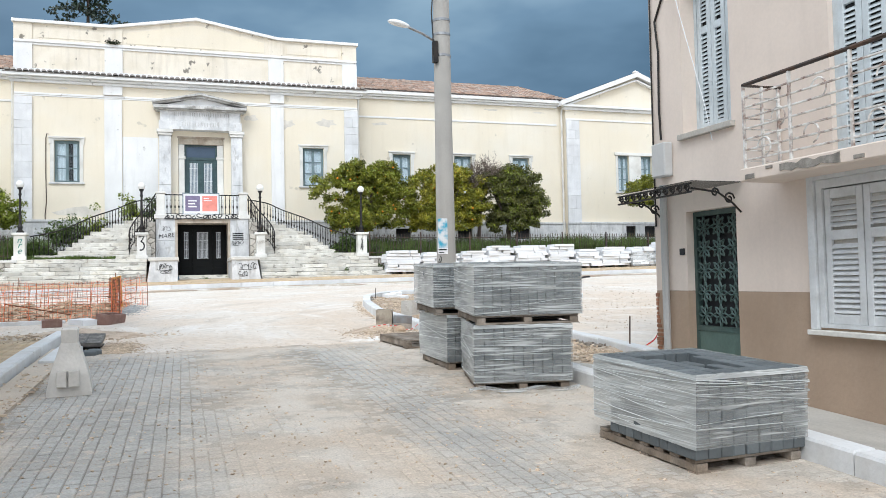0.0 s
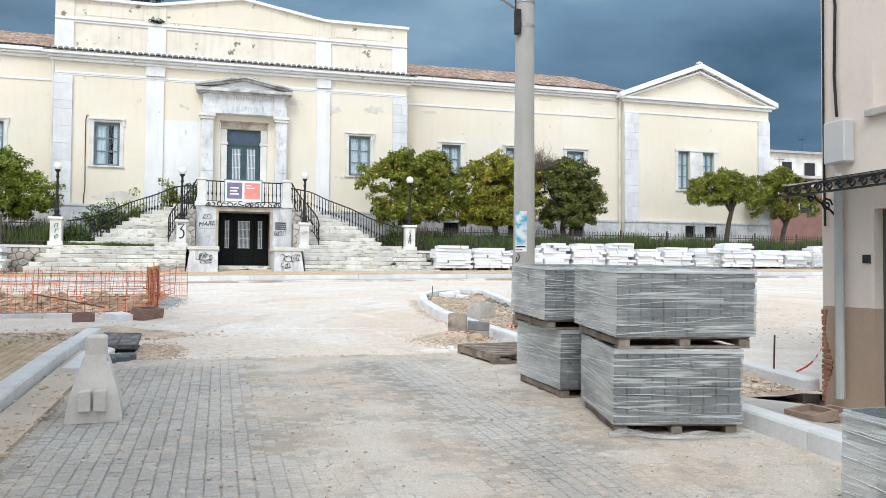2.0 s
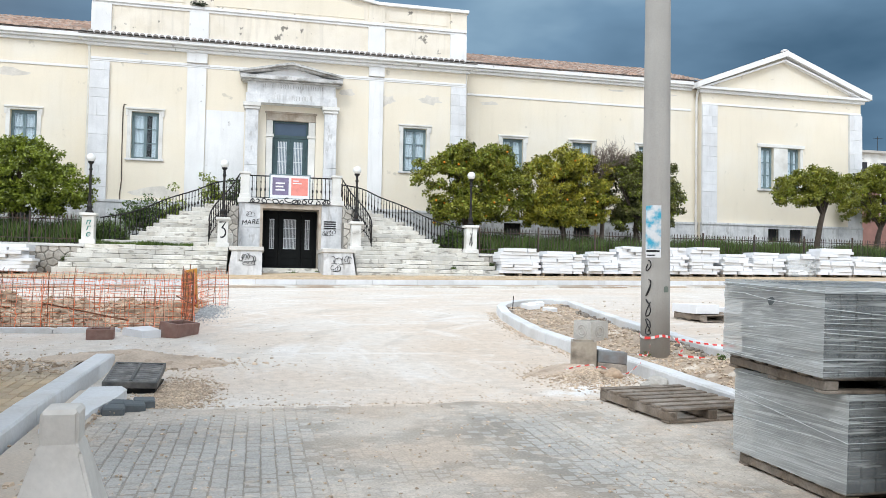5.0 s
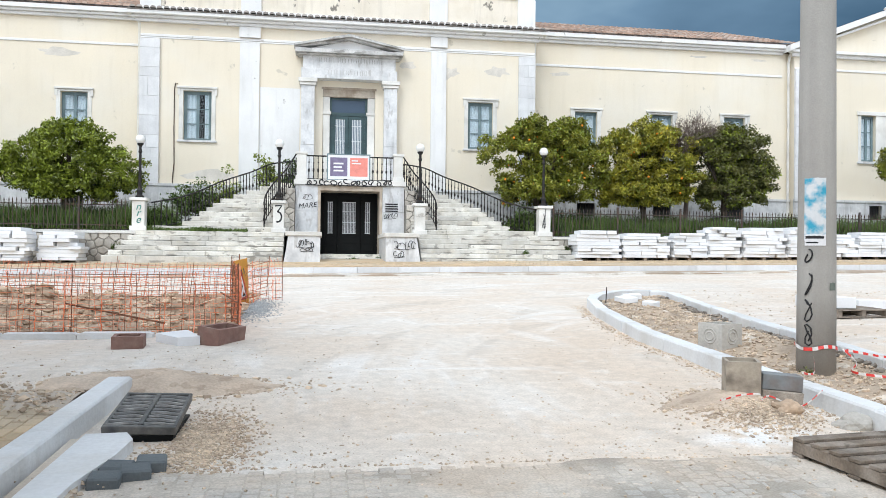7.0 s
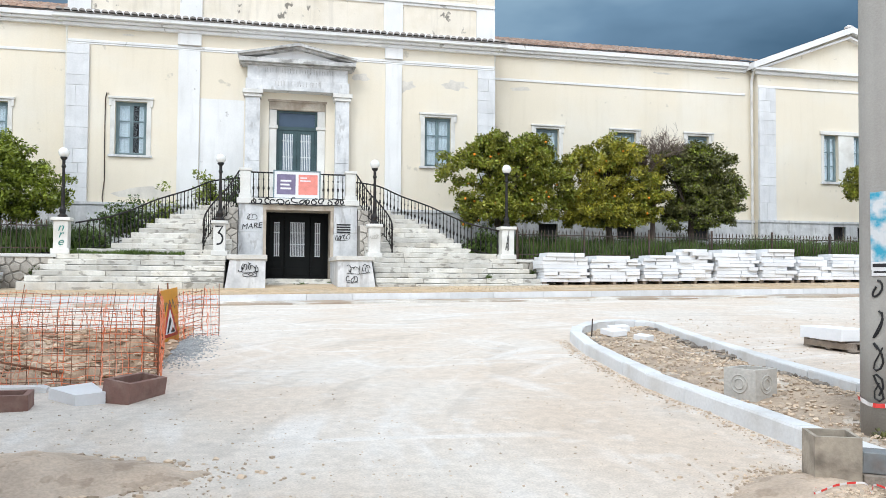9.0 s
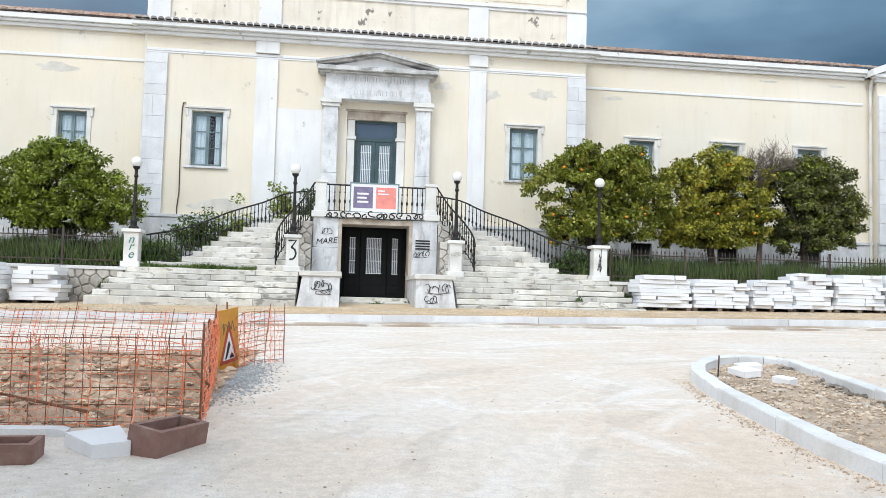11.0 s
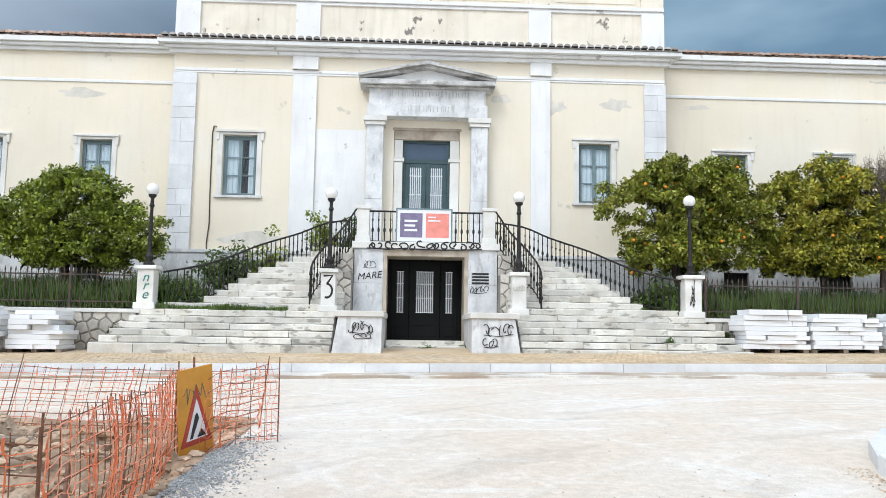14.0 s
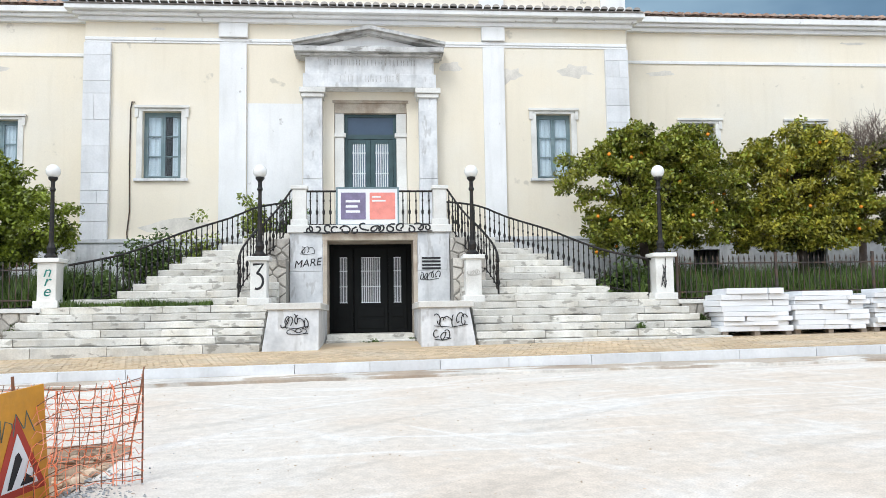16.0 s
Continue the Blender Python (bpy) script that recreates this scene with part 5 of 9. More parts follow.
for x0, x1 in ((-20, CX - 7.0), (CX + 7.0, 34)):
    c = part("wall_cap", boxes((x0, x1, 32.28, 32.85, 2.362, 2.46), bevel=0.01), M_PALE, None, "pale stone cap of the garden wall")
    tagged(c, category="wall cap", kind="structure")
w = part("garden_wall_far", boxes((12.0, 34, 32.35, 32.8, 1.3, 2.36)), M_MORTAR, None, "rendered retaining wall below the garden fence")
tagged(w, category="wall", kind="structure")


def soil_z(x, y):
    return 2.5 + 0.09 * (y - 32.8) + bumpy(x, y, 0.9, 0.06)


for i, (x0, x1) in enumerate(((-20.5, CX - 6.2), (CX + 6.2, 34))):
    g = new("garden_ground", grid_sheet(x0, x1, 60, 32.8, 38.2, 14, soil_z))
    g.data.materials.append(M_GARDEN)
    tagged(g, "weedy garden soil before the museum wall", "ground", kind="structure")

bm = bmesh.new()
tube(bm, [(0, 0, 0), (0, 0, 0.92)], 0.011, 5)
lathe(bm, [(0.011, 0.90), (0.022, 0.93), (0.004, 1.02)], 0, 0, 5)
PICKET = mesh_of(bm, "picket")
PICKET.materials.append(M_RUSTIRON)


def fence(x0, x1, step, label):
    t = thing("garden_fence", ((x0 + x1) / 2, 32.55, 2.46), label, "fence", group="garden fences")
    for z in (2.62, 3.28):
        part("rail", boxes((x0, x1, 32.535, 32.565, z, z + 0.03)), M_RUSTIRON, t)
    n = int((x1 - x0) / step)
    for k in range(n):
        x = x0 + (k + 0.5) * (x1 - x0) / n
        piece("picket", PICKET, pose(x, 32.55, 2.46, rj.uniform(-1.2, 1.2), rj.uniform(-1.2, 1.2)), t)
    for k in range(int((x1 - x0) / 2.4) + 1):
        x = x0 + k * 2.4
        part("post", boxes((x - 0.03, x + 0.03, 32.52, 32.58, 2.46, 3.55), bevel=0.008), M_RUSTIRON, t)


fence(CX - 16.0, CX - 7.3, 0.13, "rusty iron picket fence on the garden wall")
fence(CX + 7.1, 33.0, 0.13, "rusty iron picket fence on the garden wall")

# ---- houses beside the street ----
M_SHUTTER = mat("pale_blue_shutter_paint", (0.58, 0.64, 0.665), 0.6, var=0.08, scale=4, tint=(0.42, 0.46, 0.47), amount=0.4, tint_scale=5)
M_SHUTTER2 = mat("pale_grey_shutter_paint", (0.66, 0.68, 0.69), 0.6, var=0.07, scale=4, tint=(0.44, 0.45, 0.45), amount=0.4, tint_scale=5)
M_GREENIRON = mat("green_painted_iron", (0.07, 0.115, 0.105), 0.5, metal=0.2, var=0.2, scale=5, tint=(0.09, 0.12, 0.11), amount=0.4, tint_scale=7)
M_GREENSHEET = mat("green_sheet_metal", (0.10, 0.155, 0.135), 0.5, var=0.15, scale=4)
M_RAILWHITE = mat("peeling_white_rail_paint", (0.74, 0.73, 0.70), 0.6, var=0.1, scale=6, tint=(0.20, 0.10, 0.06), amount=0.85, tint_scale=11)
M_CLODGREY = mat("bare_broken_concrete", (0.24, 0.225, 0.20), 0.95, var=0.25, scale=6, tint=(0.40, 0.37, 0.33), amount=0.6, tint_scale=8, bump=0.5)
M_PIPE = mat("grey_plastic_pipe", (0.42, 0.42, 0.41), 0.5, var=0.06)
M_METER = mat("grey_meter_box", (0.52, 0.52, 0.51), 0.5, var=0.05)
M_BRICK = mat("crumbling_brick", (0.34, 0.17, 0.10), 0.9, var=0.3, scale=5, bump=0.5)
HX = 5.95
pink = thing("pink_house", (9, 0, 0), "two-storey pale pink house with brown dado and peeling balcony", "house")
DOORH, LWIN, UWIN, BDOOR = (5.1, 6.0, 0.22, 2.13), (2.88, 3.93, 0.86, 2.25), (5.12, 6.0, 3.07, 5.0), (2.55, 3.72, 2.44, 4.7)
part("lower_wall", pierced("x", HX, 0.4, -9, 6.66, -0.5, 1.19, [(DOORH[0], DOORH[1], 0.22, 1.19), (LWIN[0], LWIN[1], 0.86, 1.19)]), M_BROWN, pink, "brown painted dado")
part("upper_wall", pierced("x", HX, 0.4, -9, 6.66, 1.192, 7.2, [(DOORH[0], DOORH[1], 1.192, 2.13), (LWIN[0], LWIN[1], 1.192, 2.25), UWIN, BDOOR]), M_PINK, pink, "pale pink rendered wall")
part("side_wall", boxes((HX + 0.4, 15, 6.26, 6.66, -0.5, 7.2)), M_PINK, pink)
part("back_wall", boxes((14.6, 15, -9, 6.26, -0.5, 7.2), (HX + 0.4, 14.6, -9, -8.6, -0.5, 7.2)), M_PINK, pink)
part("roof", boxes((HX - 0.25, 15.2, -9.2, 6.9, 7.2, 7.35)), M_TILE, pink)
# Near-black sheet holds the dark of the house's rooms in its colour.
part("inner_back", boxes((HX + 1.0, HX + 1.05, -9, 6.2, -0.4, 7.1)), M_DARK, pink)
bm = bmesh.new()
kq = random.Random(2)
for k in range(19):
    z = 0.12 + k * 0.055
    w = 0.02 + 0.10 * max(0.0, 0.5 + noise.noise((z * 2.5, 0, 4)))
    box(bm, HX - 0.006 - kq.uniform(0, 0.01), HX + 0.03, 6.668 - w, 6.668, z, z + kq.uniform(0.03, 0.05))
part("bare_brick", bm, M_BRICK, pink, "crumbling brick at the house corner")


def shutter(y0, y1, z0, z1, x, material, parent, rows=2):
    """One louvred leaf that faces -x, its frame and slats."""
    lf = part("shutter", boxes((x, x + 0.035, y0, y0 + 0.07, z0, z1), (x, x + 0.035, y1 - 0.07, y1, z0, z1), *[(x, x + 0.035, y0 + 0.07, y1 - 0.07, zz, zz + 0.09) for zz in ([z0, z1 - 0.09] + ([z0 + (z1 - z0) * 0.62] if rows == 2 else []))], bevel=0.004), material, parent)
    z, spans = z0 + 0.1, []
    cut = z0 + (z1 - z0) * 0.62
    while z < z1 - 0.12:
        if not (rows == 2 and cut - 0.05 < z < cut + 0.09):
            bm = bmesh.new()
            vs = [bm.verts.new(p) for p in ((x + 0.004, y0 + 0.07, z), (x + 0.004, y1 - 0.07, z), (x + 0.03, y1 - 0.07, z + 0.035), (x + 0.03, y0 + 0.07, z + 0.035), (x + 0.004, y0 + 0.07, z + 0.008), (x + 0.004, y1 - 0.07, z + 0.008), (x + 0.03, y1 - 0.07, z + 0.043), (x + 0.03, y0 + 0.07, z + 0.043))]
            for q in ((0, 3, 2, 1), (4, 5, 6, 7), (0, 1, 5, 4), (3, 7, 6, 2)):
                bm.faces.new([vs[i] for i in q])
            part("slat", bm, material, lf)
        z += 0.05
    # Blue leaves: near-black sheet coloured as the gaps' shade; grey ones: concrete colour.
    part("shade", boxes((x + 0.036, x + 0.04, y0 + 0.05, y1 - 0.05, z0 + 0.05, z1 - 0.05)), M_DARK if material is M_SHUTTER else M_CONC, lf)


w1 = part("lower_window", pierced("x", HX - 0.02, 0.14, 2.881, 3.929, 0.861, 2.249, [(2.95, 3.86, 0.90, 2.17)]), M_SHUTTER2, pink, "pale grey shuttered window")
part("surround", boxes((HX - 0.05, HX - 0.002, 3.935, 4.02, 0.84, 2.33), (HX - 0.05, HX - 0.002, 2.8, 2.876, 0.84, 2.33), (HX - 0.05, HX - 0.002, 2.876, 3.935, 2.252, 2.33), bevel=0.004), M_SHUTTER2, w1)
part("sill", boxes((HX - 0.08, HX + 0.1, 2.78, 4.04, 0.79, 0.838), bevel=0.006), M_PALE, w1)
shutter(3.41, 3.85, 0.9, 2.16, HX + 0.0, M_SHUTTER2, w1)
shutter(2.96, 3.40, 0.9, 2.16, HX + 0.0, M_SHUTTER2, w1)
w2 = part("upper_window", boxes((HX + 0.2, HX + 0.3, 5.121, 5.16, 3.08, 5.0), (HX + 0.2, HX + 0.3, 5.95, 5.999, 3.08, 5.0)), M_SHUTTER, pink, "tall window with pale blue louvred shutters")
part("sill", boxes((HX - 0.06, HX + 0.25, 5.06, 6.05, 3.0, 3.068), bevel=0.006), M_CONC, w2)
for k in range(3):
    shutter(5.17 + k * 0.26, 5.42 + k * 0.26, 3.1, 4.98, HX + 0.2, M_SHUTTER, w2)
w3 = part("balcony_door", boxes((HX + 0.06, HX + 0.16, 3.66, 3.719, 2.45, 4.7)), M_SHUTTER, pink, "balcony door with pale blue louvred shutters")
for k in range(4):
    shutter(2.56 + k * 0.275, 2.83 + k * 0.275, 2.46, 4.68, HX + 0.05, M_SHUTTER, w3)
# street door of star-patterned ironwork
sd = part("street_door", boxes((HX + 0.10, HX + 0.16, 5.101, 5.15, 0.22, 2.129), (HX + 0.10, HX + 0.16, 5.95, 5.999, 0.22, 2.129), (HX + 0.10, HX + 0.16, 5.15, 5.95, 2.07, 2.129), (HX + 0.10, HX + 0.16, 5.15, 5.95, 0.72, 0.78)), M_GREENIRON, pink, "dark green iron door with star-patterned grille")
part("kick_plate", boxes((HX + 0.11, HX + 0.15, 5.15, 5.95, 0.23, 0.72)), M_GREENSHEET, sd, "lighter green sheet panel")
part("glass", boxes((HX + 0.17, HX + 0.18, 5.12, 5.98, 0.75, 2.12)), M_DARK, sd)
for iy in range(3):
    for iz in range(5):
        bm = bmesh.new()
        cy, cz, ry, rz = 5.15 + (iy + 0.5) * 0.8 / 3, 0.78 + (iz + 0.5) * 1.29 / 5, 0.133, 0.129
        for k in range(8):
            a, b = k * math.tau / 8, (k + 1) * math.tau / 8
            m = (a + b) / 2
            q1 = (HX + 0.11, cy + ry * math.cos(m) * 0.55, cz + rz * math.sin(m) * 0.55)
            tube(bm, [(HX + 0.11, cy, cz), q1, (HX + 0.11, cy + ry * math.cos(a), cz + rz * math.sin(a))], 0.012, 4)
            tube(bm, [q1, (HX + 0.11, cy + ry * math.cos(b), cz + rz * math.sin(b))], 0.012, 4)
        part("star_grille", bm, M_GREENIRON, sd)
# canopy over the door
cano = part("canopy", boxes((HX - 0.66, HX - 0.002, 4.98, 6.45, 2.372, 2.378)), M_GLASS, pink, "small wrought-iron canopy with scrolls")
bm = bmesh.new()
for y in (5.0, 6.42):
    tube(bm, [(HX - 0.01, y, 2.05), (HX - 0.12, y, 2.15), (HX - 0.3, y, 2.26), (HX - 0.64, y, 2.3)], 0.012, 5)
tube(bm, [(HX - 0.65, 4.98, 2.26), (HX - 0.65, 6.45, 2.26)], 0.012, 5)
tube(bm, [(HX - 0.65, 4.98, 2.35), (HX - 0.65, 6.45, 2.35)], 0.012, 5)
for k in range(11):
    y = 5.05 + k * 0.132
    tube(bm, [(HX - 0.65, y + 0.05 * math.cos(a) * (1 - a / 11), 2.305 + 0.045 * math.sin(a) * (1 - a / 11)) for a in [j * 0.8 for j in range(11)]], 0.012, 4)
for y in (5.0, 6.42):
    for c, r in ((0.16, 0.07), (0.34, 0.05)):
        tube(bm, [(HX - c + r * math.cos(a) * (1 - a / 11), y, 2.14 + c * 0.35 + r * math.sin(a) * (1 - a / 11)) for a in [j * 0.8 for j in range(11)]], 0.012, 4)
part("scrollwork", bm, M_IRON, cano, "black scrolled ironwork")
# balcony
bal = part("balcony", boxes((5.46, HX - 0.002, 0.6, 4.42, 2.29, 2.42), bevel=0.012), M_PINK, pink, "narrow concrete balcony with peeling edge")
kq = random.Random(31)
low = [(3.15 + 0.07 * i, 2.305 + kq.uniform(0, 0.035)) for i in range(11)]
high = [(3.15 + 0.07 * i, 2.40 - kq.uniform(0, 0.03)) for i in range(11)]
ring = low + high[::-1]
bm = bmesh.new()
fa, fb = [bm.verts.new((5.449, y, z)) for y, z in ring], [bm.verts.new((5.466, y, z)) for y, z in ring]
bm.faces.new(fa)
for i in range(len(ring)):
    q = (i + 1) % len(ring)
    bm.faces.new((fa[q], fa[i], fb[i], fb[q]))
part("bare_edge", bm, M_CLODGREY, bal, "broken dark bare concrete edge")
for y, z, w, h in ((4.2, 2.305, 0.13, 0.05), (3.95, 2.37, 0.09, 0.03), (2.9, 2.31, 0.11, 0.035), (2.2, 2.36, 0.15, 0.04)):
    part("bare_edge", boxes((5.451, 5.464, y, y + w, z, z + h), bevel=0.004), M_CLODGREY, bal)
BY0, BY1, BX = 0.65, 4.37, 5.5
for k in range(7):
    z = 2.50 + k * 0.105
    bm = bmesh.new()
    tube(bm, [(HX, BY1, z), (BX, BY1, z), (BX, BY0, z)], 0.011, 5)
    part("rail", bm, M_RAILWHITE, bal)
bm = bmesh.new()
tube(bm, [(HX, BY1, 3.25), (BX, BY1, 3.25), (BX, BY0, 3.25)], 0.02, 6)
part("top_rail", bm, M_RUSTIRON, bal, "dark rusty top rail")
for x, y in ((BX, BY1), (BX, 3.75), (BX, 3.05), (BX, 2.4), (BX, 1.7), (HX - 0.03, BY1), (5.72, BY1)):
    part("upright", boxes((x - 0.012, x + 0.012, y - 0.012, y + 0.012, 2.42, 3.25)), M_RAILWHITE, bal)
for y, z in ((4.1, 2.6), (3.9, 2.85), (3.5, 2.62), (3.4, 3.0), (2.8, 2.6), (2.7, 2.95)):
    bm = bmesh.new()
    tube(bm, [(BX, y + 0.09 * math.cos(a), z + 0.09 * math.sin(a)) for a in [j * 0.5 for j in range(10)]], 0.01, 4)
    part("ring", bm, M_RAILWHITE, bal)
bm = bmesh.new()
tube(bm, [(HX - 0.06, 6.37, 0.3), (HX - 0.06, 6.37, 2.5)], 0.045, 8)
part("rain_pipe", bm, M_PIPE, pink, "grey plastic rain pipe")
part("meter_box", boxes((HX - 0.13, HX - 0.002, 6.22, 6.5, 2.60, 3.02), bevel=0.015), M_METER, pink, "grey electricity meter box")
bm = bmesh.new()
tube(bm, [(HX - 0.03, 6.42, 3.08), (HX - 0.02, 6.46, 3.5), (HX - 0.02, 6.44, 4.2), (HX - 0.02, 6.5, 4.6), (HX - 0.02, 6.3, 4.9), (HX - 0.02, 5.6, 5.3)], 0.015, 5)
tube(bm, [(HX - 0.02, 6.6, 2.0), (HX - 0.02, 6.61, 3.0), (HX - 0.02, 6.6, 5.2)], 0.012, 5)
part("cable", bm, M_IRON, pink, "black cable on the wall")
bm = bmesh.new()
tube(bm, [(HX - 0.03, 5.42, 2.9), (HX - 0.05, 5.5, 3.3), (HX - 0.06, 5.95, 4.6), (HX - 0.05, 6.1, 5.1)], 0.006, 4)
part("cord", bm, M_WBAR, pink)
part("name_plate", boxes((HX - 0.015, HX - 0.002, 6.04, 6.13, 1.62, 1.70)), M_DARK, pink)

M_LPALE = mat("pale_trim_render", (0.70, 0.69, 0.68), 0.9, var=0.04)
left = thing("grey_house", (-8, 4, 0), "two-storey pale grey house with arched opening and floor band", "house")
LX = -3.5
bm = bmesh.new()
ARCH = [(10.45, 0.55), (10.45, 1.6)] + [(11.15 - 0.7 * math.cos(a), 1.6 + 0.34 * math.sin(a)) for a in [math.pi * k / 10 for k in range(1, 10)]] + [(11.85, 1.6), (11.85, 0.55)]
part("wall", pierced("x", LX - 0.4, 0.4, -9, 12.55, -0.5, 2.45, [(10.45, 11.85, 0.62, 1.94)]), M_GREYWALL, left, "pale grey lower wall")
bm = bmesh.new()
top = [(10.45, 1.945)] + [(y, z) for y, z in ARCH[1:-1]] + [(11.85, 1.945)]
for d in (LX - 0.4, LX):
    vs = [bm.verts.new((d, y, z)) for y, z in top]
    bm.faces.new(vs)
part("spandrel", bm, M_GREYWALL, left)
bm = bmesh.new()
inner_line = [(10.45, 0.62), *ARCH[1:-1], (11.85, 0.62)]
outer_line = [(10.27, 0.62), (10.27, 1.62)] + [(11.15 - 0.88 * math.cos(a), 1.62 + 0.50 * math.sin(a)) for a in [math.pi * k / 10 for k in range(1, 10)]] + [(12.03, 1.62), (12.03, 0.62)]
strips = [[bm.verts.new((x, y, z)) for y, z in line] for x, line in ((LX + 0.001, inner_line), (LX + 0.045, inner_line), (LX + 0.045, outer_line), (LX + 0.001, outer_line))]
for a, b in zip(strips, strips[1:]):
    for q in range(len(a) - 1):
        bm.faces.new((a[q], a[q + 1], b[q + 1], b[q]))
bmesh.ops.recalc_face_normals(bm, faces=bm.faces)
part("arch_band", bm, M_LPALE, left, "pale arch moulding")
part("arch_back", boxes((LX - 0.6, LX - 0.5, 10.2, 12.1, 0, 2.3)), M_GREYWALL, left)
part("arch_sill", boxes((LX - 0.4, LX + 0.03, 10.45, 11.85, 0.55, 0.618)), M_LPALE, left)
part("upper_wall", pierced("x", LX - 0.4, 0.4, -9, 12.55, 2.452, 7.0, [(9.6, 11.72, 3.58, 5.6)]), M_GREYWALL, left, "pale grey upper wall")
part("floor_band", boxes((LX - 0.05, LX + 0.06, -9, 12.6, 2.452, 2.62), bevel=0.008), M_LPALE, left)
part("sill_band", boxes((LX - 0.05, LX + 0.05, 9.5, 11.78, 3.44, 3.57), bevel=0.008), M_LPALE, left)
bm = bmesh.new()
notch = [(9.75, 2.86), (9.9, 2.86), (9.9, 2.78), (11.1, 2.78), (11.1, 2.86), (11.25, 2.86), (11.25, 3.2), (11.1, 3.2), (11.1, 3.3), (9.9, 3.3), (9.9, 3.2), (9.75, 3.2)]
fa, fb = [bm.verts.new((LX + 0.03, y, z)) for y, z in notch], [bm.verts.new((LX - 0.01, y, z)) for y, z in notch]
bm.faces.new(fa)
for i in range(len(notch)):
    q = (i + 1) % len(notch)
    bm.faces.new((fa[q], fa[i], fb[i], fb[q]))
part("panel", bm, M_LPALE, left, "pale notched panel below the upper recess")
part("corner_strip", boxes((LX - 0.05, LX + 0.035, 11.8, 12.56, 2.624, 7.0)), M_GREYWALL, left)
lw = part("loggia_window", boxes((LX - 0.36, LX - 0.32, 9.62, 11.35, 3.6, 5.6)), M_DARK, left, "dark window in the upper recess")
part("frame", boxes((LX - 0.32, LX - 0.27, 11.25, 11.35, 3.6, 5.6), (LX - 0.32, LX - 0.27, 9.62, 11.25, 3.6, 3.68)), M_FRAME, lw)
part("end_wall", boxes((-13, LX - 0.4, 12.15, 12.55, -0.5, 7.0)), M_GREYWALL, left)
part("back_wall", boxes((-13.4, -13, -9, 12.55, -0.5, 7.0), (-13, LX - 0.4, -9, -8.6, -0.5, 7.0)), M_GREYWALL, left)
part("roof", boxes((-13.6, LX + 0.3, -9.2, 12.8, 7.0, 7.15)), M_TILE, left)

# houses far off beside the museum
def far_house(x0, x1, y, z0, z1, material, label, wins):
    t = thing("distant_house", ((x0 + x1) / 2, y, z0), label, "house", group="distant houses")
    part("wall", boxes((x0, x1, y, y + 8, z0, z1)), material, t)
    part("roof", boxes((x0 - 0.3, x1 + 0.3, y - 0.4, y + 8.3, z1, z1 + 0.2)), M_CONC, t)
    for a, b, c, d in wins:
        w = part("window", boxes((a, b, y - 0.03, y - 0.002, c, d)), M_DARK, t)
        for e in (a - 0.1, b):
            part("jamb", boxes((e, e + 0.1, y - 0.05, y - 0.002, c - 0.1, d + 0.1)), M_PALE, w)
    bm = bmesh.new()
    tube(bm, [((x0 + x1) / 2, y + 2, z1), ((x0 + x1) / 2, y + 2, z1 + 2.0)], 0.03, 4)
    tube(bm, [((x0 + x1) / 2 - 0.5, y + 2, z1 + 1.8), ((x0 + x1) / 2 + 0.5, y + 2, z1 + 1.8)], 0.02, 4)
    part("antenna", bm, M_IRON, t)


M_BRICKWALL = mat("red_brown_wall", (0.22, 0.12, 0.10), 0.9, var=0.15)
far_house(40, 47.5, 52, 2, 9.2, M_BRICKWALL, "red-brown flat-roofed house behind the trees", [(41, 42, 6.5, 8), (44, 45.2, 6.5, 8)])
far_house(49, 60, 62, 2, 13.0, M_PALE, "pale upper storey of a flat-roofed house", [(50.5, 51.6, 10.4, 12.2), (53, 54.2, 10.4, 12.2)])
far_house(62, 74, 58, 2, 12, M_GREYWALL, "pale grey flat-roofed house", [(63, 64.4, 8, 10), (67, 68.4, 8, 10)])


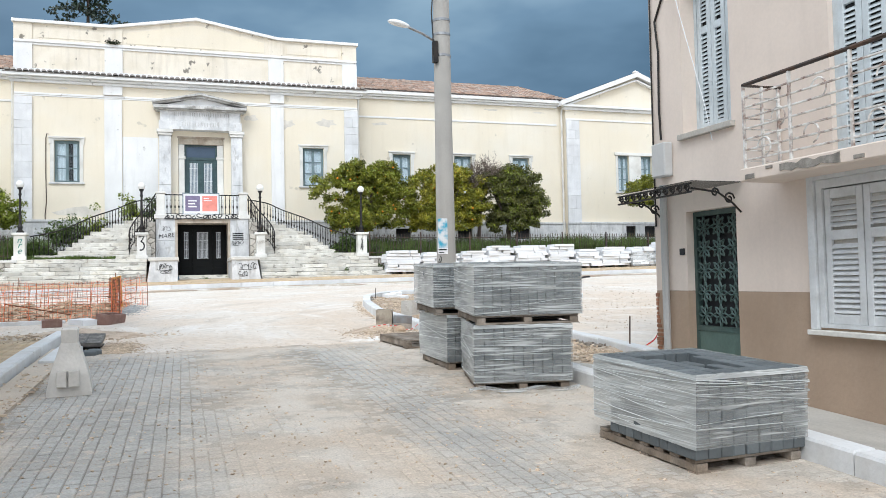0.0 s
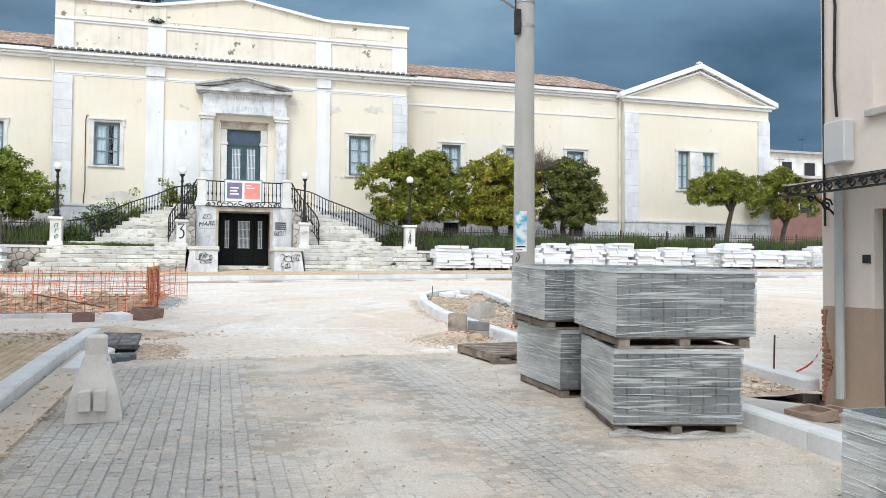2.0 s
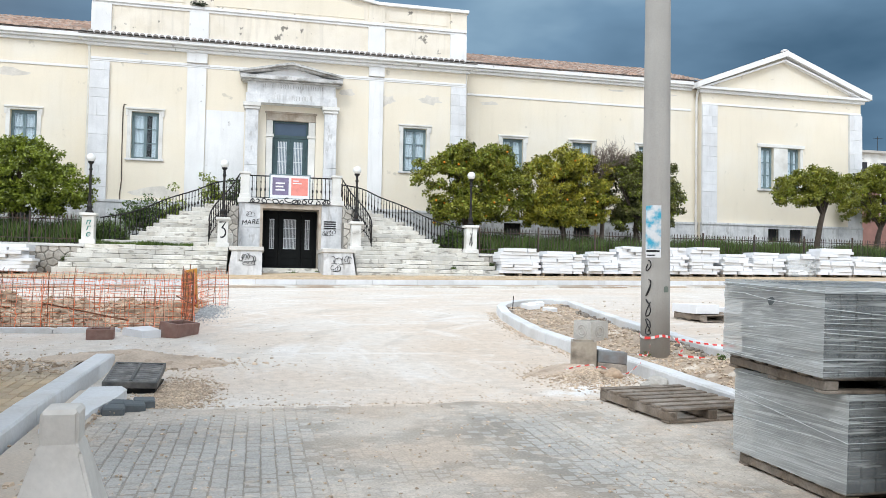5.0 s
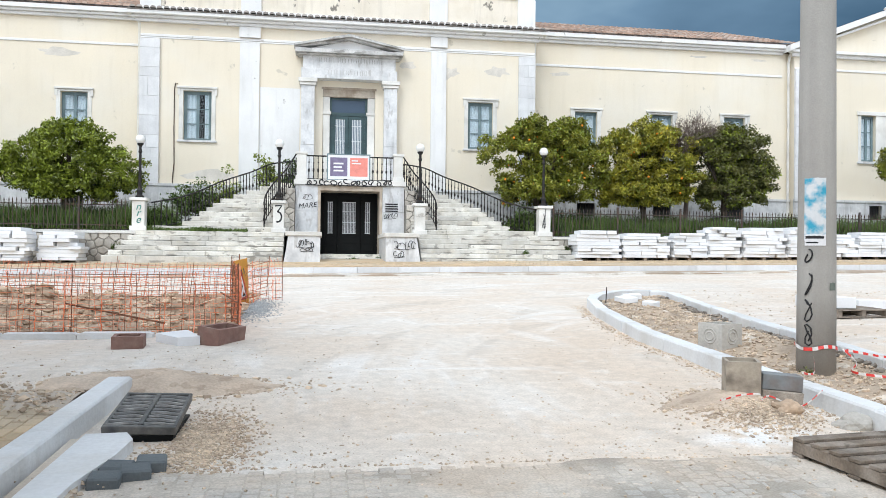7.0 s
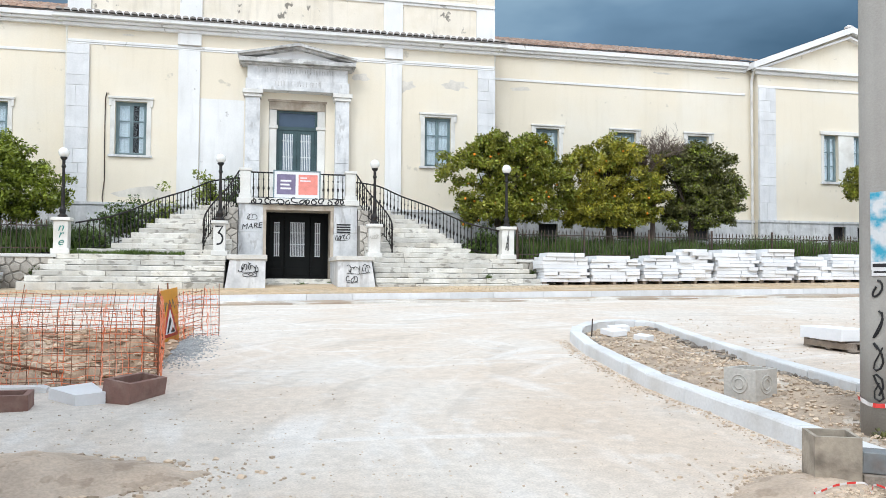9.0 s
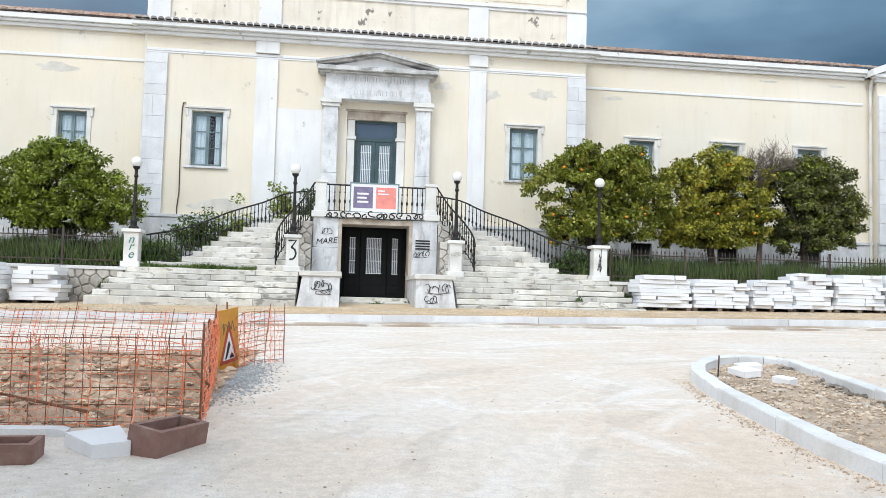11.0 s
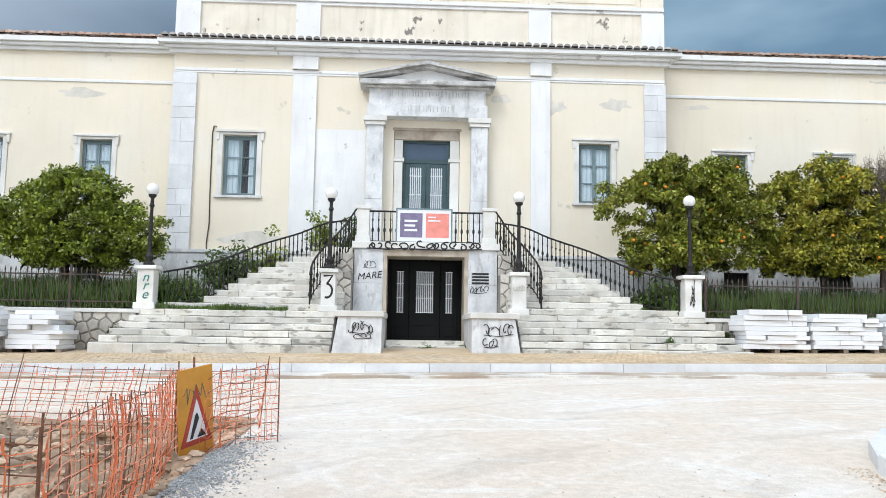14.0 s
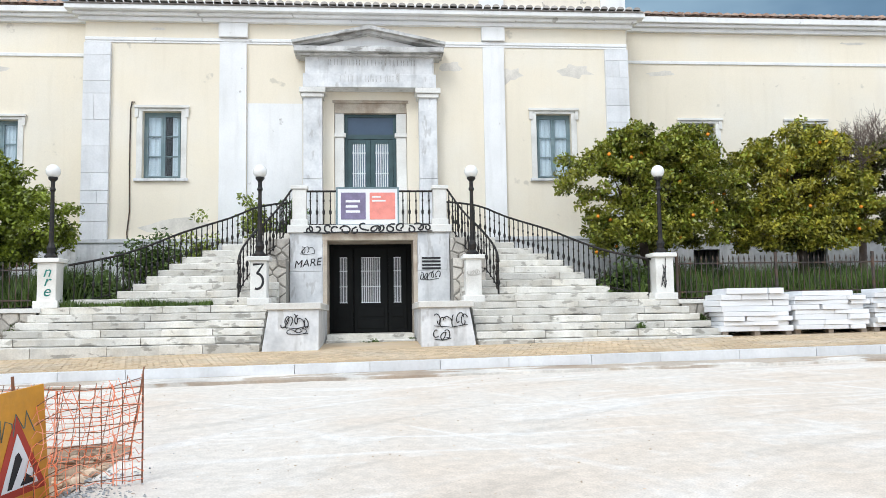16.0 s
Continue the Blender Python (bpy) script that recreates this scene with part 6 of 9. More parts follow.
# ---- kerbs, pavements and things of the street ----
def stone_run(name, pts, width, up, down, label, material, length=1.0, seed=0):
    """Kerb stones end to end along a line of (x, y); the line is their outer top edge, the stones lie to its right."""
    t = thing(name, (*pts[0], road(*pts[0])), label, "kerb", kind="structure")
    k = random.Random(seed)
    P = [Vector((x, y, 0)) for x, y in pts]
    stones = []
    for i, (a, b) in enumerate(zip(P, P[1:])):
        n = max(1, round((b - a).length / length))
        for j in range(n):
            stones.append((a.lerp(b, j / n), a.lerp(b, (j + 1) / n)))
    def side(i):
        d = Vector((0, 0, 0))
        for q in (i - 1, i):
            if 0 <= q < len(stones):
                e = (stones[q][1] - stones[q][0]).normalized()
                d += Vector((e.y, -e.x, 0))
        return d.normalized() * width
    for i, (a, b) in enumerate(stones):
        e = (b - a).normalized() * 0.004
        o = Vector((k.uniform(-0.006, 0.006), k.uniform(-0.006, 0.006), 0))
        corner = [a + e + o, b - e + o, b - e + o + side(i + 1), a + e + o + side(i)]
        dz = k.uniform(-0.006, 0.006)
        bm = bmesh.new()
        lo = [bm.verts.new((p.x, p.y, road(p.x, p.y) - down)) for p in corner]
        mid = [bm.verts.new((p.x, p.y, road(p.x, p.y) + up - 0.02 + dz)) for p in corner]
        cen = sum(corner, Vector()) / 4
        hi = [bm.verts.new((p.x + (cen.x - p.x) * 0.12, p.y + (cen.y - p.y) * 0.02, road(p.x, p.y) + up + dz)) for p in corner]
        for q in range(4):
            w = (q + 1) % 4
            bm.faces.new((lo[q], lo[w], mid[w], mid[q]))
            bm.faces.new((mid[q], mid[w], hi[w], hi[q]))
        bm.faces.new(hi)
        bmesh.ops.recalc_face_normals(bm, faces=bm.faces)
        part("kerb_stone", bm, material, t)
    return t


stone_run("kerb_west", [(-1.66, 12.95), (-1.74, 10.0), (-1.70, 6.0), (-1.68, -6)], 0.2, 0.15, 0.1, "pale concrete kerb of the ochre pavement", M_KERB, 2.0, seed=1)
stone_run("kerb_east", [(4.32, -6), (4.32, 9.0), (4.32, 13.2), (4.4, 16.0), (4.75, 18.6), (5.1, 20.1), (5.45, 20.85), (6.0, 21.5), (6.6, 21.85), (7.15, 21.75), (7.42, 21.2), (7.2, 19.5), (6.85, 16.9), (6.65, 15.0), (6.4, 13.4), (6.3, 10.5), (6.25, 8.4), (6.15, 6.95)], 0.2, 0.16, 0.12, "pale concrete kerb round the unfinished pavement", M_KERB, seed=2)
stone_run("kerb_corner", [(-14, 16.75), (-8, 16.72), (-2.2, 16.66)], 0.16, 0.055, 0.1, "low pale kerb before the dug-up ground", M_KERB, seed=3)
bm = bmesh.new()
slab(bm, [(-2.1, 16.2), (-1.75, 15.75), (-1.5, 15.9), (-1.75, 16.5)], lambda x, y: road(x, y) - 0.03, lambda x, y: road(x, y) + 0.10)
t = part("kerb_block", bm, M_SLAB, None, "loose pale kerb stone lying at the corner")
tagged(t, category="kerb stone")


def isle_z(x, y):
    return road(x, y) + 0.06 + bumpy(x, y, 1.1, 0.06) + bumpy(x, y, 3.1, 0.05) - 0.02 + mound(x, y, 5.6, 18.5, 0.7, 1.5, 0.10) + mound(x, y, 5.5, 11.2, 0.5, 1.0, 0.17) + mound(x, y, 5.2, 9.4, 0.5, 0.7, 0.12) + mound(x, y, 5.9, 15.6, 0.35, 1.2, 0.10)


isle = bmesh.new()
grid = {}
rows = [(6.6, 4.5, 6.2), (8.4, 4.5, 6.15), (10.5, 4.5, 6.15), (13.3, 4.5, 6.3), (15.0, 4.55, 6.5), (16.9, 4.65, 6.7), (18.6, 4.9, 6.95), (19.5, 5.1, 7.05), (20.1, 5.25, 7.15), (20.8, 5.6, 7.2), (21.3, 6.05, 7.1), (21.6, 6.5, 6.9)]
ys = np.arange(6.66, 21.6, 0.07)
for j, y in enumerate(ys):
    x0 = float(np.interp(y, [r[0] for r in rows], [r[1] for r in rows]))
    x1 = float(np.interp(y, [r[0] for r in rows], [r[2] for r in rows]))
    for i in range(33):
        x = x0 + (x1 - x0) * i / 32
        grid[j, i] = isle.verts.new((x, y, isle_z(x, y)))
for j in range(len(ys) - 1):
    for i in range(32):
        isle.faces.new((grid[j, i], grid[j, i + 1], grid[j + 1, i + 1], grid[j + 1, i]))
ob = part("ground_island", isle, M_FILL, None, "rubble and soil fill between the new kerbs", smooth=True)
tagged(ob, category="ground", kind="structure")
bm = bmesh.new()
for k in range(12):
    y = -6 + k * 1.05
    slab(bm, [(4.525, y), (HX - 0.005, y), (HX - 0.005, y + 1.05), (4.525, y + 1.05)], lambda x, y: road(x, y) - 0.3, lambda x, y: road(x, y) + 0.13 - 0.13 * (x - 4.5) + bumpy(x, y, 2, 0.01))
bmesh.ops.remove_doubles(bm, verts=bm.verts, dist=0.001)
ob = part("pavement_east", bm, M_CONC, None, "dusty raw concrete pavement beside the pink house")
tagged(ob, category="pavement", kind="structure")
bm = bmesh.new()
for k in range(16):
    y = -6 + k * 1.08
    slab(bm, [(-1.695, y), (-1.36, y), (-1.34, y + 1.08), (-1.695, y + 1.08)], lambda x, y: road(x, y) - 0.1, lambda x, y: road(x, y) + 0.035 + bumpy(x, y, 3, 0.012))
bmesh.ops.remove_doubles(bm, verts=bm.verts, dist=0.001)
ob = part("gutter_west", bm, M_SAND, None, "dusty concrete gutter strip beside the kerb")
tagged(ob, category="gutter", kind="structure")


# loose stones
def rocks(name, count, place, size, material, label, seed, category="rubble"):
    """Many angular stones in one mesh; place gives x, y, z for a random source."""
    k = random.Random(seed)
    base = []
    bm = bmesh.new()
    bmesh.ops.create_icosphere(bm, subdivisions=1, radius=1)
    ico_v = [v.co.copy() for v in bm.verts]
    ico_f = [[v.index for v in f.verts] for f in bm.faces]
    bm.free()
    cube_v = [Vector((x, y, z)) for x in (-1, 1) for y in (-1, 1) for z in (-1, 1)]
    cube_f = [(0, 1, 3, 2), (4, 6, 7, 5), (0, 4, 5, 1), (2, 3, 7, 6), (0, 2, 6, 4), (1, 5, 7, 3)]
    verts, faces = [], []
    for _ in range(count):
        p = place(k)
        if p is None:
            continue
        s = size[0] + (size[1] - size[0]) * k.random() ** 3
        vv, ff = (ico_v, ico_f) if s > 0.035 else (cube_v, cube_f)
        rot = Euler((k.uniform(0, 6), k.uniform(0, 6), k.uniform(0, 6))).to_matrix()
        sc = Vector((s * k.uniform(0.7, 1.3), s * k.uniform(0.6, 1.1), s * k.uniform(0.4, 0.8)))
        o = len(verts)
        for v in vv:
            q = rot @ (v * k.uniform(0.75, 1.1))
            verts.append((p[0] + q.x * sc.x, p[1] + q.y * sc.y, p[2] + q.z * sc.z))
        faces += [tuple(o + i for i in f) for f in ff]
    me = bpy.data.meshes.new(name)
    me.from_pydata(verts, [], faces)
    me.materials.append(material)
    ob = new(name, me)
    return tagged(ob, label, category, kind="stuff")


M_GRAVEL = mat("pale_gravel", (0.57, 0.465, 0.35), 0.95, var=0.15, scale=4, tint=(0.42, 0.33, 0.25), amount=0.6, tint_scale=6, island=0.28, bump=0.3)
M_BLUEGRAVEL = mat("blue_grey_gravel", (0.36, 0.375, 0.38), 0.95, var=0.15, scale=4, island=0.25, bump=0.3)
M_CLOD = mat("dark_mortar_clod", (0.22, 0.195, 0.165), 0.95, var=0.2, scale=5, tint=(0.36, 0.32, 0.27), amount=0.6, tint_scale=6, island=0.25, bump=0.4)
M_ROCK = mat("pale_brown_rock", (0.47, 0.35, 0.245), 0.95, var=0.2, scale=3, tint=(0.55, 0.47, 0.38), amount=0.4, tint_scale=3, island=0.35, bump=0.4)


def in_pit(k):
    x, y = k.uniform(-13, -1.3), k.uniform(17.0, 23.0)
    return (x, y, ground_z(x, y) - 0.075 * pit(x, y) + ledge(x, y) + 0.01)


def in_isle(k):
    y = k.uniform(6.8, 21.4)
    x0 = float(np.interp(y, [r[0] for r in rows], [r[1] for r in rows]))
    x1 = float(np.interp(y, [r[0] for r in rows], [r[2] for r in rows]))
    x = k.uniform(x0, x1)
    return (x, y, isle_z(x, y) + 0.01)


def heap(cx, cy, rx, ry):
    def place(k):
        x, y = k.gauss(cx, rx), k.gauss(cy, ry)
        if y < 10.5:
            return None
        return (x, y, ground_z(x, y) + 0.005)
    return place


def on_road(k):
    x, y = k.uniform(-4, 4.2), 10.6 + 17 * k.random() ** 3.2
    return (x, y, ground_z(x, y) + 0.002)


def along_left(k):
    y = k.uniform(-4, 10.5)
    x = k.gauss(-1.42, 0.12)
    return (x, y, road(x, y) + 0.035)


def on_paving(k):
    x, y = k.uniform(-1.2, 4.2), k.uniform(-4, 10.4)
    return (x, y, road(x, y) + 0.004)


rocks("pit_rubble", 13000, in_pit, (0.006, 0.085), M_ROCK, "brown and pale broken stones in the dug-up ground", 1)
rocks("pit_stones", 420, in_pit, (0.07, 0.21), M_ROCK, "larger broken stones lying about the dug-up ground", 21)
rocks("island_rubble", 11000, in_isle, (0.003, 0.024), M_GRAVEL, "broken stone and gravel between the kerbs", 2)
def by_kerb(k):
    y = k.uniform(8.0, 21.0)
    x0 = float(np.interp(y, [r[0] for r in rows], [r[1] for r in rows]))
    x1 = float(np.interp(y, [r[0] for r in rows], [r[2] for r in rows]))
    if noise.noise((y * 0.9, 2.0, 0)) < -0.05:
        return None
    x = x1 - abs(k.gauss(0, 0.14)) if k.random() < 0.7 else x0 + abs(k.gauss(0, 0.08))
    return (x, y, isle_z(x, y) + 0.02)


rocks("kerb_mortar", 1300, by_kerb, (0.012, 0.075), M_CLOD, "dark lumps of mortar and clods against the kerb", 33)
for x, y, w, d, r in ((5.85, 20.0, 0.30, 0.36, 12), (6.15, 20.45, 0.34, 0.24, -8), (6.05, 19.3, 0.2, 0.26, 30)):
    bm = boxes((-w / 2, w / 2, -d / 2, d / 2, -0.03, 0.07), bevel=0.008)
    bm.transform(Matrix.Translation((x, y, isle_z(x, y) + 0.055)) @ pose(0, 0, 0, 5, -4, r))
    tagged(part("broken_slab", bm, M_SLAB, None, "broken white slab lying in the sandy fill"), category="slab", group="broken slabs")
rocks("gravel_heap", 4200, heap(-0.80, 11.3, 0.17, 0.45), (0.003, 0.013), M_GRAVEL, "loose gravel beside the drain grate", 3)
rocks("gravel_heap", 5200, heap(3.55, 11.75, 0.24, 0.32), (0.003, 0.015), M_GRAVEL, "heap of pale gravel beside the kerb", 4)
rocks("mound_stones", 1500, heap(-1.25, 13.15, 0.5, 0.2), (0.004, 0.024), M_GRAVEL, "stones in the spilled dirt behind the drain grate", 31)
rocks("pavement_rubble", 900, lambda k: (lambda x, y: (x, y, max(ground_z(x, y), road(x, y) + 0.152 - 0.16 * smooth(12.2, 13.2, y)) + 0.004))(k.uniform(-3.4, -1.9), k.gauss(12.4, 0.5)), (0.004, 0.026), M_GRAVEL, "broken stone at the unfinished pavement end", 32)
rocks("road_gravel", 4500, on_road, (0.002, 0.0095), M_GRAVEL, "scattered pebbles on the dusty road", 5)
rocks("gutter_gravel", 900, along_left, (0.004, 0.022), M_GRAVEL, "crumbled stone along the gutter", 6)
rocks("paving_grit", 7000, on_paving, (0.002, 0.010), M_GRAVEL, "grit scattered over the paving", 7)
rocks("kerb_gravel", 1500, lambda k: (lambda y: (float(np.interp(y, [8, 13.2, 16, 18.6, 20.1], [4.3, 4.3, 4.38, 4.72, 5.06])) - abs(k.gauss(0, 0.12)), y, ground_z(4.2, y) + 0.004))(k.uniform(10.6, 20.3)), (0.003, 0.014), M_GRAVEL, "grit along the foot of the kerb", 8)


def boulder(x, y, z, r, seed, label, material):
    bm = bmesh.new()
    bmesh.ops.create_icosphere(bm, subdivisions=3, radius=1)
    for v in bm.verts:
        n = 1 + 0.35 * noise.noise(v.co * 1.3 + Vector((seed, 0, 0))) + 0.12 * noise.noise(v.co * 4)
        v.co = Vector((v.co.x * r * 1.3, v.co.y * r * 0.9, v.co.z * r * 0.7)) * n + Vector((x, y, z))
    return tagged(part("boulder", bm, material, None, label), category="stone")


rocks("side_rubble", 1800, lambda k: (lambda x, y: (x, y, ground_z(x, y) + 0.004))(k.uniform(7.6, 15.0), k.uniform(10.8, 23.0)), (0.003, 0.02), M_GRAVEL, "broken stone scattered over the dusty side street", 36)
bent = thing("bent_pipe", (11.7, 19.65, ground_z(11.7, 19.65)), "bent black pipe standing out of the dusty ground", "pipe")
zp = ground_z(11.7, 19.65)
part("pipe", tube(bmesh.new(), arc_path([(11.7, 19.65, zp - 0.1), (11.7, 19.65, zp + 0.28), (11.75, 19.65, zp + 0.48), (11.9, 19.65, zp + 0.58), (12.12, 19.65, zp + 0.6)], 4), 0.03, 8), M_IRON, bent)
part("collar", boxes((11.58, 11.82, 19.53, 19.77, zp - 0.05, zp + 0.1), bevel=0.02), M_KERB, bent, "pale concrete collar round the pipe")
rocks("gravel_bank", 5000, heap(-1.15, 20.0, 0.20, 0.85), (0.003, 0.013), M_BLUEGRAVEL, "blue-grey gravel bank along the net", 9)
boulder(3.83, 11.5, 0.52, 0.095, 3, "pale rounded stone on the gravel heap", M_ROCK)
boulder(4.22, 11.2, 0.44, 0.12, 8, "flat broken stone beside the kerb", M_CONC)


# Plank added as a dark strip for the ledge shadow across the pit.
bm = boxes((-1.0, 1.0, -0.06, 0.06, 0, 0.05), bevel=0.006)
bm.transform(Matrix.Translation((-3.7, 22.1, ground_z(-3.7, 22.1) + 0.16)) @ pose(0, 0, 0, 0, 3, -4))
tagged(part("plank", bm, M_WOOD, None, "dark weathered plank standing in for a ledge shadow across the pit rubble"), category="plank")


# pallets and their loads
def pallet(parent, w, d, h=0.10):
    """Boards on bearers, centred, standing on z = 0."""
    for k in range(3):
        x = -w / 2 + 0.05 + k * (w - 0.1) / 2
        part("bearer", boxes((x - 0.045, x + 0.045, -d / 2, d / 2, 0.02, h - 0.025), bevel=0.004), M_WOOD, parent, local=True)
    for k in range(7):
        y = -d / 2 + 0.06 + k * (d - 0.12) / 6
        part("board", boxes((-w / 2, w / 2, y - 0.05, y + 0.05, h - 0.022, h), bevel=0.003), M_WOOD, parent, local=True)
    for y in (-d / 2 + 0.05, 0, d / 2 - 0.05):
        part("bottom_board", boxes((-w / 2, w / 2, y - 0.05, y + 0.05, 0.0, 0.019), bevel=0.003), M_WOOD, parent, local=True)


def wrap_material(name, least, most):
    """Clear stretch film, milky where it is doubled or creased; a milkier one paints lit sides."""
    m = bpy.data.materials.new(name)
    m.use_nodes = True
    n, l = m.node_tree.nodes, m.node_tree.links
    b = n["Principled BSDF"]
    b.inputs["Base Color"].default_value = (0.58, 0.605, 0.60, 1)
    b.inputs["Roughness"].default_value = 0.24
    geo = n.new("ShaderNodeNewGeometry")
    total, crease = None, None
    for sx, turn, lo, hi, f0, f1 in (((1.3, 1.3, 130.0), (0.02, 0.04, 0), 0.0, 0.26, 0.50, 0.66), ((1.6, 1.6, 5.0), (0, 0.05, 0), least, most, 0.36, 0.64),
                                     ((1.6, 1.6, 34.0), (0.16, -0.14, 0.2), 0.0, 0.50, 0.57, 0.66), ((2.0, 2.0, 26.0), (-0.22, 0.2, 0.1), 0.0, 0.40, 0.60, 0.68)):
        mp, t, r = n.new("ShaderNodeMapping"), n.new("ShaderNodeTexNoise"), n.new("ShaderNodeMapRange")
        mp.inputs["Scale"].default_value, mp.inputs["Rotation"].default_value = sx, turn
        t.inputs["Scale"].default_value, t.inputs["Detail"].default_value, t.inputs["Distortion"].default_value = 1.0, 6, 0.25
        for key, val in zip(("From Min", "From Max", "To Min", "To Max"), (f0, f1, lo, hi)):
            r.inputs[key].default_value = val
        l.new(geo.outputs["Position"], mp.inputs["Vector"])
        l.new(mp.outputs[0], t.inputs["Vector"])
        l.new(t.outputs[0], r.inputs["Value"])
        if total is None:
            total, crease = r.outputs[0], t.outputs[0]
        else:
            add = n.new("ShaderNodeMath")
            add.operation, add.use_clamp = "ADD", True
            l.new(total, add.inputs[0])
            l.new(r.outputs[0], add.inputs[1])
            total = add.outputs[0]
    l.new(total, b.inputs["Alpha"])
    bp = n.new("ShaderNodeBump")
    bp.inputs["Strength"].default_value, bp.inputs["Distance"].default_value = 0.7, 0.012
    l.new(crease, bp.inputs["Height"])
    l.new(bp.outputs[0], b.inputs["Normal"])
    return m


M_FILM = wrap_material("stretch_film", 0.12, 0.40)
# Milkier copy for the loose hem and for the loads' sunlit -x side.
M_FILM_HEM_LIT = wrap_material("hem_and_lit_side_film", 0.52, 0.86)
M_FILM_ROPE = mat("gathered_film", (0.60, 0.63, 0.625), 0.3, var=0.12, scale=8, bump=0.1, spec=0.5)
M_BLOCK = mat("dark_grey_concrete_block", (0.125, 0.142, 0.15), 0.85, var=0.14, scale=3, fine=50, piece=0.20, bump=0.25)


def shrink_wrap(w, d, h, z0, seed, open_top=False):
    """A creased film skin round a load."""
    bm = bmesh.new()
    nx, nz = 14, 10
    rings = []
    for j in range(nz + 1):
        ring = []
        z = z0 + h * j / nz
        for sx, sy, ex, ey in ((-1, -1, 1, -1), (1, -1, 1, 1), (1, 1, -1, 1), (-1, 1, -1, -1)):
            for i in range(nx):
                f = i / nx
                x, y = (sx + (ex - sx) * f) * w / 2, (sy + (ey - sy) * f) * d / 2
                sag = 0.008 * math.sin(math.pi * f)
                q = noise.noise((x * 5 + seed, y * 5, z * 26)) * 0.008 + 0.012 - sag
                nrm = Vector((0, -1, 0)) if sy == ey == -1 else Vector((0, 1, 0)) if sy == ey == 1 else Vector((1, 0, 0)) if sx == ex == 1 else Vector((-1, 0, 0))
                if i == 0:
                    nrm = (Vector((x / w, y / d, 0))).normalized()
                ring.append(bm.verts.new((x + nrm.x * q, y + nrm.y * q, z)))
        rings.append(ring)
    n = len(rings[0])
    for a, b in zip(rings, rings[1:]):
        for k in range(n):
            # The -x side's brighter, lit look is put into a milkier film.
            bm.faces.new((a[k], a[(k + 1) % n], b[(k + 1) % n], b[k])).material_index = 1 if k >= 3 * nx else 0
    if not open_top:
        c = bm.verts.new((0, 0, z0 + h + 0.006))
        for k in range(n):
            bm.faces.new((rings[-1][k], rings[-1][(k + 1) % n], c))
    return bm


def block_stack(w, d, h, m, label, seed, hollow=False):
    """A wrapped load of paving blocks on a pallet; w across, d deep, h tall over all."""
    t = thing("paver_stack", Matrix(), label, "stacked pavers", group="wrapped pallets of pavers")
    k = random.Random(seed)
    pallet(t, w * 0.96, d * 0.96)
    z0 = 0.102
    rows_n = max(3, round((h - z0) / 0.078))
    rh = (h - z0) / rows_n
    nx, ny = round(w / 0.1), round(d / 0.1)
    bw, bd = w / nx, d / ny
    bm = boxes((-bw / 2 + 0.003, bw / 2 - 0.003, -0.098, 0.098, 0.002, rh - 0.002), bevel=0.006)
    across = mesh_of(bm, "paver")
    across.materials.append(M_BLOCK)
    bm = boxes((-0.098, 0.098, -bd / 2 + 0.003, bd / 2 - 0.003, 0.002, rh - 0.002), bevel=0.006)
    along = mesh_of(bm, "paver")
    along.materials.append(M_BLOCK)
    core_top = z0 + (rows_n - (2 if hollow else 1)) * rh
    part("core", boxes((-w / 2 + 0.19, w / 2 - 0.19, -d / 2 + 0.19, d / 2 - 0.19, z0, core_top)), M_BLOCK, t, local=True)

    def put(me, x, y, z):
        ob = new("paver", me)
        ob.parent = t
        ob.matrix_basis = pose(x + k.uniform(-0.004, 0.004), y + k.uniform(-0.004, 0.004), z, 0, 0, k.uniform(-0.8, 0.8))
    for r in range(rows_n):
        z = z0 + r * rh
        top = r == rows_n - 1
        for i in range(nx):
            put(across, -w / 2 + (i + 0.5) * bw, -d / 2 + 0.1, z)
            if top or r == rows_n - 2:
                put(across, -w / 2 + (i + 0.5) * bw, d / 2 - 0.1, z)
        for i in range(2, ny - 2):
            put(along, -w / 2 + 0.1, -d / 2 + (i + 0.5) * bd, z)
            if r % 2 == 0 or top:
                put(along, w / 2 - 0.1, -d / 2 + (i + 0.5) * bd, z)
        if top:
            for i in range(2, nx - 2):
                for j in range(1, int((d - 0.4) / 0.2) + 1):
                    if hollow and (2 < i < nx - 3) and k.random() < 0.75:
                        continue
                    put(across, -w / 2 + (i + 0.5) * bw, -d / 2 + 0.1 + 0.2 * j, z)
    part("film", shrink_wrap(w, d, (h - 0.172) if hollow else (h - 0.095), 0.175 if hollow else 0.098, seed * 3.7, hollow), M_FILM, t, "crinkled clear stretch film", local=True).data.materials.append(M_FILM_HEM_LIT)
    # gathered creases of the film, drawn tight round the load
    bm = bmesh.new()
    low, high = (0.2, h - 0.02) if hollow else (0.12, h - 0.02)
    for _ in range(18):
        za = k.uniform(low, high)
        zs = [min(high, max(low, za + k.gauss(0, 0.05))) for _ in range(5)]
        start, span = k.randrange(4), k.choice([1, 1, 2, 2, 3])
        cor = [(-w / 2 - 0.016, -d / 2 - 0.016), (w / 2 + 0.016, -d / 2 - 0.016), (w / 2 + 0.016, d / 2 + 0.016), (-w / 2 - 0.016, d / 2 + 0.016)]
        pts = []
        for q in range(span):
            a, b = cor[(start + q) % 4], cor[(start + q + 1) % 4]
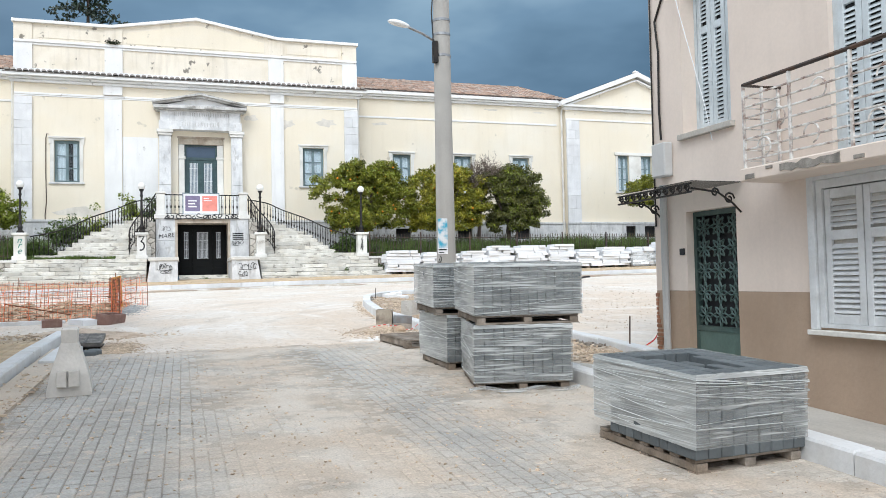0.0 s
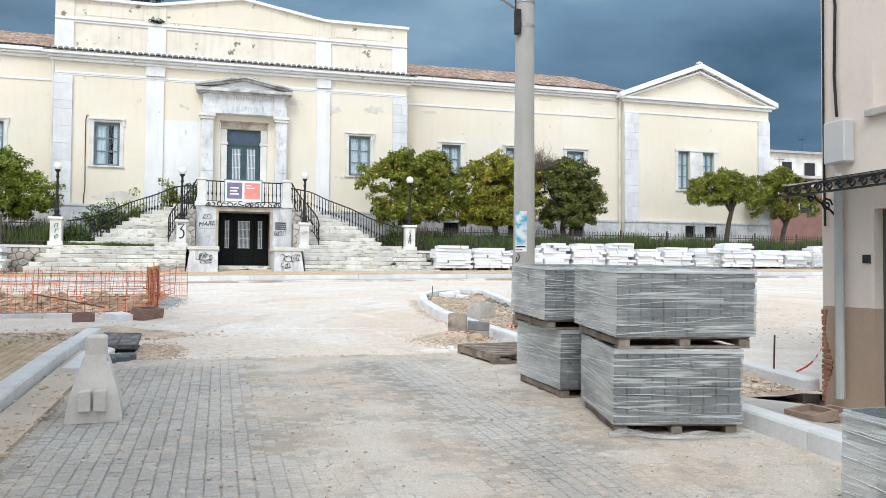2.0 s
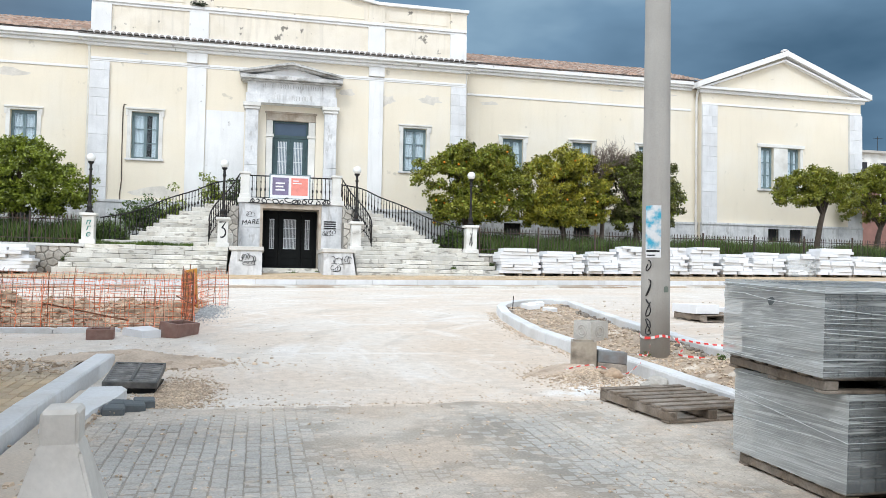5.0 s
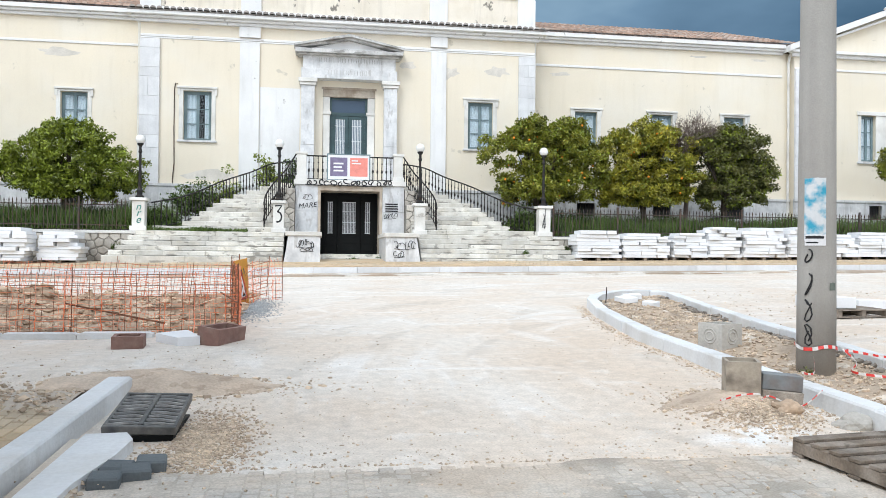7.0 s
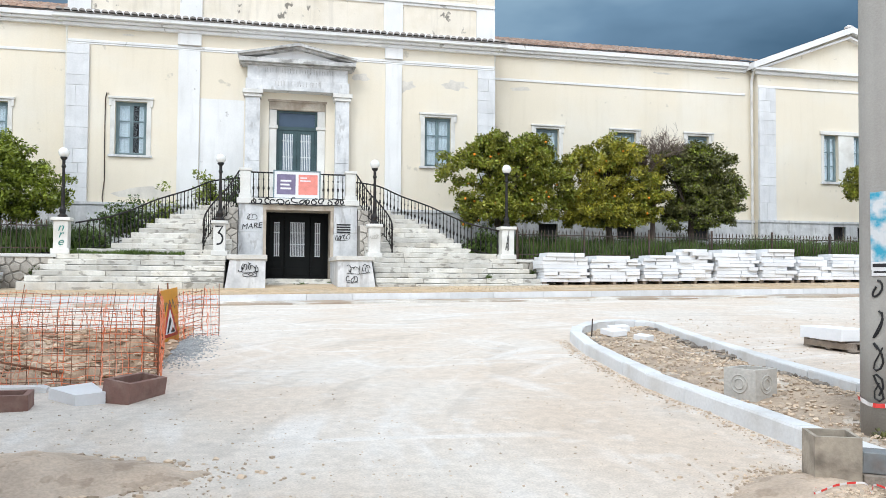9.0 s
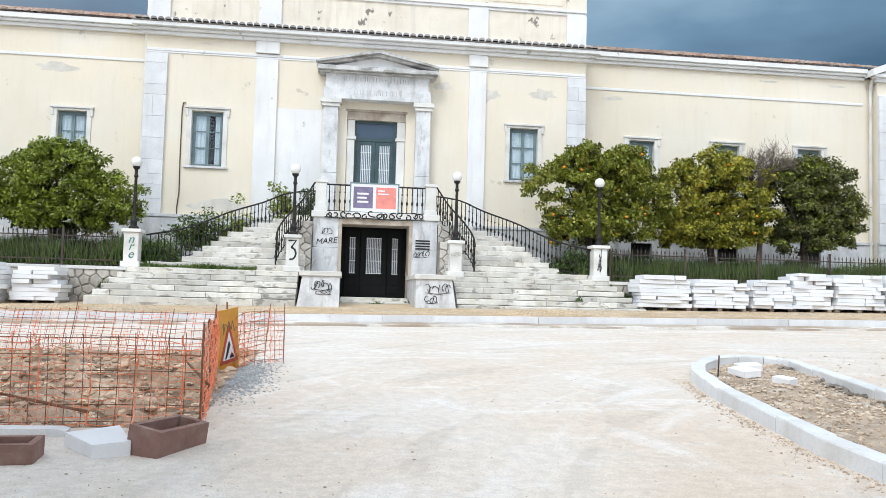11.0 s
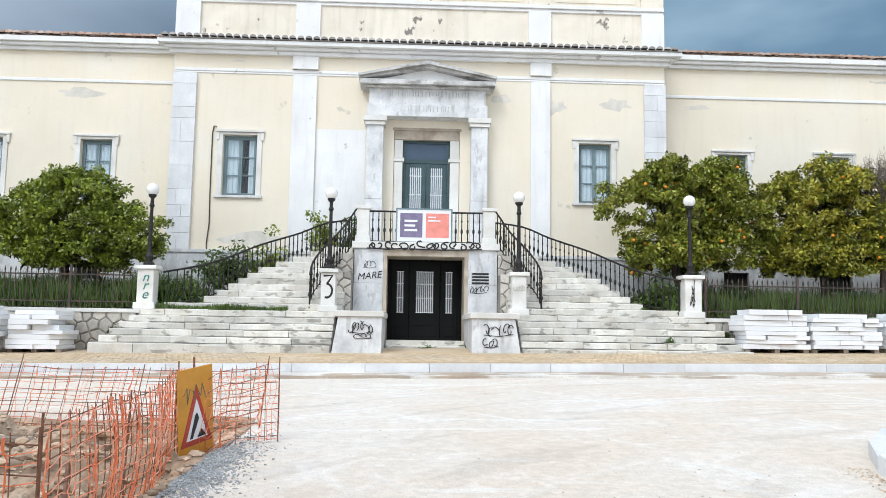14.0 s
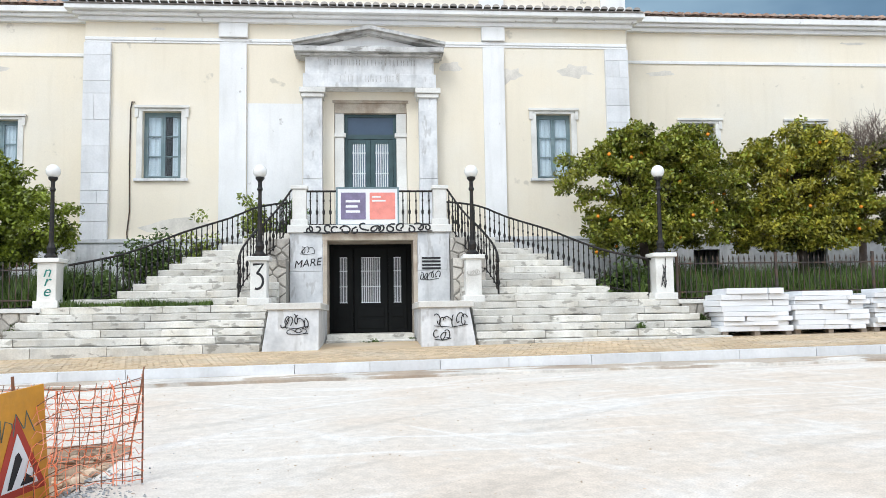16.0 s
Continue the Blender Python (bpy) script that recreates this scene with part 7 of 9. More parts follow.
            for f in (0, 0.25, 0.5, 0.75):
                pts.append((a[0] + (b[0] - a[0]) * f, a[1] + (b[1] - a[1]) * f, zs[q] + (zs[q + 1] - zs[q]) * f + k.gauss(0, 0.004)))
        tube(bm, pts, [k.uniform(0.001, 0.0032) for _ in pts], 4)
    part("film_creases", bm, M_FILM_ROPE, t, "milky gathered creases of the film", local=True)
    # ragged upper hem of the film
    bm = bmesh.new()
    last = None
    n_h = 72
    for q in range(n_h + 1):
        f = (q % n_h) / n_h * 4
        a, b = cor[int(f) % 4], cor[(int(f) + 1) % 4]
        x, y = a[0] + (b[0] - a[0]) * (f % 1), a[1] + (b[1] - a[1]) * (f % 1)
        up = 0.004 + 0.010 * max(0.0, noise.noise((x * 13 + seed, y * 13, 1.0)))
        lean = 0.975 - 0.015 * noise.noise((x * 11, y * 11, seed))
        v0, v1 = bm.verts.new((x, y, h - 0.03)), bm.verts.new((x * lean, y * lean, h + up))
        if last:
            bm.faces.new((last[0], v0, v1, last[1]))
        last = (v0, v1)
    part("film_hem", bm, M_FILM_HEM_LIT, t, "loose crumpled hem of the film", local=True)
    t.matrix_basis = m
    return t


SL = 2.18
block_stack(0.95, 1.18, 0.66, Matrix.Translation((3.80, 2.97, 0.092)) @ pose(0, 0, 0, SL, 0, 4), "film-wrapped pallet of grey pavers with open top", 1, hollow=True)
block_stack(1.04, 1.14, 0.70, Matrix.Translation((3.74, 6.18, 0.215)) @ pose(0, 0, 0, SL, 0, -13), "film-wrapped pallet of grey pavers standing on the road", 2)
block_stack(1.16, 1.16, 0.64, Matrix.Translation((3.76, 6.16, 0.92)) @ pose(0, 0, 0, SL, 0, -9), "film-wrapped pallet of grey pavers on top of another", 3)
block_stack(1.04, 1.06, 0.68, Matrix.Translation((3.80, 7.76, 0.280)) @ pose(0, 0, 0, SL, 0, 2), "film-wrapped pallet of grey pavers standing on the road", 4)
block_stack(1.12, 1.12, 0.62, Matrix.Translation((3.73, 7.72, 0.965)) @ pose(0, 0, 0, SL, 0, -4), "film-wrapped pallet of grey pavers on top of another", 5)
bm = bmesh.new()
kk = random.Random(6)
tube(bm, [(3.0 + 1.15 * f, 5.62 - 0.25 * f + 0.05 * math.sin(f * 9), 0.235 + 0.02 * math.sin(f * 13)) for f in [i / 14 for i in range(15)]], 0.022, 5)
tagged(part("film_scrap", bm, M_FILM, None, "loose twist of stretch film round the pallet foot"), category="plastic film")
ep = thing("empty_pallet", Matrix(), "empty weathered wooden pallet lying on the road", "pallet")
pallet(ep, 0.95, 1.1, 0.125)
ep.matrix_basis = Matrix.Translation((3.79, 10.05, road(3.8, 10.05) + 0.003)) @ pose(0, 0, 0, SL, 0, 7.7)

# slab stacks along the museum
def slab_stack(x0, x1, y0, y1, z0, courses, seed, label):
    t = thing("slab_stack", ((x0 + x1) / 2, (y0 + y1) / 2, z0), label, "stacked slabs", group="stacks of white marble slabs")
    k = random.Random(seed)
    for x in (x0 + 0.08, (x0 + x1) / 2, x1 - 0.08):
        part("bearer", boxes((x - 0.06, x + 0.06, y0 + 0.04, y1 - 0.02, z0 - 0.06, z0 + 0.09), bevel=0.004), M_WOOD, t)
    z = z0 + 0.092
    for c in range(courses):
        h = k.uniform(0.09, 0.135)
        u = x0 + k.uniform(-0.05, 0.07)
        end = x1 + k.uniform(-0.09, 0.06)
        if c == courses - 1:
            u, end = x0 + k.uniform(0, 0.5) * (x1 - x0) * 0.5, x1 - k.uniform(0, 0.4) * (x1 - x0) * 0.4
        while u < end - 0.2:
            w = min(k.choice([0.45, 0.6, 0.9, 1.2]), end - u)
            dy = k.uniform(-0.10, 0.06)
            bm = boxes((-w / 2, w / 2, (y0 - y1) / 2, (y1 - y0) / 2, 0, h - 0.006), bevel=0.006)
            bm.transform(Matrix.Translation((u + w / 2, (y0 + y1) / 2 + dy, z)) @ pose(0, 0, 0, 0, 0, k.gauss(0, 2.0)))
            part("slab", bm, M_SLAB, t)
            u += w + k.uniform(0.008, 0.05)
        z += h
    if k.random() < 0.15:
        bm = shrink_wrap(x1 - x0 + 0.1, y1 - y0 + 0.16, (z - z0) * 0.7, 0.02, seed)
        bm.transform(Matrix.Translation(((x0 + x1) / 2, (y0 + y1) / 2, z0)))
        part("film", bm, M_FILM, t, "torn clear film")


u, kk = 8.65, random.Random(77)
while u < 28.5:
    w = kk.uniform(1.15, 1.7)
    slab_stack(u, u + w, 31.35 + kk.uniform(-0.1, 0.1), 32.15, foot(u, 31.7), kk.choice([7, 8, 9, 9, 8]), int(u * 10), "stack of white marble slabs on a pallet")
    u += w + kk.uniform(0.02, 0.18)
for x0, x1, y0, c in ((-8.55, -7.3, 31.25, 8), (-10.0, -8.62, 30.7, 9), (-11.5, -10.1, 30.9, 8), (-13.2, -11.8, 30.9, 7)):
    slab_stack(x0, x1, y0, y0 + 0.9, foot(x0, 31.2), c, int(-x0 * 10), "stack of white marble slabs on a pallet")
sp = thing("slab_pallet", Matrix(), "wooden pallet with one white kerb block on it", "pallet")
pallet(sp, 1.15, 1.0, 0.14)
sp.matrix_basis = Matrix.Translation((9.55, 18.75, ground_z(9.5, 18.7) + 0.01)) @ pose(0, 0, 0, 2, 0, 8)
bm = boxes((8.95, 9.5, 18.3, 19.3, ground_z(9.2, 18.7) + 0.16, ground_z(9.2, 18.7) + 0.36), bevel=0.01)
tagged(part("kerb_block", bm, M_SLAB, None, "white kerb block lying on a pallet"), category="kerb stone")
bm = boxes((10.2, 10.8, 19.2, 19.7, ground_z(10.5, 19.4), ground_z(10.5, 19.4) + 0.22), bevel=0.01)
tagged(part("kerb_block", bm, M_SLAB, None, "white kerb block lying on the road"), category="kerb stone")

# concrete barrier foot
bf = thing("concrete_barrier", (-0.95, 7.15, road(-0.95, 7.15)), "tapered pale concrete barrier post foot with two ribs", "barrier")
M_FOOT = mat("pale_cast_concrete", (0.66, 0.635, 0.59), 0.85, var=0.07, scale=3, tint=(0.50, 0.47, 0.42), amount=0.4, tint_scale=4, bump=0.2)
bm = bmesh.new()
zb = road(-0.95, 7.0)
lev = [(0.215, 0.24, 0.0), (0.215, 0.24, 0.05), (0.185, 0.215, 0.22), (0.10, 0.13, 0.50), (0.082, 0.115, 0.545), (0.082, 0.115, 0.68), (0.066, 0.095, 0.70)]
rings = [[bm.verts.new((-0.945 + sx * a, 7.22 + sy * b, zb + z)) for sx, sy in ((-1, -1), (1, -1), (1, 1), (-1, 1))] for a, b, z in lev]
for a, b in zip(rings, rings[1:]):
    for i in range(4):
        bm.faces.new((a[i], a[(i + 1) % 4], b[(i + 1) % 4], b[i]))
bm.faces.new(rings[-1])
bm.faces.new(rings[0][::-1])
bmesh.ops.bevel(bm, geom=[e for e in bm.edges if abs(e.verts[0].co.z - e.verts[1].co.z) > 0.08], offset=0.015, segments=2, affect="EDGES")
bm.transform(Matrix.Translation((-0.945, 7.22, 0)) @ pose(0, 0, 0, 0, 0, 4) @ Matrix.Translation((0.945, -7.22, 0)))
part("body", bm, M_FOOT, bf)
for dx in (-0.058, 0.058):
    bm = bmesh.new()
    prism(bm, [(-0.935 + dx - 0.05, zb + 0.10), (-0.935 + dx + 0.05, zb + 0.10), (-0.935 + dx + 0.046, zb + 0.27), (-0.935 + dx - 0.046, zb + 0.265)], 6.915, 7.08)
    bmesh.ops.bevel(bm, geom=list(bm.edges), offset=0.008, segments=1, affect="EDGES")
    part("rib", bm, M_FOOT, bf)

# drain grate beside the kerb
M_CASTBAR = mat("dusty_cast_iron", (0.20, 0.20, 0.196), 0.6, tint=(0.42, 0.405, 0.38), amount=0.8, tint_scale=7, var=0.2, scale=8, bump=0.2)
M_CAST = mat("black_cast_iron", (0.09, 0.091, 0.09), 0.5, metal=0.2, tint=(0.30, 0.28, 0.25), amount=0.5, tint_scale=6, var=0.2, scale=8, bump=0.2)
gr = thing("drain_grate", (-1.27, 11.65, road(-1.27, 11.65)), "black cast-iron drain grate with curved slots lying unset", "drain grate")
gm = Matrix.Translation((-1.265, 11.74, road(-1.27, 11.65) + 0.075)) @ pose(0, 0, 0, 7, 2, 1) @ Matrix.Diagonal((0.87, 0.87, 0.95, 1))
for b in ((-0.29, 0.29, -0.47, -0.43, 0, 0.065), (-0.29, 0.29, 0.43, 0.47, 0, 0.065), (-0.29, -0.26, -0.43, 0.43, 0, 0.065), (0.26, 0.29, -0.43, 0.43, 0, 0.065), (-0.02, 0.02, -0.42, 0.42, 0.01, 0.072)):
    bm = boxes(b, bevel=0.006)
    bm.transform(gm)
    part("frame", bm, M_CAST, gr)
for sx in (-1, 1):
    for k in range(9):
        y = -0.37 + k * 0.0925
        bm = bmesh.new()
        tube(bm, [(sx * (0.02 + 0.25 * f), y + 0.022 * math.sin(f * 5), 0.050) for f in [i / 6 for i in range(7)]], 0.017, 6)
        bm.transform(gm)
        part("bar", bm, M_CASTBAR, gr)
# Solid near-black block: the shade seen through the slots is in its colour.
bm = boxes((-1.50, -1.03, 11.36, 12.11, road(-1.3, 11.2) - 0.02, road(-1.3, 11.2) + 0.03))
tagged(part("grate_bed", bm, M_BLACK_DOOR_SHADE, None, "black block coloured as the shade below the drain grate"), category="drain")
for i, (x, y, r) in enumerate(((-1.24, 10.36, 5), (-1.10, 10.50, 14), (-1.22, 10.57, -4), (-1.04, 10.68, 8))):
    bm = boxes((-0.09, 0.09, -0.085, 0.085, 0, 0.08), bevel=0.012)
    bm.transform(Matrix.Translation((x, y, road(x, y) - 0.015)) @ pose(0, 0, 0, 3, 2, r))
    tagged(part("loose_paver", bm, M_BLOCK, None, "loose grey paving block beside the gutter"), category="paving block", group="loose pavers")

bm = bmesh.new()
slab(bm, [(-1.62, 9.55), (-1.40, 9.5), (-1.37, 10.2), (-1.27, 10.75), (-1.25, 11.12), (-1.33, 11.30), (-1.60, 11.28)], lambda x, y: road(x, y) - 0.03, lambda x, y: road(x, y) + 0.068)
tagged(part("gutter_slab", bm, M_KERB, None, "broken pale concrete gutter slab before the grate"), category="concrete slab")
# clay collars and concrete boxes
M_STEELDULL = mat("dull_grey_steel", (0.26, 0.28, 0.29), 0.6, metal=0.3, var=0.15, scale=5, tint=(0.20, 0.11, 0.07), amount=0.4, tint_scale=6)
M_CLAYBROWN = mat("dusty_brown_clay", (0.30, 0.215, 0.165), 0.9, var=0.12, scale=5, tint=(0.42, 0.35, 0.29), amount=0.5, tint_scale=6, bump=0.2)
M_TERRA = mat("brown_red_collar", (0.24, 0.14, 0.115), 0.85, var=0.12, scale=5, tint=(0.36, 0.27, 0.22), amount=0.4, tint_scale=6, bump=0.2)


def hollow_box(name, w, d, h, wall, m, material, label, category, circles=False):
    t = thing(name, Matrix(), label, category)
    bm = boxes((-w / 2, w / 2, -d / 2, -d / 2 + wall, 0, h), (-w / 2, w / 2, d / 2 - wall, d / 2, 0, h), (-w / 2, -w / 2 + wall, -d / 2 + wall, d / 2 - wall, 0, h), (w / 2 - wall, w / 2, -d / 2 + wall, d / 2 - wall, 0, h))
    bmesh.ops.remove_doubles(bm, verts=bm.verts, dist=0.0005)
    part("body", bm, material, t, local=True)
    part("bottom", boxes((-w / 2 + wall, w / 2 - wall, -d / 2 + wall, d / 2 - wall, 0, 0.03)), material, t, local=True)
    if circles:
        for rot in (0, 90, 180, 270):
            for r in (0.095, 0.055):
                bm = bmesh.new()
                tube(bm, [(r * math.cos(a), -w / 2 - 0.002, h * 0.52 + r * math.sin(a)) for a in [j * math.tau / 20 for j in range(21)]], 0.008, 4)
                bm.transform(pose(0, 0, 0, 0, 0, rot))
                part("knockout_ring", bm, material, t, local=True)
    t.matrix_basis = m
    return t


hollow_box("clay_collar", 0.60, 0.32, 0.27, 0.05, Matrix.Translation((-1.28, 16.15, road(-1.3, 16.1) - 0.07)) @ pose(0, 0, 0, 8, 0, 62), M_TERRA, "brown-red clay collar lying at the dug-up corner", "drain collar")
hollow_box("clay_collar", 0.37, 0.34, 0.19, 0.05, Matrix.Translation((-2.33, 15.75, road(-2.3, 15.7) - 0.05)) @ pose(0, 0, 0, 2, 0, 6), M_TERRA, "open brown-red clay collar standing on the dust", "drain collar")
hollow_box("junction_box", 0.38, 0.38, 0.33, 0.04, Matrix.Translation((5.10, 14.98, isle_z(5.1, 14.98) - 0.02)) @ pose(0, 0, 0, 0, 0, 22), M_CONC, "grey concrete junction box with round knockouts", "junction box", circles=True)
for x, y, r in ((4.9, 5.62, 8), (5.23, 5.72, 14)):
    hollow_box("clay_collar", 0.30, 0.30, 0.08, 0.03, Matrix.Translation((x, y, road(x, y) + 0.13 - 0.13 * (x - 4.5))) @ pose(0, 0, 0, SL, -6, r), M_CLAYBROWN, "brown open clay collar lying on the raw pavement", "drain collar")
M_STAINED = mat("stained_beige_concrete", (0.42, 0.37, 0.30), 0.9, var=0.12, scale=4, tint=(0.10, 0.085, 0.07), amount=0.7, tint_scale=5.5, bump=0.3)
hollow_box("form_box", 0.29, 0.26, 0.36, 0.025, Matrix.Translation((3.70, 12.0, road(3.70, 12.0) + 0.05)) @ pose(0, 0, 0, 2, 0, -20), M_STAINED, "stained beige concrete box at the kerb end", "concrete box")
pb = thing("channel_piece", Matrix.Translation((4.0, 11.9, road(4.2, 11.86))), "grey steel channel lying on a rusty plank", "channel")
for z0, z1, dy, m_ in ((0.0, 0.13, -0.02, M_WOOD), (0.132, 0.27, 0.02, M_STEELDULL)):
    bm = boxes((-0.17, 0.17, -0.10 + dy, 0.08 + dy, z0, z1), bevel=0.006)
    bm.transform(Matrix.Translation((4.0, 11.9, road(4.2, 11.86) + 0.03)) @ pose(0, 0, 0, 0, 4, -16))
    part("plank" if z0 == 0 else "channel", bm, m_, pb)

# concrete pole with its street lamp
pole = thing("utility_pole", (5.38, 13.4, isle_z(5.38, 13.4)), "round concrete utility pole with torn posters and graffiti", "pole")
zb = isle_z(5.38, 13.4) - 0.1
bm = bmesh.new()
lathe(bm, [(0.203, zb), (0.198, 1.5), (0.186, 3.6), (0.178, 5.0), (0.17, 6.9), (0.145, 11.0)], 5.38, 13.4, 24)
part("shaft", bm, M_POLE, pole, smooth=True)
M_POSTER = mat("torn_blue_poster", (0.66, 0.68, 0.69), 0.8, var=0.06, scale=5, tint=(0.06, 0.36, 0.52), amount=1.3, tint_scale=7)


def pole_patch(a0, a1, z0, z1, r, material, name, label=""):
    bm = bmesh.new()
    n = 8
    lo = [bm.verts.new((5.38 + r * math.cos(radians(a0 + (a1 - a0) * k / n)), 13.4 + r * math.sin(radians(a0 + (a1 - a0) * k / n)), z0)) for k in range(n + 1)]
    hi = [bm.verts.new((v.co.x, v.co.y, z1 + 0.01 * noise.noise((v.co.x * 30, z1, 0)))) for v in lo]
    for k in range(n):
        bm.faces.new((lo[k], lo[k + 1], hi[k + 1], hi[k]))
    return part(name, bm, material, pole, label)


pole_patch(198, 262, 1.95, 2.63, 0.201, M_POSTER, "poster", "torn blue and white poster")
pole_patch(200, 262, 1.90, 2.02, 0.203, M_PAPER, "poster", "white strip of an old poster")
pole_patch(203, 256, 1.975, 2.005, 0.205, M_SPRAY, "print_bar")
pole_patch(205, 240, 1.925, 1.94, 0.205, M_SPRAY, "print_bar")
M_GREENPAINT = mat("faded_green_paint", (0.16, 0.19, 0.16), 0.8, var=0.2)
pole_patch(275, 300, 1.42, 1.5, 0.204, M_GREENPAINT, "paint_mark")
for k, (z0, z1) in enumerate(((1.72, 1.86), (1.36, 1.6), (1.08, 1.32), (0.82, 1.05))):
    bm = bmesh.new()
    kk = random.Random(k)
    pts = []
    for j in range(12):
        a = radians(213 + 11 * math.sin(j * (0.55 + 0.2 * k) + k))
        pts.append((5.38 + 0.204 * math.cos(a), 13.4 + 0.204 * math.sin(a), z0 + (z1 - z0) * (0.5 + 0.5 * math.cos(j * (0.45 + 0.07 * k) + 0.4 * k))))
    tube(bm, pts, 0.009, 4)
    part("graffiti", bm, M_SPRAY, pole, "black sprayed tag")
M_STEEL = mat("galvanised_steel", (0.32, 0.33, 0.34), 0.45, metal=0.8, var=0.12)
for z in (6.0, 6.45, 6.75):
    bm = bmesh.new()
    lathe(bm, [(0.172, z), (0.182, z), (0.182, z + 0.05), (0.172, z + 0.05)], 5.38, 13.4, 20)
    part("band", bm, M_STEEL, pole)
lamp_t = part("lamp_arm", tube(bmesh.new(), [(5.22, 13.38, 6.33), (4.95, 13.35, 6.46), (4.62, 13.3, 6.56)], 0.028, 8), M_STEEL, pole, "bent steel arm of the street lamp")
bm = bmesh.new()
bmesh.ops.create_uvsphere(bm, u_segments=14, v_segments=8, radius=1)
for v in bm.verts:
    v.co = Vector((v.co.x * 0.25 * (1.0 if v.co.x < 0 else 1.0), v.co.y * 0.1 * (1 - 0.3 * max(0, v.co.x)), v.co.z * (0.075 if v.co.z > 0 else 0.05)))
bm.transform(Matrix.Translation((4.43, 13.28, 6.60)) @ pose(0, 0, 0, 0, 10, 4))
part("lamp_head", bm, M_GLOBE, lamp_t, "white street lamp head", smooth=True)
bm = boxes((5.14, 5.24, 13.22, 13.34, 5.85, 6.3), bevel=0.01)
part("cable_box", bm, M_IRON, pole)
bm = bmesh.new()
tube(bm, [(5.17, 13.3, 7.3), (5.12, 13.26, 6.9), (5.15, 13.27, 6.4), (5.13, 13.25, 6.0)], 0.014, 5)
part("cable", bm, M_IRON, pole)

# warning tape
def tape_material():
    m = bpy.data.materials.new("red_white_tape")
    m.use_nodes = True
    n, l = m.node_tree.nodes, m.node_tree.links
    b = n["Principled BSDF"]
    w = n.new("ShaderNodeTexWave")
    w.inputs["Scale"].default_value = 3.2
    geo = n.new("ShaderNodeNewGeometry")
    r = n.new("ShaderNodeValToRGB")
    r.color_ramp.interpolation = "CONSTANT"
    r.color_ramp.elements[0].color, r.color_ramp.elements[1].color = (0.70, 0.05, 0.04, 1), (0.75, 0.72, 0.70, 1)
    r.color_ramp.elements[1].position = 0.55
    l.new(geo.outputs["Position"], w.inputs["Vector"])
    l.new(w.outputs[0], r.inputs[0])
    l.new(r.outputs[0], b.inputs["Base Color"])
    b.inputs["Roughness"].default_value = 0.4
    return m


M_TAPE = tape_material()


def tape(pts, width, label, parent=None):
    bm = bmesh.new()
    P = arc_path(pts, 6)
    last = None
    for i, p in enumerate(P):
        tw = 0.5 * math.sin(i * 0.9)
        o = Vector((math.sin(tw) * width * 0.5, 0.2 * width, math.cos(tw) * width))
        a, b = bm.verts.new(p - o / 2), bm.verts.new(p + o / 2)
        if last:
            bm.faces.new((last[0], a, b, last[1]))
        last = (a, b)
    if parent:
        return part("tape", bm, M_TAPE, parent, label)
    return tagged(part("warning_tape", bm, M_TAPE, None, label), category="tape", group="warning tape")


tape([(5.38 + 0.218 * math.cos(a), 13.4 + 0.218 * math.sin(a), 0.80 + 0.02 * math.sin(a * 3)) for a in [radians(170 + k * 30) for k in range(13)]], 0.04, "red and white tape tied round the pole", pole)
tape([(5.55, 13.2, 0.8), (5.65, 13.1, 0.66), (5.5, 12.95, 0.58), (5.75, 12.6, 0.56), (5.6, 12.3, 0.54)], 0.028, "red and white warning tape hanging from the pole")
tape([(5.6, 13.2, 0.78), (5.95, 13.1, 0.72), (6.3, 12.9, 0.70)], 0.028, "red and white warning tape on the rubble")
tape([(3.3, 11.95, 0.50), (3.42, 11.8, 0.56), (3.36, 11.72, 0.55), (3.55, 11.75, 0.585), (3.7, 11.7, 0.60), (3.66, 11.6, 0.57), (3.8, 11.72, 0.58), (3.95, 11.66, 0.52), (4.12, 11.7, 0.50), (4.3, 11.72, 0.62)], 0.013, "red and white warning tape on the gravel heap")
tape([(4.75, 12.7, 0.62), (4.95, 12.8, 0.60), (5.15, 13.1, 0.72)], 0.022, "red and white warning tape between box and pole")
for x, y, h in ((6.1, 7.6, 0.5), (5.95, 11.6, 0.4), (5.4, 19.9, 0.3)):
    bm = bmesh.new()
    tube(bm, [(x, y, isle_z(min(x, 6.1), y) - 0.1), (x + 0.02, y, isle_z(min(x, 6.1), y) + h)], 0.011, 5)
    tagged(part("rebar_stake", bm, M_RUSTIRON, None, "rusty steel stake standing in the rubble"), category="stake", group="steel stakes")
tape([(6.1, 7.62, 0.42), (6.12, 7.58, 0.36), (6.06, 7.6, 0.3), (6.3, 7.3, 0.5), (6.0, 6.7, 0.8)], 0.022, "red and white warning tape tied to a stake")

# ---- the fenced pit ----
M_RUST = mat("rusty_mesh_wire", (0.20, 0.095, 0.055), 0.85, var=0.3, scale=8)
M_ORANGE = mat("orange_plastic_net", (0.80, 0.21, 0.085), 0.55, var=0.15, scale=3, tint=(0.86, 0.46, 0.32), amount=0.7, tint_scale=3)


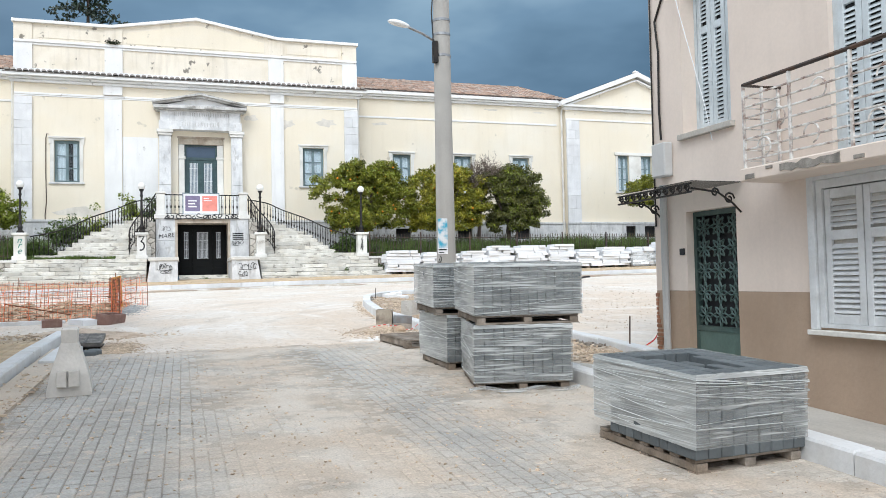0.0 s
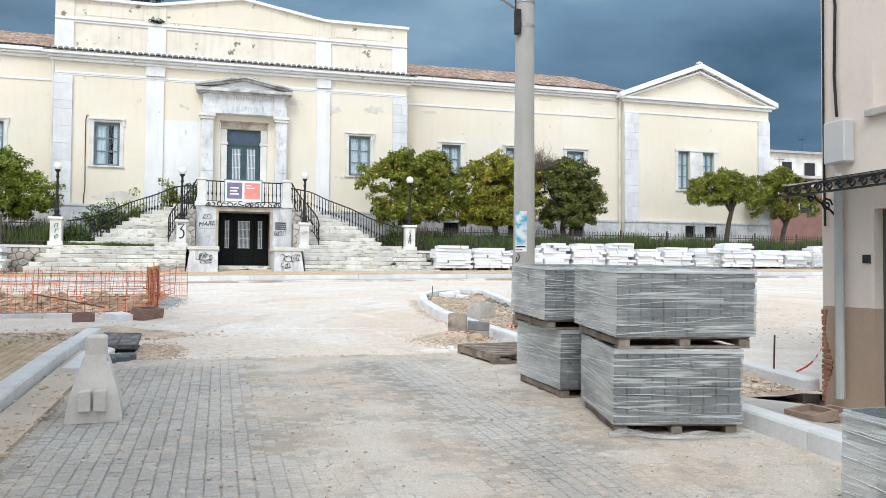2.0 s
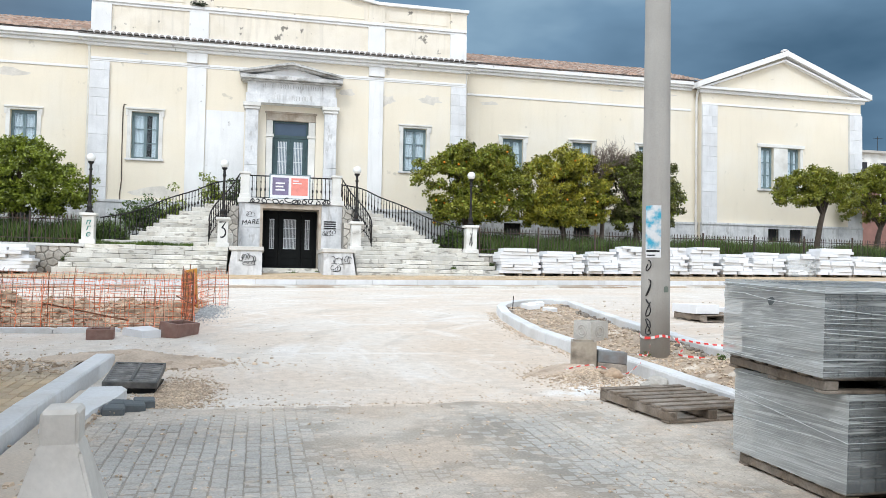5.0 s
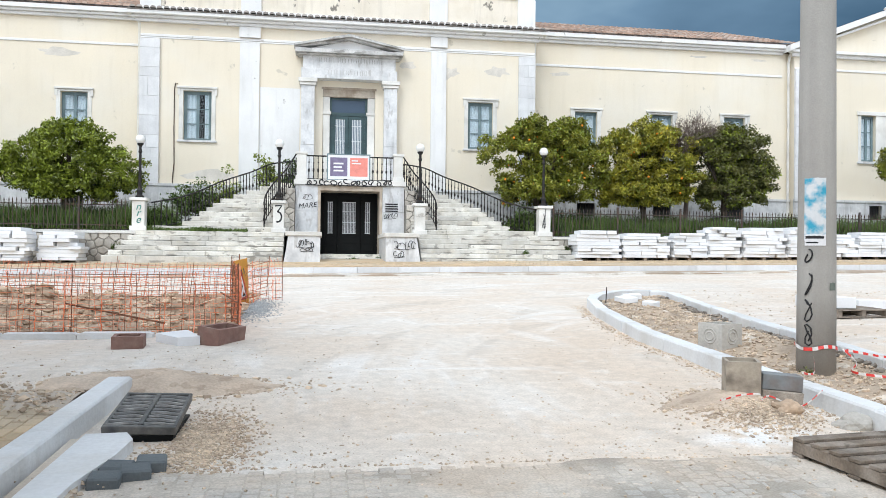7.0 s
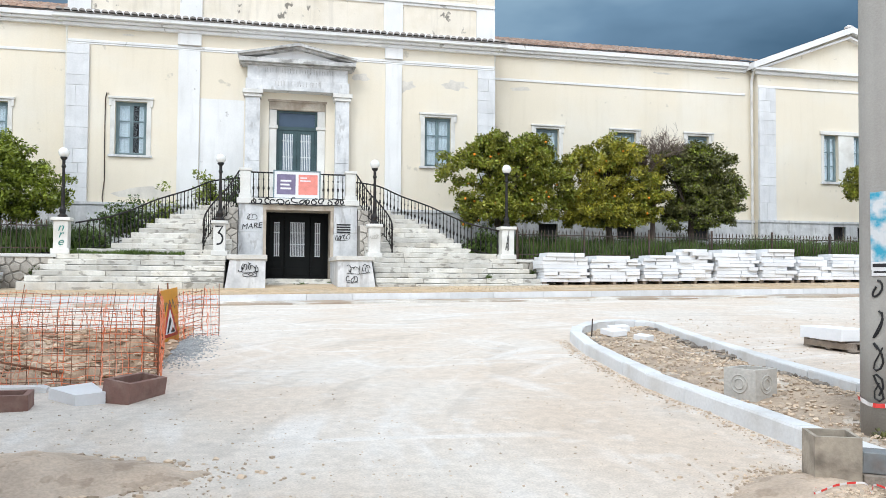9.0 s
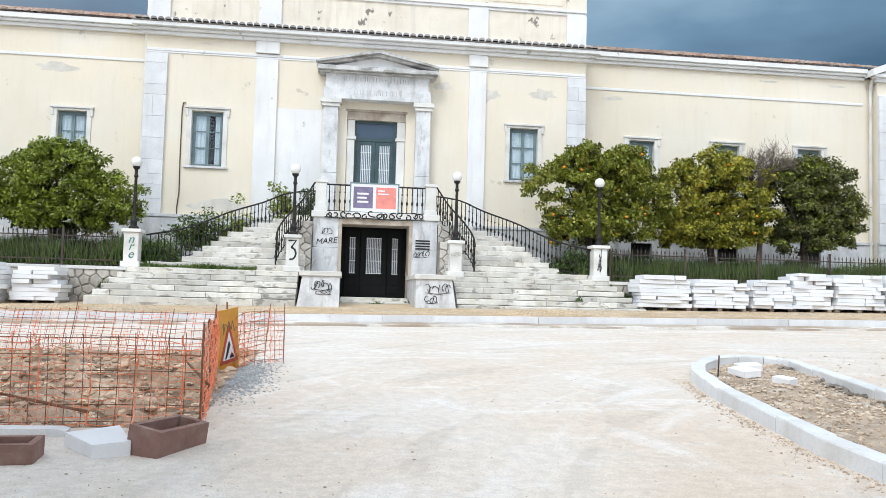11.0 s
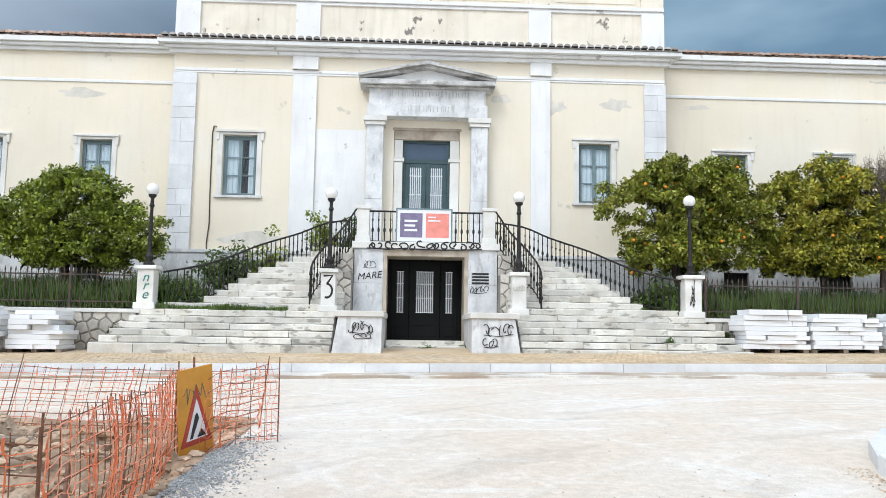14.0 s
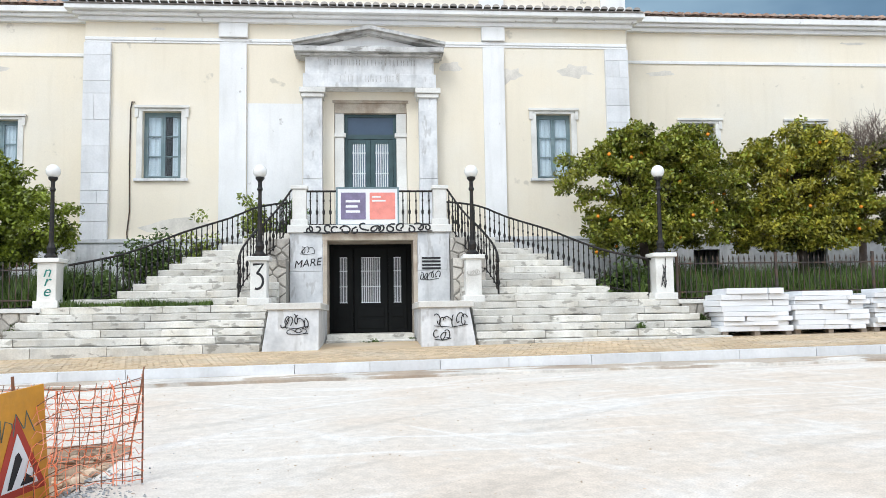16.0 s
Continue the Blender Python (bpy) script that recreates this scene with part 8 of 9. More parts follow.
def net_panel(name, a, b, height, seed, label, lean=0.0, orange=0.075):
    """Rusty wire mesh with a ragged orange net tied to it, from a to b on the ground."""
    t = thing(name, (*a, ground_z(*a)), label, "barrier net", group="orange barrier nets round the pit")
    k = random.Random(seed)
    A, B = Vector((*a, 0)), Vector((*b, 0))
    L = (B - A).length
    nrm = Vector(((B - A).y, -(B - A).x, 0)).normalized()

    def at(u, v):
        p = A.lerp(B, u / L)
        base = max(ground_z(p.x, p.y), road(p.x, p.y) - 0.12)
        wob = 0.10 * noise.noise((u * 0.8, seed, v)) + lean * v
        sag = 0.07 * noise.noise((u * 0.7, seed + 5, 0)) * v
        return Vector((p.x + nrm.x * wob, p.y + nrm.y * wob, base + 0.02 + v + sag))
    n = int(L / 0.15)
    for i in range(n + 1):
        u = L * i / n
        bm = bmesh.new()
        tube(bm, [at(u, height * j / 4 * k.uniform(0.99, 1.03)) for j in range(5)], 0.0036, 4)
        part("upright_wire", bm, M_RUST, t)
    for j in range(6):
        v = 0.05 + (height - 0.08) * j / 5
        bm = bmesh.new()
        tube(bm, [at(L * i / 24, v) for i in range(25)], 0.004, 4)
        part("cross_wire", bm, M_RUST, t)
    bm = bmesh.new()
    rows_ = [0.03 + q * orange for q in range(int(height / orange))]
    for v in rows_:
        tube(bm, [at(L * i / 30, v + 0.05 * noise.noise((i * 0.6, v * 5, seed)) + 0.03 * noise.noise((i * 1.7, v * 9, seed))) + nrm * (0.02 + 0.04 * noise.noise((i * 0.9, v * 4, seed + 3.0))) for i in range(31)], 0.0036, 3)
    for i in range(int(L / 0.07)):
        if noise.noise((i * 0.31, seed, 2.0)) < -0.02:
            continue
        u = i * 0.07
        tube(bm, [at(u + 0.09 * noise.noise((u * 2.2, v * 3, 1)), v * (1 + 0.10 * noise.noise((u * 1.4, 0, seed)))) + nrm * (0.02 + 0.05 * noise.noise((u * 2, v * 3, seed))) for v in [height * q / 7 for q in range(8)]], 0.0032, 3)
    tagged(part("orange_net", bm, M_ORANGE, t, "faded orange plastic netting"), kind="stuff")
    for q in range(int(L / 0.42) + 1):
        u = max(0, min(L, q * 0.42 + k.uniform(-0.06, 0.06)))
        part("net_fold", tube(bmesh.new(), [at(u + k.gauss(0, 0.006), height * f / 15) + nrm * k.uniform(0.005, 0.03) for f in range(16)], [k.choice([0.003, 0.004, 0.007, 0.009]) for _ in range(16)], 4), M_ORANGE, t)
    for q in range(max(2, int(L / 1.2))):
        u = L * q / max(1, int(L / 1.2) - 1)
        bm = bmesh.new()
        tube(bm, [at(u, -0.1), at(u, height + k.uniform(0.02, 0.12))], 0.007, 5)
        part("stake", bm, M_RUST, t)


net_panel("barrier_net", (-12.0, 16.95), (-5.5, 16.85), 0.82, 1, "rusty wire mesh with orange net before the pit")
net_panel("barrier_net", (-5.5, 16.85), (-1.12, 16.75), 0.84, 2, "rusty wire mesh with orange net before the pit")
net_panel("barrier_net", (-1.12, 16.75), (-1.66, 20.9), 0.90, 3, "rusty wire mesh with orange net beside the pit")
net_panel("barrier_net", (-1.66, 20.9), (-0.74, 21.55), 0.80, 4, "orange net end behind the road works sign")
net_panel("barrier_net", (-1.1, 22.4), (-9.0, 23.4), 0.75, 5, "leaning orange net behind the pit", lean=0.35)
for a, b in (((-3.4, 16.8, 1.05), (-2.1, 16.8, 0.78)), ((-1.5, 18.0, 1.15), (-1.1, 17.0, 1.02))):
    bm = bmesh.new()
    tube(bm, [a, b], 0.014, 5)
    tagged(part("tie_rod", bm, M_RUST, None, "rusty steel rod tied across the net"), category="rod")

M_SIGNY = mat("worn_yellow_sign", (0.62, 0.29, 0.03), 0.5, var=0.08, scale=5, tint=(0.55, 0.27, 0.05), amount=0.4, tint_scale=6)
M_SIGNR = mat("faded_red_sign", (0.42, 0.05, 0.03), 0.5, var=0.1, scale=5)
sign = thing("roadworks_sign", Matrix(), "yellow road works sign with red triangle hung on the net", "sign", group="")
part("plate", boxes((-0.29, 0.29, 0.0, 0.012, 0.0, 0.92), bevel=0.004), M_SIGNY, sign, local=True)
bm = bmesh.new()
prism(bm, [(-0.26, 0.14), (0.26, 0.14), (0.0, 0.74)], -0.004, -0.001)
part("triangle", bm, M_SIGNR, sign, "red warning triangle", local=True)
bm = bmesh.new()
prism(bm, [(-0.175, 0.195), (0.175, 0.195), (0.0, 0.60)], -0.008, -0.005)
part("triangle_field", bm, M_PAPER, sign, "white triangle field", local=True)
bm = bmesh.new()
prism(bm, [(0.0, 0.21), (0.14, 0.21), (0.10, 0.26), (0.06, 0.29)], -0.012, -0.009)
prism(bm, [(-0.12, 0.21), (-0.08, 0.21), (0.03, 0.40), (0.0, 0.46), (-0.03, 0.44)], -0.0125, -0.0095)
part("symbol", bm, M_SPRAY, sign, "plain black work symbol", local=True)
bm = bmesh.new()
tube(bm, [(0.02, 0.03, -0.4), (0.02, 0.03, 1.02)], 0.012, 5)
part("stake", bm, M_RUST, sign, local=True)
bm = bmesh.new()
tube(bm, [(-0.2 + 0.035 * i + 0.02 * math.sin(i * 2), -0.003, 0.66 + 0.09 * math.sin(i * 2.3)) for i in range(11)], 0.006, 4)
part("scrawl", bm, M_GREENPAINT, sign, local=True)
sign.matrix_basis = Matrix.Translation((-1.46, 21.02, 0.72)) @ pose(0, 0, 0, 0, -6, 69)


# ---- trees and weeds ----
def shaded_leaf_mat(name, dark, light, extra=None):
    m = bpy.data.materials.new(name)
    m.use_nodes = True
    n, l = m.node_tree.nodes, m.node_tree.links
    b = n["Principled BSDF"]
    b.inputs["Roughness"].default_value = 0.45
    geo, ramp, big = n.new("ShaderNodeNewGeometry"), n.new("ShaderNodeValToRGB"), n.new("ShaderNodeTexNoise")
    # Crown shade and highlights are put into the leaf colour, dark to light.
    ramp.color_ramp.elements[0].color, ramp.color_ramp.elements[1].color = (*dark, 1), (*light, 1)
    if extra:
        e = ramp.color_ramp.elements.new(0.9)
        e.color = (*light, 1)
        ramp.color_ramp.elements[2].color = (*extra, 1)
    # Patchy noise paints the shaded hollows and bright clumps of the crown.
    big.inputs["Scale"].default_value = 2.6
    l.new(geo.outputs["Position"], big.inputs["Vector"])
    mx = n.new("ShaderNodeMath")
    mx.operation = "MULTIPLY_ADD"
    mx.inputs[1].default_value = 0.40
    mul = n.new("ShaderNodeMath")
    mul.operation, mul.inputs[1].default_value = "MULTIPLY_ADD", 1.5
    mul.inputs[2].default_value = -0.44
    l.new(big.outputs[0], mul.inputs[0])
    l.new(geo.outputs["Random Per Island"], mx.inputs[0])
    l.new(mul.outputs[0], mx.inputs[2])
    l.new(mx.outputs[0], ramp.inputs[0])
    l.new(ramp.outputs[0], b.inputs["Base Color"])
    tr, add = n.new("ShaderNodeBsdfTranslucent"), n.new("ShaderNodeMixShader")
    add.inputs[0].default_value = 0.06
    l.new(ramp.outputs[0], tr.inputs["Color"])
    l.new(b.outputs[0], add.inputs[1])
    l.new(tr.outputs[0], add.inputs[2])
    l.new(add.outputs[0], n["Material Output"].inputs["Surface"])
    return m


L_GREEN = shaded_leaf_mat("orange_tree_leaf", (0.006, 0.014, 0.002), (0.37, 0.45, 0.045))
L_OLIVE = shaded_leaf_mat("olive_green_leaf", (0.010, 0.015, 0.003), (0.38, 0.39, 0.045), (0.46, 0.30, 0.06))
L_YELLOW = shaded_leaf_mat("yellowing_leaf", (0.012, 0.018, 0.003), (0.52, 0.48, 0.05), (0.75, 0.52, 0.05))
L_DARK = shaded_leaf_mat("dull_dark_leaf", (0.014, 0.020, 0.007), (0.20, 0.205, 0.055), (0.22, 0.13, 0.07))
L_CONIFER = shaded_leaf_mat("conifer_needle", (0.005, 0.014, 0.008), (0.022, 0.045, 0.022))
L_WEED = shaded_leaf_mat("weed_leaf", (0.022, 0.045, 0.008), (0.13, 0.20, 0.035))
M_BARK = mat("grey_brown_bark", (0.075, 0.058, 0.045), 0.95, var=0.3, scale=6, fine=50, bump=0.6)
M_ORANGEFRUIT = mat("orange_fruit", (0.80, 0.27, 0.02), 0.5, var=0.1, bump=0.1)


def leaves_mesh(name, centres, per, spread, size, seed, up=0.25, flat=1.0):
    """Pointed folded leaves round many clump centres."""
    g = np.random.default_rng(seed)
    C = np.repeat(np.array(centres), per, axis=0)
    N = len(C)
    off = np.clip(g.normal(size=(N, 3)), -1.5, 1.5) * spread * np.array([1, 1, 0.75 * flat])
    p = C[:, :3] + off
    out = off / (np.linalg.norm(off, axis=1, keepdims=True) + 1e-6)
    d = out * 0.7 + g.normal(size=(N, 3)) * 0.7
    d[:, 2] -= 0.25
    d /= np.linalg.norm(d, axis=1, keepdims=True)
    side = np.cross(d, g.normal(size=(N, 3)) * 0.6 + np.array([0, 0, 1.0]))
    side /= np.linalg.norm(side, axis=1, keepdims=True)
    s = size * g.uniform(0.65, 1.25, size=(N, 1))
    nrm = np.cross(d, side)
    v = np.stack([p - d * s * 0.5, p + side * s * 0.28 + nrm * s * 0.06, p + d * s * 0.55, p - side * s * 0.28 + nrm * s * 0.06], axis=1).reshape(-1, 3)
    me = bpy.data.meshes.new(name)
    me.vertices.add(N * 4)
    me.vertices.foreach_set("co", v.ravel())
    me.loops.add(N * 4)
    me.loops.foreach_set("vertex_index", np.arange(N * 4, dtype=np.int32))
    me.polygons.add(N)
    me.polygons.foreach_set("loop_start", np.arange(0, N * 4, 4, dtype=np.int32))
    me.update(calc_edges=True)
    return me


def tree(x, y, z0, crown, material, label, seed, trunk_h, lean=0.0, fruit=0, clumps=210, per=34, size=0.118, accents=()):
    """A citrus tree: crooked trunk, limbs, and a crown of leaf clumps in several uneven lobes (dx, dy, z, rx, rz)."""
    t = thing("orange_tree", (x, y, z0), label, "tree", group="orange trees before the museum")
    k = random.Random(seed)
    zt = z0 + trunk_h
    bm = bmesh.new()
    top = Vector((x + lean, y, zt))
    tube(bm, [(x, y, z0 - 0.1), (x + lean * 0.2 + 0.03, y, z0 + trunk_h * 0.4), (x + lean * 0.7 - 0.03, y, z0 + trunk_h * 0.75), top], [0.17, 0.13, 0.12, 0.11], 8)
    for lobe in crown:
        c = Vector((x + lobe[0], y + lobe[1], lobe[2]))
        for _ in range(3):
            e = c + Vector((k.uniform(-0.5, 0.5) * lobe[3], k.uniform(-0.4, 0.4) * lobe[3], k.uniform(-0.2, 0.5) * lobe[4]))
            tube(bm, [top - Vector((0, 0, 0.1)), top.lerp(e, 0.5) + Vector((k.uniform(-0.15, 0.15), k.uniform(-0.15, 0.15), 0.1)), e], [0.08, 0.045, 0.012], 6)
    part("trunk", bm, M_BARK, t, "grey-brown crooked trunk and limbs")
    centres, n_l = [], max(1, clumps // len(crown))
    for lobe in crown:
        for _ in range(n_l):
            while True:
                d = Vector((k.gauss(0, 1), k.gauss(0, 1), k.gauss(0, 1))).normalized()
                if d.z > -0.75:
                    break
            r = k.uniform(0.5, 1.0) ** 0.55 * (1 + 0.30 * noise.noise(d * 2.6 + Vector((seed, lobe[0], 0))))
            centres.append((x + lobe[0] + d.x * r * lobe[3], y + lobe[1] + d.y * r * lobe[3] * 0.85, lobe[2] + d.z * r * lobe[4]))
    part("crown", leaves_mesh("crown", centres, per, 0.118, size, seed), material, t, "dense glossy leaves with crown shade and highlights in their colour")
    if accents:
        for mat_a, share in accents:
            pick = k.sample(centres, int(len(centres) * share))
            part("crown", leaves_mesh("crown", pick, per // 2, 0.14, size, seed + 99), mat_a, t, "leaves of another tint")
    for _ in range(fruit):
        c = k.choice(centres)
        bm = bmesh.new()
        bmesh.ops.create_icosphere(bm, subdivisions=2, radius=0.045, matrix=Matrix.Translation((c[0] + k.uniform(-0.2, 0.2), c[1] - 0.22, c[2] - 0.12)))
        part("orange", bm, M_ORANGEFRUIT, t, "ripe orange", smooth=True)
    return t


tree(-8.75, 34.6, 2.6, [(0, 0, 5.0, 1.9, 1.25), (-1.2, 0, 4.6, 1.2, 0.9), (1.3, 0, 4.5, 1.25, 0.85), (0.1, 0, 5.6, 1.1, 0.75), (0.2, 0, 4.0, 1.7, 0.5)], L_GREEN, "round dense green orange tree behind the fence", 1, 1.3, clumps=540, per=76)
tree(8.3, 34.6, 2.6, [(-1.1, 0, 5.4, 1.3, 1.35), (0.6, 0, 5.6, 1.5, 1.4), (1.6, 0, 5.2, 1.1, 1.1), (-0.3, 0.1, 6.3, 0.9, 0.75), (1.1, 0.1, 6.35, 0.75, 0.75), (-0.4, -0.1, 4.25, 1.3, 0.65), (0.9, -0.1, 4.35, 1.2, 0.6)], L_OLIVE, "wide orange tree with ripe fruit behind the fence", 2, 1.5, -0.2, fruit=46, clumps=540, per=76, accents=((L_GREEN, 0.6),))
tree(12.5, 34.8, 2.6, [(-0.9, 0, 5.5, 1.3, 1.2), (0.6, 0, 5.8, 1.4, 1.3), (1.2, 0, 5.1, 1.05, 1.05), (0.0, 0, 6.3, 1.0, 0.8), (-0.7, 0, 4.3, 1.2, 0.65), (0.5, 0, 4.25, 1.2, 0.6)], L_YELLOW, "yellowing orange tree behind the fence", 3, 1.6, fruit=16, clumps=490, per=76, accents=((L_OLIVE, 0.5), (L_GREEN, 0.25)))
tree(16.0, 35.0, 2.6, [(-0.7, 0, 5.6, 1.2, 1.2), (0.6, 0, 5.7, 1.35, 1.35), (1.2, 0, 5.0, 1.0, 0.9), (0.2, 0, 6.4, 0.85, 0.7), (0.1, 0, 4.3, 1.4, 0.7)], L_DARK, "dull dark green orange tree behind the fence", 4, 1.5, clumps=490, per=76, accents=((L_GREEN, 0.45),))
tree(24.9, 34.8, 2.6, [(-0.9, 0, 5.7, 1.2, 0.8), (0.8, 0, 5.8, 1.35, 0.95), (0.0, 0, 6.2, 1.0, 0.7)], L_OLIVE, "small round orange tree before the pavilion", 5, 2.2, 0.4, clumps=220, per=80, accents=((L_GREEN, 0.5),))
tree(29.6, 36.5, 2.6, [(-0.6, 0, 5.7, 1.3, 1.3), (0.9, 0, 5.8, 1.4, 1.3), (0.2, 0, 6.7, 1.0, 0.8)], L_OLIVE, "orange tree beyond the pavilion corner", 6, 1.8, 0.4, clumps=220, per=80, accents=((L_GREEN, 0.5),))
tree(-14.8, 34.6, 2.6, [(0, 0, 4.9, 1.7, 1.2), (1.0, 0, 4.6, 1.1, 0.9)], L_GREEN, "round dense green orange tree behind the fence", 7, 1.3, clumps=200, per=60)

# bare twiggy tree between the others
bare = thing("bare_tree", (14.4, 35.6, 2.6), "bare purplish twiggy tree among the orange trees", "tree")
M_TWIG = mat("purple_grey_twig", (0.16, 0.125, 0.105), 0.9, var=0.2, scale=5)
kb = random.Random(15)
bm = bmesh.new()
tube(bm, [(14.4, 35.2, 2.5), (14.5, 35.2, 4.2), (14.6, 35.1, 5.5)], [0.12, 0.09, 0.06], 7)


def twigs(p, d, length, r, depth):
    q = p + d * length
    tube(bm, [p, p.lerp(q, 0.5) + Vector((kb.uniform(-0.04, 0.04), kb.uniform(-0.04, 0.04), 0.02)), q], [r, r * 0.8, r * 0.55], 4)
    if depth:
        for _ in range(4 if depth > 1 else 3):
            e = (d + Vector((kb.gauss(0, 0.5), kb.gauss(0, 0.5), kb.gauss(0.12, 0.4)))).normalized()
            twigs(p.lerp(q, kb.uniform(0.5, 1.0)), e, length * kb.uniform(0.6, 0.9), r * 0.6, depth - 1)


for _ in range(8):
    twigs(Vector((14.6, 35.1, 5.4)), Vector((kb.gauss(0, 0.7), kb.gauss(0, 0.4), 0.8)).normalized(), 0.78, 0.035, 4)
part("trunk", bm, M_TWIG, bare)

# conifer behind the museum
con = thing("conifer", (-6.2, 60, 2.5), "tall dark conifer rising behind the museum roof", "tree")
bm = bmesh.new()
tube(bm, [(-6.2, 60, 2), (-6.2, 60, 24.5)], [0.4, 0.05], 8)
part("trunk", bm, M_BARK, con)
centres = []
kc = random.Random(9)
for i in range(28):
    z = 24.6 - i * 0.42
    r = 0.3 + i * 0.33
    for j in range(5 + i):
        a = kc.uniform(0, math.tau)
        q = kc.uniform(0.2, 1.0)
        centres.append((-6.2 + math.cos(a) * r * q, 60 + math.sin(a) * r * q, z - 0.25 * r * q + kc.uniform(-0.1, 0.1)))
part("crown", leaves_mesh("crown", centres, 22, 0.28, 0.30, 5, flat=0.4), L_CONIFER, con, "dark layered needles")


def bush(x, y, z, r, h, material, seed, label, n=26):
    fine = 0.12 if r > 0.25 else 0.055
    k = random.Random(seed)
    t = thing("bush", (x, y, z), label, "shrub", group="shrubs beside the stairs")
    cs = [(x + k.gauss(0, r * 0.5), y + k.gauss(0, r * 0.35), z + abs(k.gauss(0, h * 0.5))) for _ in range(n)]
    tagged(part("leaf_mass", leaves_mesh("leaf_mass", cs, 46, 0.14 if r > 0.25 else 0.05, fine, seed), material, t), kind="stuff")
    bm = bmesh.new()
    for c in cs[::3]:
        tube(bm, [(x, y, z - 0.05), Vector((x, y, z)).lerp(Vector(c), 0.6), c], [0.02, 0.014, 0.006], 5)
    part("stem", bm, M_BARK, t)


bush(-4.6, 35.7, 3.3, 0.8, 0.95, L_WEED, 1, "leafy green shrub against the museum plinth", 60)
bush(-3.4, 36.1, 3.4, 0.6, 0.85, L_GREEN, 2, "leafy green shrub against the museum plinth", 50)
bush(-1.9, 36.3, 4.35, 0.4, 0.9, L_GREEN, 3, "shrub growing beside the upper steps", 22)
bush(-1.2, 36.4, 4.4, 0.3, 0.9, L_WEED, 4, "shrub growing beside the upper steps", 18)
bush(-5.4, 33.4, 2.55, 0.5, 0.6, L_WEED, 5, "weeds behind the stair railing", 26)
bush(7.3, 33.6, 2.6, 0.6, 0.7, L_WEED, 6, "weeds behind the stair railing", 28)
bush(-0.15, 33.9, 1.7, 0.1, 0.5, L_WEED, 7, "tall weed beside the basement door", 8)
bush(1.1, 33.0, 1.55, 0.24, 0.05, L_WEED, 8, "weeds growing through the threshold", 8)
bush(2.05, 33.3, 1.56, 0.08, 0.1, L_WEED, 9, "weed tuft at the pedestal foot", 4)
bush(6.95, 31.55, 1.78, 0.15, 0.1, L_WEED, 10, "weed tuft on the lower steps", 5)
bush(8.6, 32.2, 1.75, 0.15, 0.45, L_WEED, 11, "weeds hanging over the garden wall", 14)
bush(-6.5, 32.3, 1.85, 0.12, 0.4, L_WEED, 12, "weeds hanging over the garden wall", 10)
bush(5.82, 2.85, road(5.8, 2.85) - 0.03, 0.05, 0.06, L_WEED, 13, "small weed at the foot of the house wall", 4)
bush(5.75, 12.35, isle_z(5.7, 12.3), 0.05, 0.05, L_WEED, 14, "small weed in the rubble by the pole", 1)
bush(5.1, 13.15, isle_z(5.1, 13.1), 0.06, 0.04, L_DARK, 15, "dry weed at the pole foot", 1)


def grass(name, x0, x1, y0, y1, count, h, seed, base, label):
    g = np.random.default_rng(seed)
    x, y = g.uniform(x0, x1, count), g.uniform(y0, y1, count)
    patch = np.array([0.55 + 0.75 * noise.noise((a * 0.9, b * 0.9, seed)) for a, b in zip(x, y)])
    z = np.array([base(a, b) for a, b in zip(x, y)])
    hh = h * g.uniform(0.45, 1.1, count) * np.clip(patch + 0.3, 0.35, 1.3)
    a = g.uniform(0, np.pi, count)
    w = 0.012 + 0.012 * g.random(count)
    bx, by = g.normal(size=count) * 0.28 * hh, g.normal(size=count) * 0.28 * hh
    v = np.empty((count, 3, 3))
    v[:, 0] = np.stack([x - np.cos(a) * w, y - np.sin(a) * w, z], 1)
    v[:, 1] = np.stack([x + np.cos(a) * w, y + np.sin(a) * w, z], 1)
    v[:, 2] = np.stack([x + bx, y + by, z + hh], 1)
    me = bpy.data.meshes.new(name)
    me.vertices.add(count * 3)
    me.vertices.foreach_set("co", v.ravel())
    me.loops.add(count * 3)
    me.loops.foreach_set("vertex_index", np.arange(count * 3, dtype=np.int32))
    me.polygons.add(count)
    me.polygons.foreach_set("loop_start", np.arange(0, count * 3, 3, dtype=np.int32))
    me.update(calc_edges=True)
    me.materials.append(L_WEED)
    return tagged(new(name, me), label, "grass", kind="stuff")


grass("grass_west", -16, CX - 6.3, 32.85, 36.5, 26000, 0.75, 3, soil_z, "tall unmown grass behind the fence")
grass("grass_east", CX + 6.3, 32, 32.85, 36.5, 52000, 0.75, 4, soil_z, "tall unmown grass behind the fence")
grass("grass_landing", -5.7, -2.4, 32.42, 32.62, 1600, 0.16, 5, lambda a, b: 2.47, "grass tufts in the joints of the stair landing")


